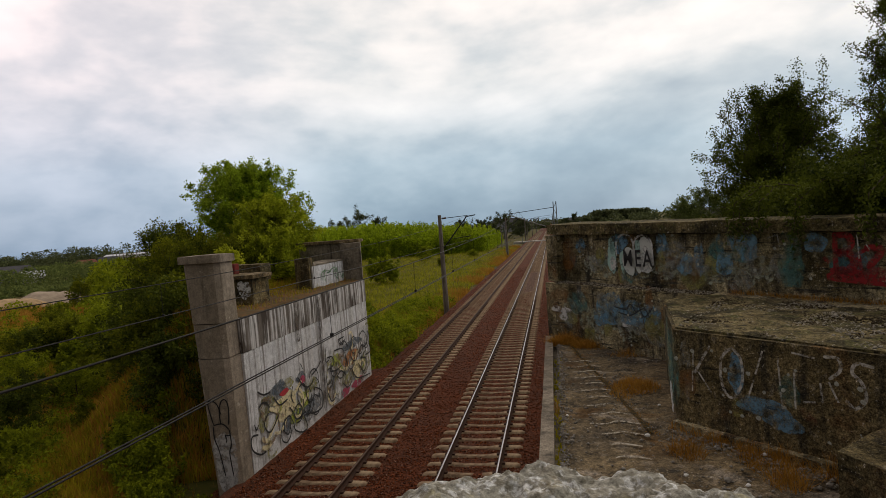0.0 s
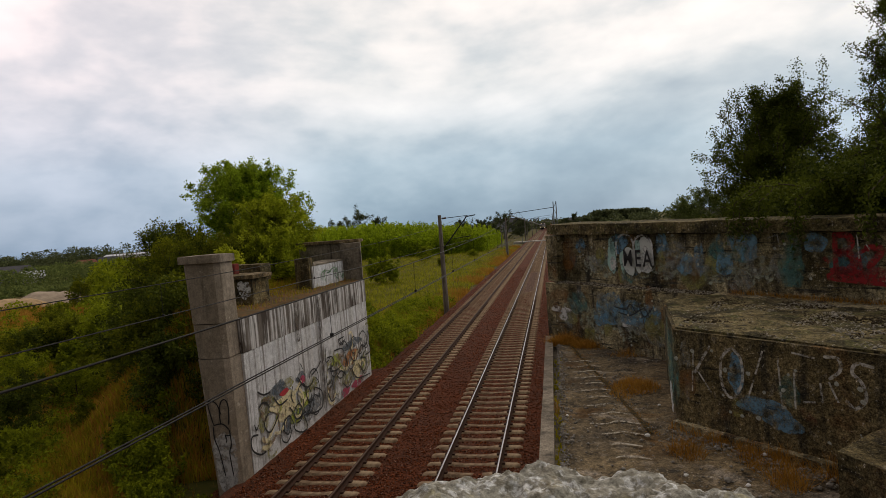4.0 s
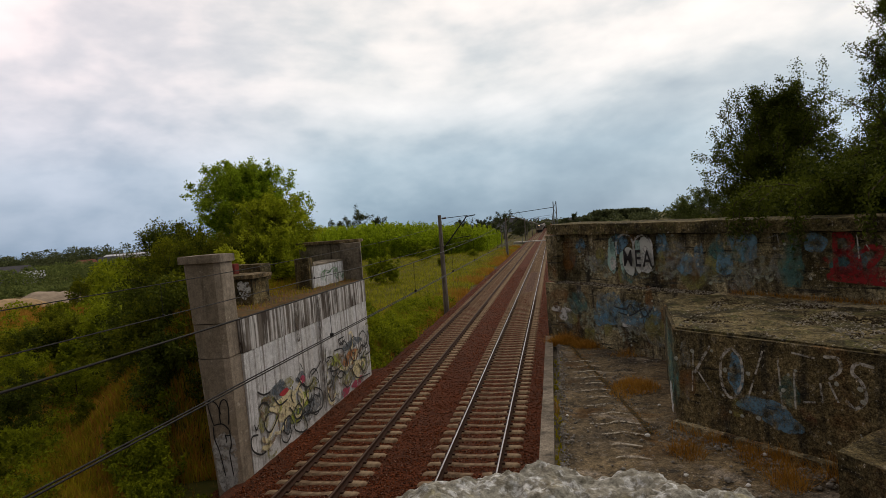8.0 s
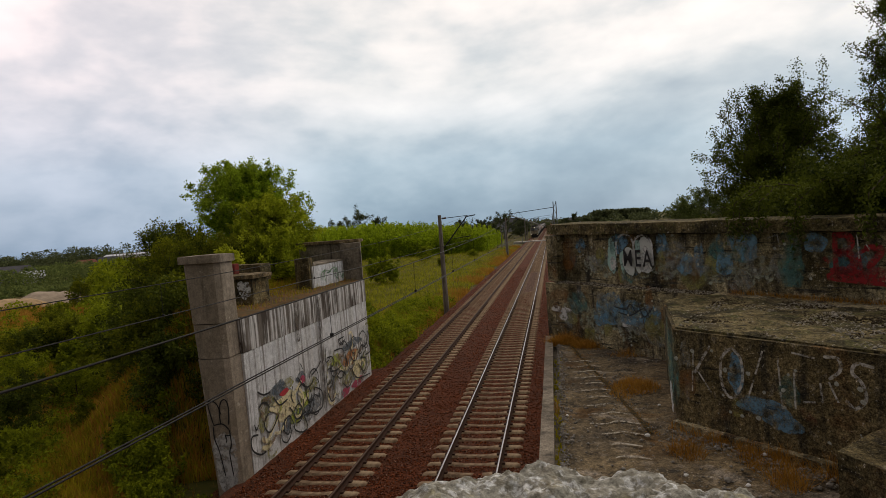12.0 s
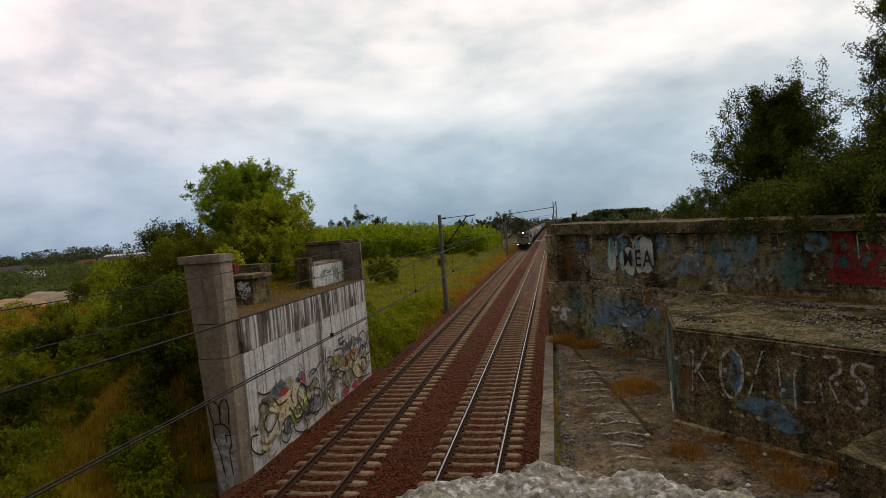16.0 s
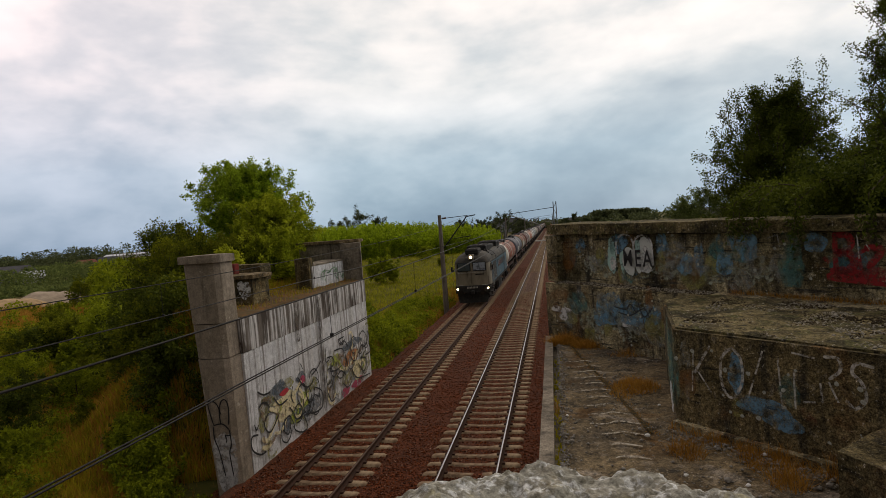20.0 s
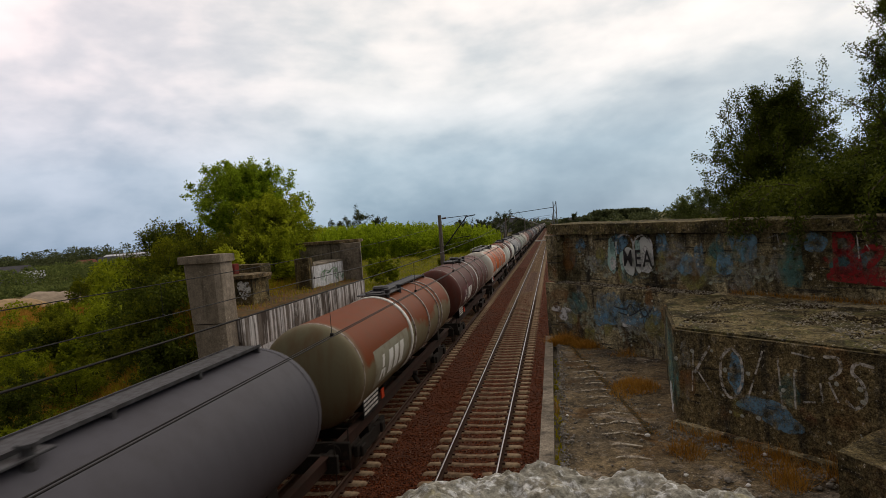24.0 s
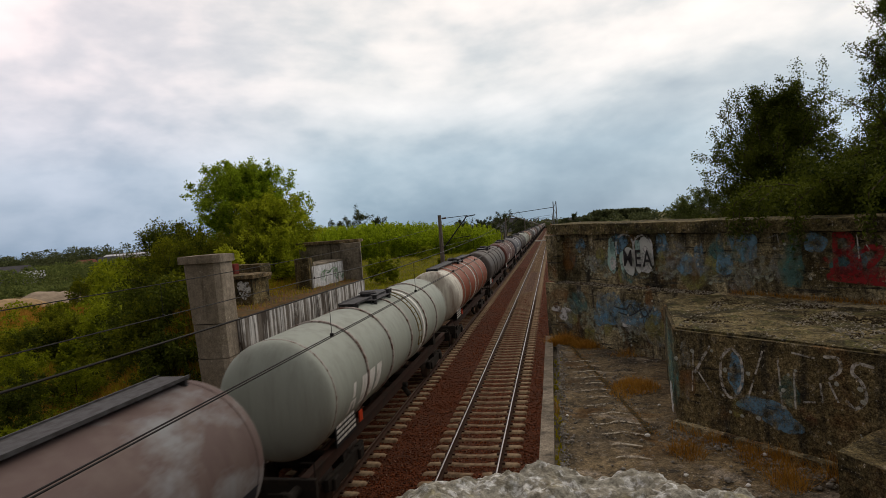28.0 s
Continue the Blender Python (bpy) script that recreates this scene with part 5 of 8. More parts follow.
def buffers(parent, y, s, z=1.05):
    for x in (-0.875, 0.875):
        bm = bmesh.new()
        tube(bm, (x, y, z), (x, y + s * 0.38, z), 0.11, 12)
        tube(bm, (x, y + s * 0.38, z), (x, y + s * 0.6, z), 0.075, 12)
        tube(bm, (x, y + s * 0.6, z), (x, y + s * 0.64, z), 0.23, 16)
        part("buffer", bm, M_UNDER, parent)


def emblem(y, z0, h, R):
    """A plain three-piece mark and bold slanted bars in place of the owner's sign, on the side of the tank. z0: degrees from the top."""
    a0, a1 = z0, z0 + math.degrees(h / R)
    am = (a0 + a1) / 2

    def bar(y0, y1, b0, b1, lean=0.0):
        """One bar; lean shifts its upper end forward."""
        v, f = arc_patch(y0, y1, b0, b1, R, 5, 0.010)
        n = len(v)
        return [(p[0], p[1] + lean * (1 - (i // 2) / (n / 2 - 1)), p[2]) for i, p in enumerate(v)], f

    q = [bar(y, y + 0.20, am + 2, a1, 0.14), bar(y + 0.22, y + 0.42, a0, am, 0.06), bar(y + 0.42, y + 0.62, am + 2, a1, -0.10)]
    for k in range(3):
        x = y + 0.85 + 0.62 * k
        q.append(bar(x, x + 0.44, a0, a1, 0.10))
    return join(q)


def tank_wagon(label, L, tankm, rings=(), white_ring=None, ringm=None, walk_full=False, rail_white=False, sign=None, panel=None, band=None, stripe=None, ladder_on=False):
    """A four-axle tank wagon; its front is towards -y. L: length of the straight tank shell."""
    w = thing("tank_wagon", label, "tank wagon", (0, 0, 0), group="goods train")
    h = L / 2
    v, f = lathe_y(dished(L, RT), 44, ZT)
    part("tank", mesh_np("tank", v, f, tankm, True), None, w)
    for y in rings:
        part("tank_ring", mesh_np("tank_ring", *ring(y, 0.09, RT, 0.045), ringm or tankm), None, w)
    for s in (-1, 1):
        part("end_ring", mesh_np("end_ring", *ring(s * (h - 0.05), 0.05, RT - 0.01, 0.018), ringm or tankm), None, w)
    if white_ring is not None:
        part("marking_ring", mesh_np("marking_ring", *ring(white_ring, 0.24, RT, 0.03), M_WHITE), None, w, "white marking band")
    if band:
        y0, y1, m = band
        part("colour_band", mesh_np("colour_band", *lathe_y([(y0, RT), (y0, RT + 0.006), (y1, RT + 0.006), (y1, RT)], 44, ZT), m, True), None, w, "brown painted middle")
    if stripe:
        part("side_stripe", mesh_np("side_stripe", *join([arc_patch(-h + 0.9, h - 0.05, 104, 128, RT, 5, 0.006), arc_patch(-h + 6.0, -h + 8.6, 92, 104, RT, 4, 0.006)]), stripe), None, w, "dark blue-grey lower stripe")
        part("end_plate", mesh_np("end_plate", *dish_patch(L, 62, 112, 0.75), stripe), None, w, "dark blue-grey painted end panel")
    if panel:
        part("sign_panel", mesh_np("sign_panel", *arc_patch(*panel[:4], RT, 8, 0.005), panel[4]), None, w)
    if sign is not None:
        part("owner_sign", mesh_np("owner_sign", *emblem(sign[0], sign[1], sign[2], RT), M_WHITE), None, w, "plain white shapes")
    # walkway and dome on top
    zt = ZT + RT
    bm = bmesh.new()
    y0, y1 = (-h + 0.2, h - 0.1) if walk_full is True else (walk_full or (-2.0, 2.0))
    k = int((y1 - y0) / 0.35)
    box(bm, -0.29, 0.29, y0, y1, zt + 0.085, zt + 0.105)
    for xx in (-0.30, 0.30):
        box(bm, xx - 0.015, xx + 0.015, y0, y1, zt + 0.07, zt + 0.13)
    part("walkway", bm, M_WALK, w, "dark steel grating")
    bm = bmesh.new()
    box(bm, -0.58, 0.58, -1.0, 1.2, zt + 0.03, zt + 0.07, bev=0.01)
    part("manhole_platform", bm, M_WALK, w)
    for i in range(4):
        a = y0 + 0.1 + (y1 - y0 - 0.2) * i / 3
        bm = bmesh.new()
        box(bm, -0.33, 0.33, a - 0.03, a + 0.03, zt - 0.10, zt + 0.1)
        part("walkway_bracket", bm, M_WALK, w)
    dm = bmesh.new()
    tube(dm, (0, 0.1, zt - 0.1), (0, 0.1, zt + 0.20), 0.30, 18)
    tube(dm, (0, 0.1, zt + 0.20), (0, 0.1, zt + 0.27), 0.34, 18, 0.26)
    part("manhole", dm, M_WALK, w, "domed manhole cover")
    for yy in (-0.7, 0.9):
        dm = bmesh.new()
        tube(dm, (0.5, yy, zt - 0.15), (0.5, yy, zt + 0.18), 0.08, 10)
        tube(dm, (0.5, yy, zt + 0.18), (0.5, yy, zt + 0.22), 0.13, 10)
        part("valve", dm, M_WALK, w)
    if rail_white:
        for s in (-0.42, 0.42):
            bm = bmesh.new()
            for i in range(9):
                a = y0 + (y1 - y0) * i / 8
                tube(bm, (s, a, zt + 0.05), (s, a, zt + 0.26), 0.018, 6)
            tube(bm, (s, y0, zt + 0.26), (s, y1, zt + 0.26), 0.022, 6)
            part("handrail", bm, M_RAILING, w, "pale tubular handrail")
    # frame
    fe = h + 1.05
    for s in (-1, 1):
        bm = bmesh.new()
        box(bm, s * 1.0 - 0.05, s * 1.0 + 0.05, -fe, fe, 0.95, 1.27, bev=0.01)
        box(bm, s * 1.0 - 0.10, s * 1.0 + 0.10, -fe, fe, 1.25, 1.28)
        part("sole_bar", bm, M_FRAME_RUST, w)
        bm = bmesh.new()
        box(bm, -1.3, 1.3, s * fe - 0.06, s * fe + 0.06, 0.85, 1.28, bev=0.01)
        part("headstock", bm, M_UNDER, w)
        buffers(w, s * (fe + 0.06), s)
        for x in (-0.8, 0.8):
            bm = bmesh.new()
            box(bm, x - 0.3, x + 0.3, s * (h - 1.6) - 0.2, s * (h - 1.6) + 0.2, 1.2, 1.75, bev=0.02)
            part("saddle", bm, M_UNDER, w)
        bogie(w, s * (h - 1.35))
        bm = bmesh.new()
        tube(bm, (0, s * fe, 1.02), (0, s * (fe + 0.55), 1.02), 0.05, 6)
        tube(bm, (-0.12, s * (fe + 0.5), 1.02), (-0.12, s * (fe + 0.52), 0.62), 0.03, 6)
        part("coupling", bm, M_UNDER, w)
        for x in (-1.25, 1.25):
            bm = bmesh.new()
            tube(bm, (x, s * (fe - 0.05), 0.55), (x, s * (fe - 0.05), 1.6), 0.016, 6)
            tube(bm, (x, s * (fe - 0.05), 1.6), (x * 0.75, s * (fe - 0.05), 1.6), 0.016, 6)
            part("grab_rail", bm, M_UNDER, w)
    # data panel and hanging gear
    bm = bmesh.new()
    box(bm, 1.12, 1.15, -h + 0.5, -h + 1.9, 1.30, 2.0)
    part("data_panel", bm, M_BLACKP, w, "black panel with rows of white bars")
    bm = bmesh.new()
    for r_ in range(5):
        yy = -h + 0.58
        while yy < -h + 1.8:
            wd = random.uniform(0.05, 0.2)
            box(bm, 1.151, 1.155, yy, min(yy + wd, -h + 1.85), 1.86 - 0.12 * r_, 1.93 - 0.12 * r_)
            yy += wd + 0.05
    part("data_writing", bm, M_WHITE, w, "rows of plain white bars")
    bm = bmesh.new()
    box(bm, 1.13, 1.16, -h + 2.15, -h + 2.40, 1.36, 1.64)
    part("red_tag", bm, M_RED, w)
    bm = bmesh.new()
    tube(bm, (0, -1.2, 0.85), (0, 1.0, 0.85), 0.22, 14)
    box(bm, -0.5, 0.5, 1.6, 2.5, 0.55, 0.95, bev=0.03)
    tube(bm, (-1.2, 0.0, 1.0), (1.2, 0.0, 1.0), 0.09, 10)
    tube(bm, (1.0, 0.0, 1.0), (1.25, 0.0, 0.62), 0.09, 10)
    part("brake_gear", bm, M_UNDER, w)
    if ladder_on:
        ladder = new("ladder")
        ladder.parent = w
        R = RT + 0.12
        for yy in (0.9, 1.35):
            v, f = limb([(R * math.sin(radians(18 + i * 10)), yy, ZT + R * math.cos(radians(18 + i * 10))) for i in range(10)], 0.022, 0.022, 5)
            part("ladder_rail", mesh_np("ladder_rail", v, f, M_OCHRE), None, ladder)
        for i in range(11):
            a = radians(20 + i * 8.6)
            bm = bmesh.new()
            tube(bm, (R * math.sin(a), 0.9, ZT + R * math.cos(a)), (R * math.sin(a), 1.35, ZT + R * math.cos(a)), 0.014, 5)
            part("rung", bm, M_OCHRE, ladder)
    return w


def loft(sections, close=False):
    """A skin through sections: lists of points of equal length."""
    k = len(sections[0])
    v = [p for s in sections for p in s]
    f = [(i * k + j, i * k + j + 1, (i + 1) * k + j + 1, (i + 1) * k + j) for i in range(len(sections) - 1) for j in range(k - 1)]
    return v, f


def locomotive():
    """A six-axle diesel locomotive; its nose is towards -y."""
    w = thing("locomotive", "grimy grey diesel locomotive with blue side panels and lit headlights", "locomotive", (0, 0, 0), group="goods train")
    nose = mat("warm_grey_nose_paint", (0.30, 0.265, 0.205), 0.55, layers=[((0.19, 0.16, 0.12), (1.4, 1.4, 0.6), 0.42, 0.68, 6), ((0.085, 0.075, 0.06), (5, 5, 0.7), 0.56, 0.72, 5)])
    blue = mat("dirty_blue_side_paint", (0.060, 0.135, 0.185), 0.5, layers=[((0.095, 0.115, 0.125), (0.6, 0.5, 0.9), 0.42, 0.64, 5), ((0.045, 0.05, 0.052), (5, 3, 0.5), 0.52, 0.70, 5)])
    roofm = mat("sooty_roof", (0.085, 0.074, 0.06), 0.75, layers=[((0.045, 0.042, 0.04), 1.2, 0.42, 0.64, 5), ((0.13, 0.12, 0.105), (4, 0.8, 4), 0.58, 0.7, 4)])
    soot = mat("black_roof_gear", (0.028, 0.027, 0.027), 0.8, layers=[((0.05, 0.046, 0.042), 4, 0.45, 0.66, 4)])
    glass = mat("cab_window_glass", (0.06, 0.075, 0.105), 0.05, 0.0, 1.0)
    # right-hand pane: the sky's reflection is painted into its pale blue colour
    sky_glass = mat("sky_reflection_glass", (0.30, 0.35, 0.43), 0.08, 0.0, 1.0, layers=[((0.12, 0.14, 0.18), (3, 3, 5), 0.5, 0.62, 3)])
    rubber = mat("window_rubber", (0.016, 0.016, 0.016), 0.7)
    lamp = mat("lit_headlight", (0.9, 0.85, 0.7), 0.3, emit=((1.0, 0.80, 0.52), 12.0))
    # plan of the nose: how wide the body is at each y
    plan = [(-8.22, 1.20), (-8.16, 1.31), (-8.02, 1.39), (-7.75, 1.44), (-6.75, 1.46), (8.2, 1.46)]
    zs = [1.58, 1.75, 2.3, 2.85, 3.38]

    def wall(p0, p1, m, name, label=""):
        """Both sides of the body between two stations of the plan."""
        for s in (-1, 1):
            sec = [[(s * hw, y, z) for z in zs] for y, hw in plan[p0:p1]]
            v, f = loft(sec)
            part(name, mesh_np(name, v, f, m, True), None, w, label)

    v, f = loft([[(x, -8.22 - 0.05 * (1 - (x / 1.2) ** 2) + 0.02 * (z - 2.3) * (z > 2.3), z) for z in zs] for x in (-1.2, -0.8, -0.4, 0.0, 0.4, 0.8, 1.2)])
    part("nose_panel", mesh_np("nose_panel", v, f, nose, True), None, w, "warm grey front")
    wall(0, 5, nose, "cab_side", "warm grey cab side")
    wall(4, 6, blue, "body_side", "dirty blue side")
    v, f = loft([[(x, 8.2, z) for z in zs] for x in (-1.46, 1.46)])
    part("rear_panel", mesh_np("rear_panel", v, f, nose), None, w)
    # roof: arched, sloping down over the nose
    secs = []
    for y, hw, top in ((-8.24, 1.22, 3.44), (-8.18, 1.33, 3.60), (-7.9, 1.41, 3.86), (-7.4, 1.45, 4.10), (-6.8, 1.475, 4.22), (-5.9, 1.475, 4.24), (-1.5, 1.475, 4.24), (5.5, 1.475, 4.24), (8.2, 1.475, 4.22)):
        sec = []
        for j in range(15):
            a = math.pi * j / 14
            cx, sz = math.cos(a), math.sin(a)
            sec.append((-hw * (abs(cx) ** 0.75) * (1 if cx > 0 else -1), y, 3.36 + (top - 3.36) * sz ** 0.85))
        secs.append(sec)
    v, f = loft(secs)
    part("roof", mesh_np("roof", v, f, roofm, True), None, w, "sooty arched roof")
    bm = bmesh.new()
    for s in (-1, 1):
        box(bm, s * 1.475 - 0.015, s * 1.475 + 0.015, -7.5, 8.2, 3.34, 3.39)
    part("rain_gutter", bm, soot, w)
    for y in (-3.0, 4.4):
        arch = [(-1.477, y, 1.6)] + [(-1.49 * (abs(math.cos(math.pi * j / 14)) ** 0.75) * (1 if math.cos(math.pi * j / 14) > 0 else -1), y, 3.37 + 0.885 * math.sin(math.pi * j / 14) ** 0.85) for j in range(15)] + [(1.477, y, 1.6)]
        v, f = limb(arch, 0.018, 0.018, 5)
        part("panel_seam", mesh_np("panel_seam", v, f, soot), None, w)
    # roof gear
    bm = bmesh.new()
    box(bm, -0.55, 0.55, -7.7, -5.5, 4.05, 4.48, bev=0.10)
    part("horn_housing", bm, soot, w, "black louvred housing over the cab")
    bm = bmesh.new()
    for k in range(7):
        box(bm, -0.45, 0.45, -7.5 + 0.3 * k, -7.36 + 0.3 * k, 4.48, 4.51)
    part("housing_louvre", bm, roofm, w)
    for y0, y1, hw, zt in ((-4.6, -0.2, 0.85, 4.62), (0.2, 2.6, 0.75, 4.50), (3.4, 6.8, 0.95, 4.66)):
        bm = bmesh.new()
        box(bm, -hw, hw, y0, y1, 4.0, zt, bev=0.07)
        part("roof_hatch", bm, soot, w, "black raised roof hatch")
        bm = bmesh.new()
        n = int((y1 - y0) / 0.28)
        for k in range(n):
            box(bm, -hw + 0.12, hw - 0.12, y0 + 0.1 + 0.28 * k, y0 + 0.24 + 0.28 * k, zt, zt + 0.035)
        part("hatch_grille", bm, roofm, w)
    bm = bmesh.new()
    tube(bm, (0, -5.0, 4.2), (0, -5.0, 4.55), 0.16, 14)
    part("exhaust", bm, soot, w)
    bm = bmesh.new()
    for x in (0.75, 0.95):
        tube(bm, (x, -5.1, 4.15), (x, -4.7, 4.30), 0.05, 8)
        tube(bm, (x, -5.3, 4.16), (x, -5.1, 4.15), 0.09, 10, 0.05)
    part("air_horn", bm, soot, w)
    for s in (-1, 1):      # side roof vents
        bm = bmesh.new()
        m = Matrix.Translation((s * 1.22, -4.4, 3.92)) @ Matrix.Rotation(s * radians(42), 4, "Y")
        box(bm, -0.26, 0.26, -0.9, 0.9, -0.02, 0.05, m, 0.02)
        part("side_roof_vent", bm, soot, w)
    # front windows: rubber frame, pane, wiper
    for s in (-1, 1):
        x0, x1 = sorted((s * 0.13, s * 1.12))
        bm = bmesh.new()
        box(bm, x0 - 0.05, x1 + 0.05, -8.30, -8.20, 2.73, 3.46, bev=0.045)
        win = part("front_window", bm, rubber, w, "dark rubber-framed cab window")
        bm = bmesh.new()
        box(bm, x0 + 0.02, x1 - 0.02, -8.315, -8.305, 2.79, 3.40, bev=0.004)
        part("pane", bm, glass if s < 0 else sky_glass, win)
        bm = bmesh.new()
        tube(bm, (s * 0.62, -8.34, 3.34), (s * 0.5, -8.335, 2.92), 0.012, 5)
        part("wiper", bm, rubber, win)
    bm = bmesh.new()
    box(bm, -1.2, 1.2, -8.30, -8.2, 2.66, 2.70)
    part("nose_moulding", bm, nose, w)
    # headlights
    bm = bmesh.new()
    box(bm, -0.22, 0.22, -8.35, -7.75, 3.66, 4.08, bev=0.05)
    hb = part("headlight_box", bm, nose, w)
    bm = bmesh.new()
    tube(bm, (0, -8.365, 3.87), (0, -8.34, 3.87), 0.10, 18)
    part("headlight", bm, lamp, hb, "lit round headlight")
    for s in (-1, 1):
        bm = bmesh.new()
        box(bm, s * 1.2 - 0.20, s * 1.2 + 0.20, -8.36, -8.05, 1.20, 1.46, bev=0.05)
        lb = part("marker_light_box", bm, soot, w)
        bm = bmesh.new()
        tube(bm, (s * 1.24, -8.385, 1.33), (s * 1.24, -8.36, 1.33), 0.075, 16)
        part("marker_light", bm, lamp, lb, "lit marker light")
    # number as plain bars, maker's mark as a plain strip
    for k in range(8):
        bm = bmesh.new()
        box(bm, -0.46 + k * 0.115, -0.385 + k * 0.115, -8.40, -8.39, 1.36, 1.50)
        part("number_bar", bm, mat("pale_number_bars", (0.42, 0.40, 0.36), 0.7), w)
    bm = bmesh.new()
    box(bm, 0.25, 0.98, -8.285, -8.27, 2.42, 2.50)
    part("name_strip", bm, soot, w)
    # beam, plough, steps
    for s in (-1, 1):
        bm = bmesh.new()
        box(bm, -1.42, 1.42, s * 8.2 - 0.16, s * 8.2 + 0.16, 0.98, 1.56, bev=0.05)
        part("buffer_beam", bm, soot, w)
    for s in (-1, 1):
        buffers(w, s * 8.3, s, 1.06)
    bm = bmesh.new()
    v0 = [(-1.3, -8.15, 0.95), (1.3, -8.15, 0.95), (1.15, -8.35, 0.2), (-1.15, -8.35, 0.2)]
    q = [bm.verts.new(p) for p in v0] + [bm.verts.new((p[0], p[1] + 0.06, p[2])) for p in v0]
    for a in ((0, 1, 2, 3), (7, 6, 5, 4), (0, 4, 5, 1), (1, 5, 6, 2), (2, 6, 7, 3), (3, 7, 4, 0)):
        bm.faces.new([q[i] for i in a])
    part("plough", bm, soot, w)
    bm = bmesh.new()
    for x in (-0.35, 0.0, 0.35):
        tube(bm, (x, -8.36, 1.1), (x * 1.1, -8.5, 0.6), 0.03, 6)
    box(bm, -0.15, 0.15, -8.75, -8.3, 0.9, 1.2, bev=0.04)
    part("coupling", bm, soot, w)
    bm = bmesh.new()
    for x in (-1.0, 1.0):
        tube(bm, (x - 0.25, -8.42, 1.62), (x + 0.25, -8.42, 1.62), 0.018, 6)
    tube(bm, (-1.15, -8.36, 2.62), (1.15, -8.36, 2.62), 0.015, 6)
    part("front_handrail", bm, M_RAILING, w)
    # frame and skirts
    bm = bmesh.new()
    box(bm, -1.42, 1.42, -8.1, 8.1, 1.32, 1.6)
    part("main_frame", bm, M_UNDER, w)
    for s in (-1, 1):
        # cab door, side window, louvres, engine-room windows
        x = s * 1.462
        bm = bmesh.new()
        box(bm, x - 0.02, x + 0.02, -6.62, -6.02, 1.64, 3.26, bev=0.01)
        d = part("cab_door", bm, mat("dark_blue_door", (0.025, 0.06, 0.105), 0.55), w, "dark blue cab door")
        bm = bmesh.new()
        box(bm, x - 0.026, x + 0.026, -6.5, -6.14, 2.55, 3.1)
        part("pane", bm, glass, d)
        bm = bmesh.new()
        for yy in (-6.72, -5.92):
            tube(bm, (s * 1.53, yy, 1.2), (s * 1.53, yy, 2.9), 0.02, 6)
        part("door_handrail", bm, M_RAILING, w, "pale upright handrails")
        bm = bmesh.new()
        box(bm, x - 0.03, x + 0.03, -7.55, -6.85, 2.62, 3.24, bev=0.02)
        sw = part("cab_side_window", bm, rubber, w)
        bm = bmesh.new()
        box(bm, x - 0.034, x + 0.034, -7.48, -6.92, 2.68, 3.18)
        part("pane", bm, glass, sw)
        bm = bmesh.new()
        box(bm, x - 0.015, x + 0.015, -5.6, -3.15, 1.78, 3.2)
        lv = part("louvre_panel", bm, soot, w, "black louvred radiator panel")
        for k in range(11):
            bm = bmesh.new()
            m = Matrix.Translation((x, -4.37, 1.87 + 0.125 * k)) @ Matrix.Rotation(s * radians(28), 4, "Y")
            box(bm, -0.04, 0.04, -1.2, 1.2, -0.012, 0.012, m)
            part("slat", bm, roofm, lv)
        for k in range(5):
            y = -1.2 + 1.15 * k
            bm = bmesh.new()
            box(bm, x - 0.02, x + 0.02, y - 0.26, y + 0.26, 2.45, 3.12, bev=0.03)
            ew = part("side_window", bm, rubber, w)
            bm = bmesh.new()
            box(bm, x - 0.025, x + 0.025, y - 0.2, y + 0.2, 2.51, 3.06)
            part("pane", bm, glass, ew)
        for y in (5.0, 5.75):
            bm = bmesh.new()
            box(bm, x - 0.02, x + 0.02, y - 0.3, y + 0.3, 1.66, 3.2, bev=0.01)
            part("rear_door", bm, blue, w)
            bm = bmesh.new()
            box(bm, x - 0.025, x + 0.025, y - 0.18, y + 0.18, 2.5, 3.08)
            part("door_pane", bm, glass, w)
        for k in range(8):
            bm = bmesh.new()
            y = -3.6 + 0.12 * k + (3.2 if k > 3 else 0)
            box(bm, x - 0.018, x + 0.018, y, y + 0.08, 1.84, 1.98)
            part("side_number_bar", bm, mat("pale_number_bars", (0.42, 0.40, 0.36), 0.7), w)
        bm = bmesh.new()
        for k in range(3):
            box(bm, s * 1.15, s * 1.45, -6.6, -6.05, 0.45 + 0.36 * k, 0.49 + 0.36 * k)
        part("cab_step", bm, soot, w)
        bm = bmesh.new()
        tube(bm, (s * 1.42, -7.9, 2.95), (s * 1.66, -8.0, 2.98), 0.015, 5)
        box(bm, s * 1.66 - 0.07, s * 1.66 + 0.07, -8.06, -8.0, 2.75, 3.15, bev=0.02)
        part("wing_mirror", bm, soot, w)
    bm = bmesh.new()
    box(bm, -1.35, 1.35, -1.7, 1.7, 0.4, 1.32, bev=0.12)
    part("fuel_tank", bm, M_UNDER, w)
    bm = bmesh.new()
    for s in (-1, 1):
        for k in range(4):
            box(bm, s * 1.38 - 0.05, s * 1.38 + 0.05, -1.5 + 0.8 * k, -0.9 + 0.8 * k, 0.6, 1.2, bev=0.02)
    part("battery_box", bm, soot, w)
    for y in (-4.3, 4.3):
        bogie(w, y, (-2.1, 0.0, 2.1))
    return w


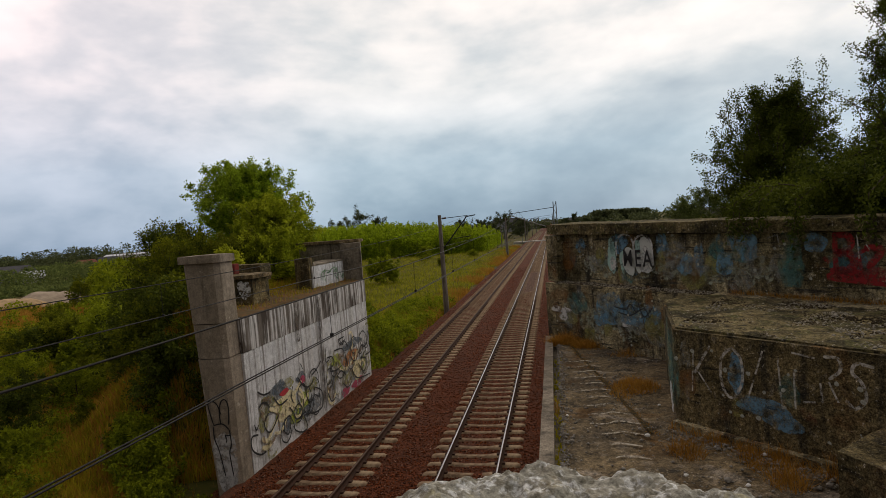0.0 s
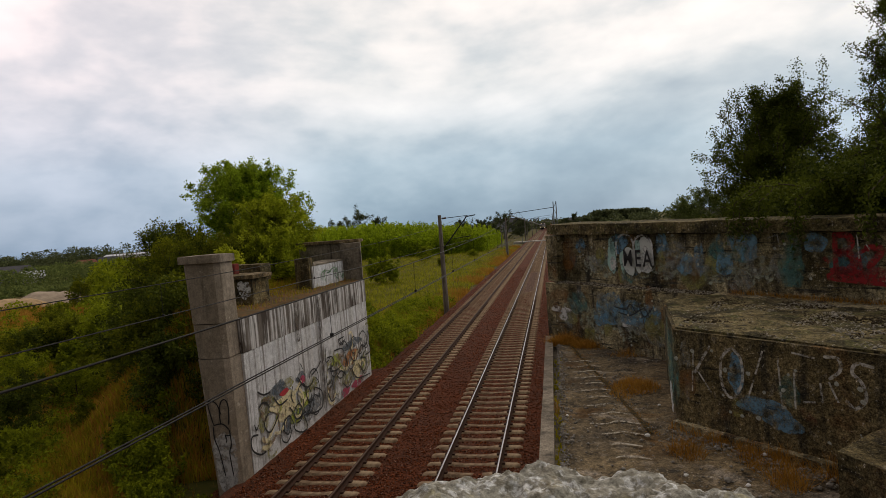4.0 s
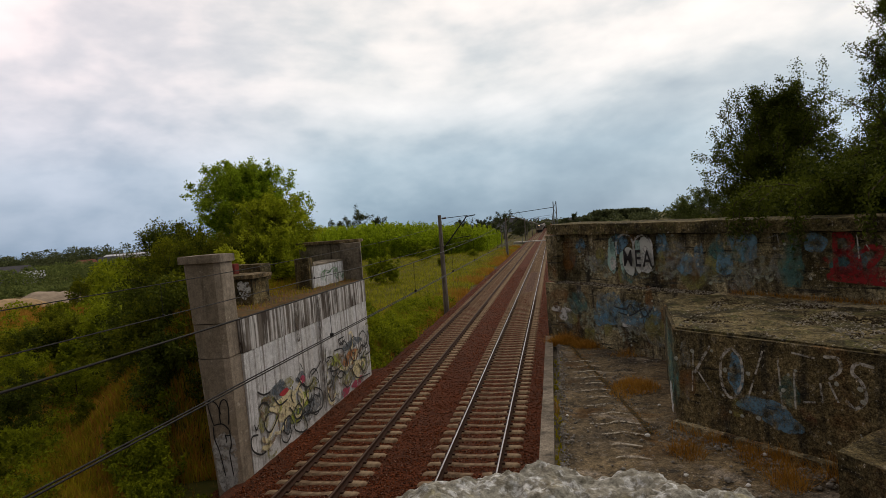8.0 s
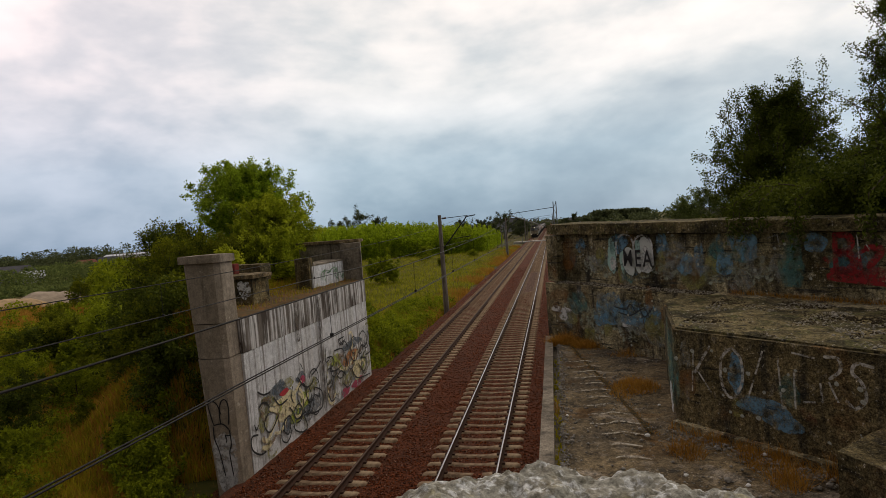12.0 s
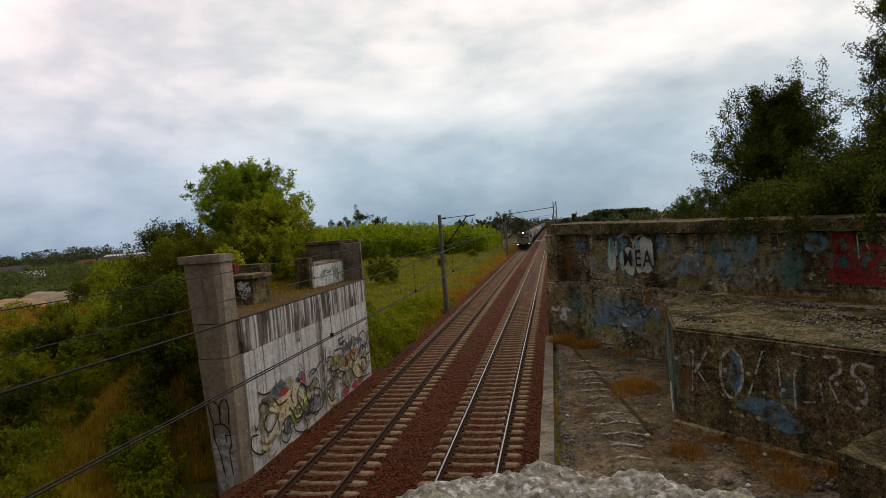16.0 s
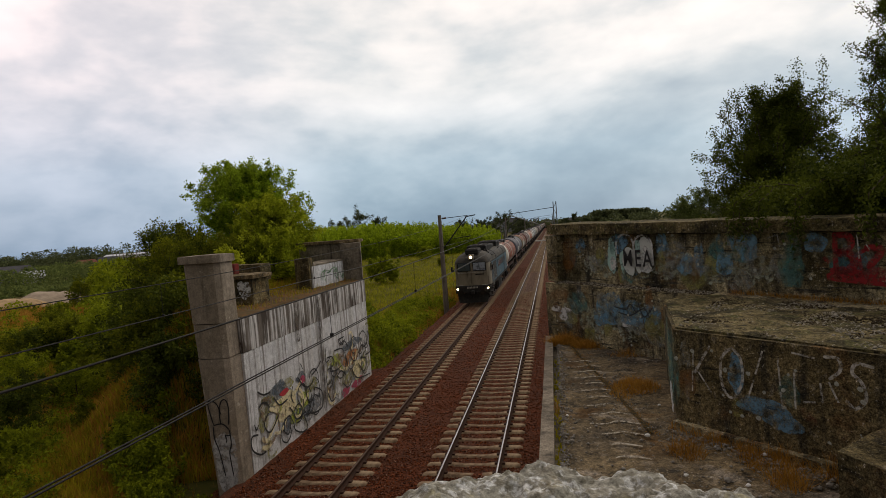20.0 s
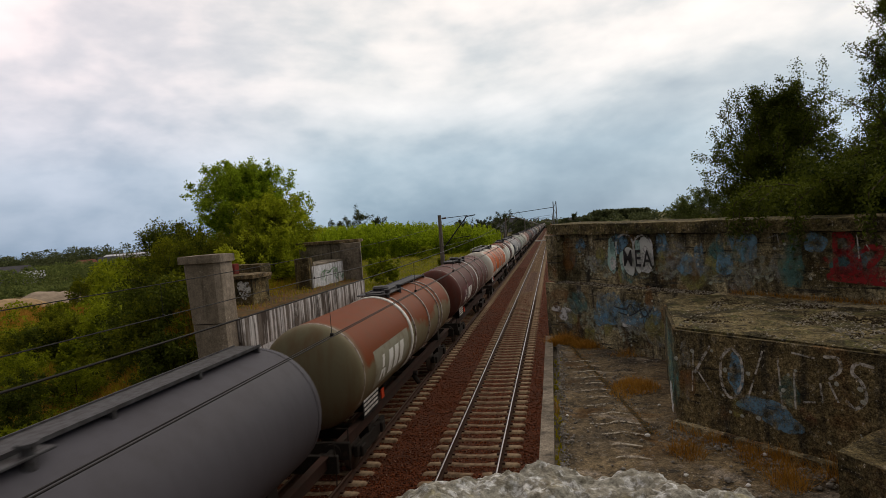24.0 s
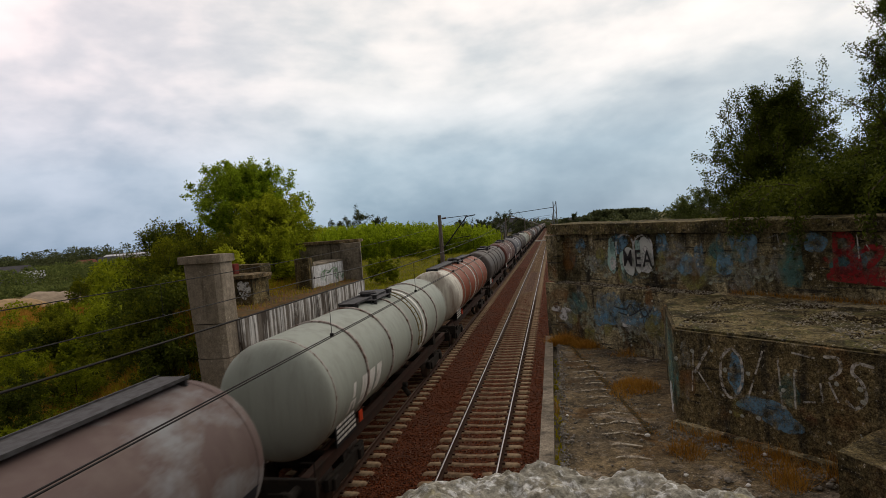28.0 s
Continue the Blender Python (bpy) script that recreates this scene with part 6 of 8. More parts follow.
def make_train():
    """All vehicles with the distance of their middle behind the locomotive's nose."""
    M_GATXS = mat("dark_blue_grey_paint", (0.035, 0.040, 0.050), 0.6)
    M_PINK = mat("faded_red_panel", (0.165, 0.055, 0.062), 0.65, layers=[((0.10, 0.05, 0.05), 2, 0.4, 0.7, 4)])
    M_OLIVE = mat("pale_olive_panel", (0.30, 0.29, 0.225), 0.65, layers=[((0.2, 0.15, 0.1), 2, 0.45, 0.7, 4)])
    kinds = {
        "rust_white": (13.4, tank_wagon("rust-brown tank wagon with off-white ends and pale hoops", 13.4, T_WHITEEND, (-4.6, -2.4, 1.2, 3.8), 0.0, M_RAILING, walk_full=True)),
        "grey": (13.4, tank_wagon("smooth mauve-grey tank wagon with one white band", 13.4, T_GREY, (), 0.1, sign=(-4.4, 86, 0.72), walk_full=(0.3, 6.5))),
        "rust": (12.8, tank_wagon("rust-streaked brown tank wagon with olive ends and white band", 12.8, T_RUST, (-0.7, 1.6, 3.6, 4.2), -1.2, M_HOOP, sign=(-5.0, 84, 0.72), walk_full=(-0.8, 6.2), panel=(-5.4, -1.7, 74, 118, M_OLIVE))),
        "brown": (13.1, tank_wagon("dark red-brown tank wagon with hoops and white emblem", 13.1, T_BROWN, (-4.2, -1.6, 1.2, 3.4, 5.4), 0.3, M_HOOP, sign=(-5.2, 86, 0.76), panel=(-5.7, -2.4, 78, 118, M_PINK))),
        "orange": (13.3, tank_wagon("off-white tank wagon with large orange side panels and pale handrails", 13.3, T_ORANGE, (-4.1, -0.85, 0.7, 2.75), None, M_RAILING, walk_full=(-6.5, 1.1), rail_white=True)),
        "white_rust": (11.0, tank_wagon("rust-patched white tank wagon with a brown middle", 11.0, T_WHITERUST, (-3.8,), 1.05, band=(-2.0, 1.7, T_WR_BAND), sign=(-5.0, 82, 0.5))),
        "gatx": (14.6, tank_wagon("light grey tank wagon with dark lower stripe and white band", 14.6, T_GATX, (), 1.6, stripe=M_GATXS, sign=(-4.5, 80, 0.75), walk_full=True)),
        "green": (13.8, tank_wagon("green-grey tank wagon with hoops and white emblem", 13.8, T_GREEN, (-4.6, -2.2, 0.2, 2.6, 4.6), 2.1, M_HOOP, sign=(-6.0, 89, 0.74), ladder_on=True)),
        "dark": (13.6, tank_wagon("dark grey-brown tank wagon coated in grime", 13.6, T_DARK, (-4.0, -1.8, 1.6, 3.8), None)),
    }
    order = [("rust_white", 20.0), ("grey", 36.8), ("rust", 53.1), ("brown", 69.4), ("orange", 86.8), ("white_rust", 103.1), ("gatx", 116.3), ("green", 134.3), ("rust_white", 151.8), ("dark", 168.6)]
    more = ["brown", "grey", "dark", "green", "rust", "dark", "gatx", "brown", "dark", "grey", "green", "dark", "rust", "brown", "grey", "dark", "gatx", "green", "dark", "brown", "grey", "dark", "rust", "green"]
    at = 168.6 + 13.6 + 3.1
    for k in more:
        order.append((k, at))
        at += kinds[k][0] + 3.1
    used = set()
    train = [(locomotive(), 8.78)]
    for k, ring_at in order:
        L, ob = kinds[k]
        if k in used:
            ob = copy_thing(ob, Matrix.Identity(4))
        used.add(k)
        train.append((ob, ring_at + L / 2))
    return train


def train_rows(offset):
    rows = []
    for i in range(15):
        t = 2.0 * i
        y = FRONT20 + SPEED * (20 - t) + offset
        rows.append((t, Matrix.Translation((LX, y, 0))))
    return rows


def motions():
    for ob, offset in TRAIN:
        walk(ob, train_rows(offset))




# ---- graffiti: flat paint on the walls ----
class Wall:
    """A flat face: an origin, the way along it and its outward side."""

    def __init__(self, origin, along, out, proud=0.014):
        self.o, self.u = Vector(origin), Vector(along).normalized()
        self.n = Vector(out).normalized() * proud

    def at(self, s, z, lift=0.0):
        return self.o + self.u * s + Vector((0, 0, z)) + self.n * (1 + lift)


def ease(pts, n=5):
    """A smooth line through the points."""
    p = [Vector((*q, 0)) for q in pts]
    if len(p) < 3:
        return p
    out = []
    for i in range(len(p) - 1):
        a, b, c, d = p[max(i - 1, 0)], p[i], p[i + 1], p[min(i + 2, len(p) - 1)]
        for k in range(n):
            t = k / n
            out.append(0.5 * ((2 * b) + (c - a) * t + (2 * a - 5 * b + 4 * c - d) * t * t + (3 * b - a - 3 * c + d) * t ** 3))
    return out + [p[-1]]


def stroke(wall, pts, width, lift=0.0, n=5):
    """A painted line of some width on a wall, as vertices and faces."""
    q = ease(pts, n)
    v, f = [], []
    for i, p in enumerate(q):
        d = (q[min(i + 1, len(q) - 1)] - q[max(i - 1, 0)]).normalized()
        s = Vector((-d.y, d.x, 0)) * width * 0.5 * (1.0 if 0 < i < len(q) - 1 else 0.6)
        for e in (p + s, p - s):
            v.append(tuple(wall.at(e.x, e.y, lift)))
    f = [(2 * i, 2 * i + 1, 2 * i + 3, 2 * i + 2) for i in range(len(q) - 1)]
    return v, f


def blob(wall, cx, cz, rx, rz, seed, lift=0.0, n=20):
    """A patch of sprayed colour with an uneven edge."""
    v = [tuple(wall.at(cx, cz, lift))]
    for i in range(n):
        a = 6.2832 * i / n
        k = 1 + 0.35 * noise.noise(Vector((math.cos(a) * 1.5, math.sin(a) * 1.5, seed * 2.3)))
        v.append(tuple(wall.at(cx + rx * k * math.cos(a), cz + rz * k * math.sin(a), lift)))
    f = [(0, 1 + i, 1 + (i + 1) % n, 1 + (i + 1) % n) for i in range(n)]
    return v, [(a, b, c) for a, b, c, _ in f]


def put(name, vf, m, parent, label=""):
    v, f = vf
    me = bpy.data.meshes.new(name)
    me.from_pydata([tuple(p) for p in v], [], f)
    me.materials.append(m)
    me.update()
    return part(name, me, None, parent, label)


P_BLACK = paint("black_spray", (0.015, 0.014, 0.015), 0.22, 0.40)
P_OLIVE = paint("olive_spray", (0.30, 0.28, 0.08), 0.38, 0.70, 6)
P_GREY = paint("grey_spray", (0.22, 0.235, 0.25), 0.40, 0.60, 4)
P_CREAM = paint("cream_spray", (0.74, 0.64, 0.40), 0.30, 0.50)
P_PINK = paint("magenta_spray", (0.42, 0.05, 0.10), 0.36, 0.52, 5)
P_ORANGE = paint("orange_spray", (0.48, 0.20, 0.07), 0.36, 0.52, 5)
P_BROWN = paint("brown_spray", (0.24, 0.16, 0.10), 0.42, 0.66, 4)
P_GREEN = paint("lime_spray", (0.36, 0.42, 0.06), 0.34, 0.60, 5)
P_STEEL = paint("steel_blue_spray", (0.10, 0.125, 0.15), 0.34, 0.60, 5)
P_RED2 = paint("bright_red_spray", (0.48, 0.03, 0.04), 0.28, 0.45, 5)
P_TEAL = paint("teal_spray", (0.060, 0.20, 0.18), 0.40, 0.74, 8)
P_MINT = paint("mint_spray", (0.36, 0.55, 0.50), 0.40, 0.55, 8)
P_WHITE = paint("white_spray", (0.62, 0.62, 0.61), 0.40, 0.54, 9)
P_CHALK = paint("chalky_white_spray", (0.60, 0.57, 0.52), 0.38, 0.60, 18)
P_BLUE = paint("blue_spray", (0.15, 0.31, 0.43), 0.40, 0.66, 8)
P_LILAC = paint("grey_lilac_spray", (0.30, 0.31, 0.28), 0.44, 0.72, 10)
P_RED = paint("red_spray", (0.27, 0.008, 0.010), 0.34, 0.56, 9)
P_REDFADE = paint("faded_red_spray", (0.20, 0.030, 0.018), 0.40, 0.85, 9)
P_SMOKE = paint("smoky_black_spray", (0.015, 0.014, 0.012), 0.40, 0.80, 9)
P_OCHRE = paint("ochre_stain", (0.23, 0.095, 0.018), 0.36, 0.80, 4)
P_FRESH = paint("fresh_white_spray", (0.60, 0.63, 0.60), 0.28, 0.44, 12)


def graffiti_left():
    a = left_abutment
    face = Wall((-8.6, 0, 0), (0, 1, 0), (1, 0, 0), 0.02)
    face.u = (Vector((-8.56, 24.25, 0)) - Vector((-8.6, 14.0, 0))) / 10.25
    face.o = Vector((-8.6, 14.0, 0)) - face.u * 14.0
    put("colour_patch", blob(face, 15.54, 1.6, 0.9, 0.37, 900, 0.0), P_GREY, a)
    put("colour_patch", blob(face, 14.99, 1.6, 0.45, 0.26, 901, 0.03), P_OLIVE, a)
    put("colour_patch", blob(face, 16.12, 1.22, 0.76, 0.39, 902, 0.06), P_CREAM, a)
    put("colour_patch", blob(face, 16.73, 0.69, 0.51, 0.26, 903, 0.09), P_GREEN, a)
    put("colour_patch", blob(face, 17.94, 1.33, 0.53, 0.26, 904, 0.12), P_OLIVE, a)
    put("colour_patch", blob(face, 16.38, 1.85, 0.36, 0.18, 905, 0.15), P_OLIVE, a)
    put("colour_patch", blob(face, 14.69, 1.22, 0.32, 0.3, 906, 0.18), P_OLIVE, a)
    put("colour_patch", blob(face, 15.72, 1.89, 0.45, 0.2, 907, 0.21), P_STEEL, a)
    put("colour_patch", blob(face, 16.01, 0.62, 0.33, 0.21, 908, 0.24), P_STEEL, a)
    put("colour_patch", blob(face, 17.41, 0.7, 0.71, 0.27, 909, 0.27), P_STEEL, a)
    put("colour_patch", blob(face, 17.25, 1.8, 0.34, 0.17, 910, 0.3), P_STEEL, a)
    put("colour_patch", blob(face, 18.05, 0.66, 0.57, 0.35, 911, 0.33), P_GREY, a)
    put("colour_patch", blob(face, 16.03, 1.66, 0.31, 0.1, 912, 0.36), P_RED2, a)
    put("colour_patch", blob(face, 17.34, 1.68, 0.2, 0.14, 913, 0.39), P_PINK, a)
    put("colour_patch", blob(face, 14.74, 0.41, 0.33, 0.13, 914, 0.42), P_BROWN, a)
    put("colour_patch", blob(face, 17.32, 1.03, 0.35, 0.28, 915, 0.45), P_GREEN, a)
    put("colour_patch", blob(face, 23.26, 0.75, 0.95, 0.43, 916, 0.48), P_OLIVE, a)
    put("colour_patch", blob(face, 20.25, 1.63, 0.49, 0.22, 917, 0.51), P_GREEN, a)
    put("colour_patch", blob(face, 21.27, 0.68, 0.68, 0.31, 918, 0.54), P_OLIVE, a)
    put("colour_patch", blob(face, 20.98, 0.18, 0.48, 0.2, 919, 0.57), P_PINK, a)
    put("colour_patch", blob(face, 22.39, 0.18, 0.69, 0.16, 920, 0.6), P_PINK, a)
    put("colour_patch", blob(face, 19.6, 0.69, 0.58, 0.32, 921, 0.63), P_BROWN, a)
    put("colour_patch", blob(face, 21.9, 1.35, 0.85, 0.34, 922, 0.66), P_ORANGE, a)
    put("colour_patch", blob(face, 22.02, 1.87, 1.11, 0.2, 923, 0.69), P_STEEL, a)
    put("colour_patch", blob(face, 19.84, 0.89, 0.44, 0.24, 924, 0.72), P_GREY, a)
    put("colour_patch", blob(face, 20.78, 1.38, 0.86, 0.4, 925, 0.75), P_BROWN, a)
    put("colour_patch", blob(face, 22.37, 0.8, 0.5, 0.35, 926, 0.78), P_CREAM, a)
    put("colour_stroke", stroke(face, [(14.49, 0.77), (14.81, 0.61), (15.16, 0.87), (15.58, 1.15), (15.02, 1.47)], 0.13, 1.0), P_CREAM, a)
    put("colour_stroke", stroke(face, [(16.11, 1.16), (16.58, 1.4), (17.22, 1.68)], 0.13, 1.0), P_CREAM, a)
    put("colour_stroke", stroke(face, [(15.27, 1.5), (16.03, 1.44), (16.38, 1.14)], 0.13, 1.0), P_CREAM, a)
    put("colour_stroke", stroke(face, [(14.45, 0.52), (14.78, 0.42), (15.03, 0.5)], 0.13, 1.0), P_CREAM, a)
    put("colour_stroke", stroke(face, [(20.34, 1.33), (21.14, 1.05), (21.86, 1.19), (22.18, 1.54)], 0.13, 1.0), P_CREAM, a)
    put("colour_stroke", stroke(face, [(16.52, 1.09), (17.07, 0.91), (17.66, 1.13)], 0.13, 1.0), P_CREAM, a)
    put("colour_stroke", stroke(face, [(19.63, 1.75), (19.91, 1.22), (19.61, 0.76), (19.22, 0.73)], 0.12, 1.05), P_BROWN, a)
    put("colour_stroke", stroke(face, [(22.65, 1.43), (23.43, 1.43), (24.01, 1.57)], 0.12, 1.05), P_BROWN, a)
    put("colour_stroke", stroke(face, [(20.67, 0.93), (21.01, 0.51), (21.71, 0.56)], 0.12, 1.05), P_BROWN, a)
    put("colour_stroke", stroke(face, [(20.06, 1.88), (20.73, 1.64), (21.3, 1.74)], 0.12, 1.05), P_BROWN, a)
    put("colour_stroke", stroke(face, [(21.95, 0.58), (22.6, 0.22), (23.64, 0.11)], 0.12, 1.05), P_BROWN, a)
    put("colour_stroke", stroke(face, [(15.66, 1.56), (15.74, 1.29), (15.37, 1.04)], 0.1, 1.1), P_GREEN, a)
    put("colour_stroke", stroke(face, [(16.83, 1.19), (16.83, 0.86), (16.61, 0.47)], 0.1, 1.1), P_GREEN, a)
    put("colour_stroke", stroke(face, [(19.79, 1.56), (20.39, 1.56), (20.82, 1.13)], 0.1, 1.1), P_GREEN, a)
    put("colour_stroke", stroke(face, [(22.95, 0.57), (23.4, 0.8), (23.22, 1.12)], 0.1, 1.1), P_GREEN, a)
    put("outline_stroke", stroke(face, [(14.3, 0.96), (13.99, 1.02), (13.9, 0.83), (14.02, 0.58), (14.36, 0.37), (14.65, 0.35)], 0.055, 1.25), P_BLACK, a)
    put("outline_stroke", stroke(face, [(14.48, 1.68), (14.67, 1.76), (14.94, 1.64), (15.03, 1.49)], 0.055, 1.27), P_BLACK, a)
    put("outline_stroke", stroke(face, [(14.45, 2.15), (14.76, 1.97), (15.17, 1.93)], 0.055, 1.29), P_BLACK, a)
    put("outline_stroke", stroke(face, [(14.95, 1.37), (14.68, 1.17), (14.75, 0.93), (15.02, 0.8), (15.58, 1.15)], 0.055, 1.31), P_BLACK, a)
    put("outline_stroke", stroke(face, [(15.85, 0.81), (16.19, 0.85), (16.41, 0.54), (16.5, 0.28), (16.97, 0.04), (17.36, 0.06), (17.21, 0.46)], 0.055, 1.33), P_BLACK, a)
    put("outline_stroke", stroke(face, [(15.85, 0.81), (15.79, 0.51), (16.02, 0.33), (16.19, 0.49)], 0.055, 1.35), P_BLACK, a)
    put("outline_stroke", stroke(face, [(16.24, 1.12), (16.47, 0.85), (16.7, 0.57), (17.32, 0.62)], 0.055, 1.37), P_BLACK, a)
    put("outline_stroke", stroke(face, [(16.56, 1.7), (16.43, 1.38), (16.53, 1.15)], 0.055, 1.39), P_BLACK, a)
    put("outline_stroke", stroke(face, [(17.47, 1.4), (17.54, 0.96), (17.83, 0.8), (18.12, 0.99), (18.1, 1.28)], 0.055, 1.41), P_BLACK, a)
    put("outline_stroke", stroke(face, [(18.16, 1.19), (18.71, 0.88), (18.69, 0.38), (18.24, 0.31), (17.68, 0.43), (17.64, 0.65)], 0.055, 1.43), P_BLACK, a)
    put("outline_stroke", stroke(face, [(17.19, 2.29), (17.37, 2.04)], 0.055, 1.45), P_BLACK, a)
    put("outline_stroke", stroke(face, [(18.01, 1.66), (18.45, 1.76), (18.84, 1.95)], 0.055, 1.47), P_BLACK, a)
    put("outline_stroke", stroke(face, [(16.96, 1.88), (17.33, 1.47), (17.78, 1.34), (18.14, 1.48)], 0.055, 1.49), P_BLACK, a)
    put("outline_stroke", stroke(face, [(14.14, 1.31), (14.22, 1.13), (14.35, 1.23)], 0.055, 1.51), P_BLACK, a)
    put("outline_stroke", stroke(face, [(15.31, 1.73), (15.63, 1.39), (16.16, 1.4)], 0.055, 1.53), P_BLACK, a)
    put("outline_stroke", stroke(face, [(19.39, 1.92), (19.85, 1.85), (19.99, 1.58), (19.56, 1.39), (20.22, 1.25), (20.76, 1.31)], 0.055, 1.55), P_BLACK, a)
    put("outline_stroke", stroke(face, [(20.09, 2.02), (20.9, 1.92), (21.24, 1.51), (21.38, 1.15)], 0.055, 1.57), P_BLACK, a)
    put("outline_stroke", stroke(face, [(22.53, 0.94), (23.17, 0.42), (23.6, 0.84), (22.87, 1.11)], 0.055, 1.59), P_BLACK, a)
    put("outline_stroke", stroke(face, [(23.47, 1.06), (24.17, 1.08), (24.04, 1.47)], 0.055, 1.61), P_BLACK, a)
    put("outline_stroke", stroke(face, [(20.73, 2.12), (21.18, 2.18), (21.55, 1.85)], 0.055, 1.63), P_BLACK, a)
    put("outline_stroke", stroke(face, [(19.21, 0.66), (19.5, 0.26), (19.9, 0.29)], 0.055, 1.65), P_BLACK, a)
    put("outline_stroke", stroke(face, [(20.7, 0.6), (21.18, 0.29), (21.67, 0.4)], 0.055, 1.67), P_BLACK, a)
    put("outline_stroke", stroke(face, [(21.94, 2.03), (22.33, 1.67)], 0.055, 1.69), P_BLACK, a)
    put("outline_stroke", stroke(face, [(19.17, 1.34), (19.23, 0.95), (19.68, 1.05)], 0.055, 1.71), P_BLACK, a)
    put("outline_stroke", stroke(face, [(20.16, 0.99), (20.61, 1.11), (21.08, 0.82)], 0.055, 1.73), P_BLACK, a)
    put("outline_stroke", stroke(face, [(21.78, 0.87), (22.16, 0.43), (22.87, 0.24), (23.92, 0.12)], 0.055, 1.75), P_BLACK, a)
    g = rng(431)
    for k in range(62):
        s0, s1, z1 = (19.25, 24.2, 2.25) if k % 3 else (14.6, 18.5, 1.7)
        x, z = g.uniform(s0, s1), g.uniform(0.2, z1)
        turn, way, pts = g.choice([-1, 1]) * g.uniform(0.6, 1.2), g.uniform(0, 6.28), [(x, z)]
        for j in range(4):
            x, z = min(max(x + 0.34 * math.cos(way), s0), s1), min(max(z + 0.34 * math.sin(way), 0.05), z1 + 0.1)
            pts.append((x, z))
            way += turn
        m = (P_BROWN, P_BLACK, P_OLIVE, P_CREAM, P_BLACK, P_GREY, P_BROWN, P_BLACK)[k % 8]
        put("outline_stroke" if m is P_BLACK else "colour_stroke", stroke(face, pts, 0.05 if m is P_BLACK else 0.10, (1.8 if m is P_BLACK else 1.12) + 0.002 * k), m, a)
    # seepage runs down the casting joint between the pieces
    seep = paint("seepage_stain", (0.085, 0.062, 0.045), 0.36, 0.62, 3)
    put("seepage_stain", stroke(face, [(19.05, 4.25), (19.0, 3.0), (18.95, 1.6), (18.9, 0.1)], 0.30, 2.2), seep, a)
    put("seepage_stain", stroke(face, [(17.2, 4.25), (17.2, 3.6), (17.25, 3.0)], 0.22, 2.2), seep, a)
    put("casting_joint", stroke(face, [(18.98, 4.28), (18.95, 2.0), (18.95, 0.0)], 0.03, 2.4), P_BLACK, a)
    pil = Wall((0, 13.35, 0), (1, 0, 0), (0, -1, 0), 0.016)
    up = lambda pts: [(max(-9.42, x) - 0.02, z) for x, z in pts]
    for pts in ([(-9.24, 1.59), (-9.36, 2.15), (-9.26, 2.25), (-9.10, 2.17), (-9.0, 1.89)],
                [(-9.03, 1.61), (-9.04, 1.99), (-8.95, 2.25), (-8.82, 2.27), (-8.76, 2.04), (-8.80, 1.61)],
                [(-9.24, 1.59), (-8.98, 1.63), (-8.80, 1.48)],
                [(-8.80, 1.48), (-8.78, 1.35), (-8.85, 1.31), (-8.93, 1.33), (-8.89, 1.21), (-8.92, 1.12)],
                [(-9.26, 1.56), (-9.25, 1.23), (-9.14, 0.87), (-9.02, 0.2)],
                [(-8.78, 1.35), (-8.77, 1.07), (-8.84, 0.82), (-8.78, 0.2)]):
        put("hand_outline", stroke(pil, up(pts), 0.035), P_BLACK, a)
    put("whitewash_patch", blob(pil, -8.98, 0.62, 0.34, 0.95, 3, -0.12), paint("thin_whitewash", (0.52, 0.51, 0.50), 0.34, 0.56, 5), a)
    blk = Wall((-9.55, 21.05, 0), (0, 1, 0), (1, 0, 0), 0.03)
    low = Wall((-9.75, 16.75, 0), (-2.05, 0.15, 0), (-0.07, -1, 0), 0.035)
    for k, (cx, cz, rx, rz, m) in enumerate(((0.25, 4.85, 0.22, 0.3, P_WHITE), (0.8, 4.8, 0.3, 0.25, P_SMOKE), (0.4, 5.0, 0.15, 0.15, P_WHITE), (1.4, 4.85, 0.3, 0.25, P_LILAC))):
        put("colour_patch", blob(low, cx, cz, rx, rz, 620 + k, 0.05 * k), m, a)
    g = rng(9)
    for k in range(5):
        p = [(0.4 + 0.55 * k + 0.45 * g.random() + d, 4.45 + 0.6 * g.random()) for d in (0, 0.15, 0.4, 0.3, 0.6)]
        put("faint_scrawl", stroke(blk, p, 0.06), paint("faint_green_spray", (0.20, 0.33, 0.20), 0.36, 0.55, 9), a)


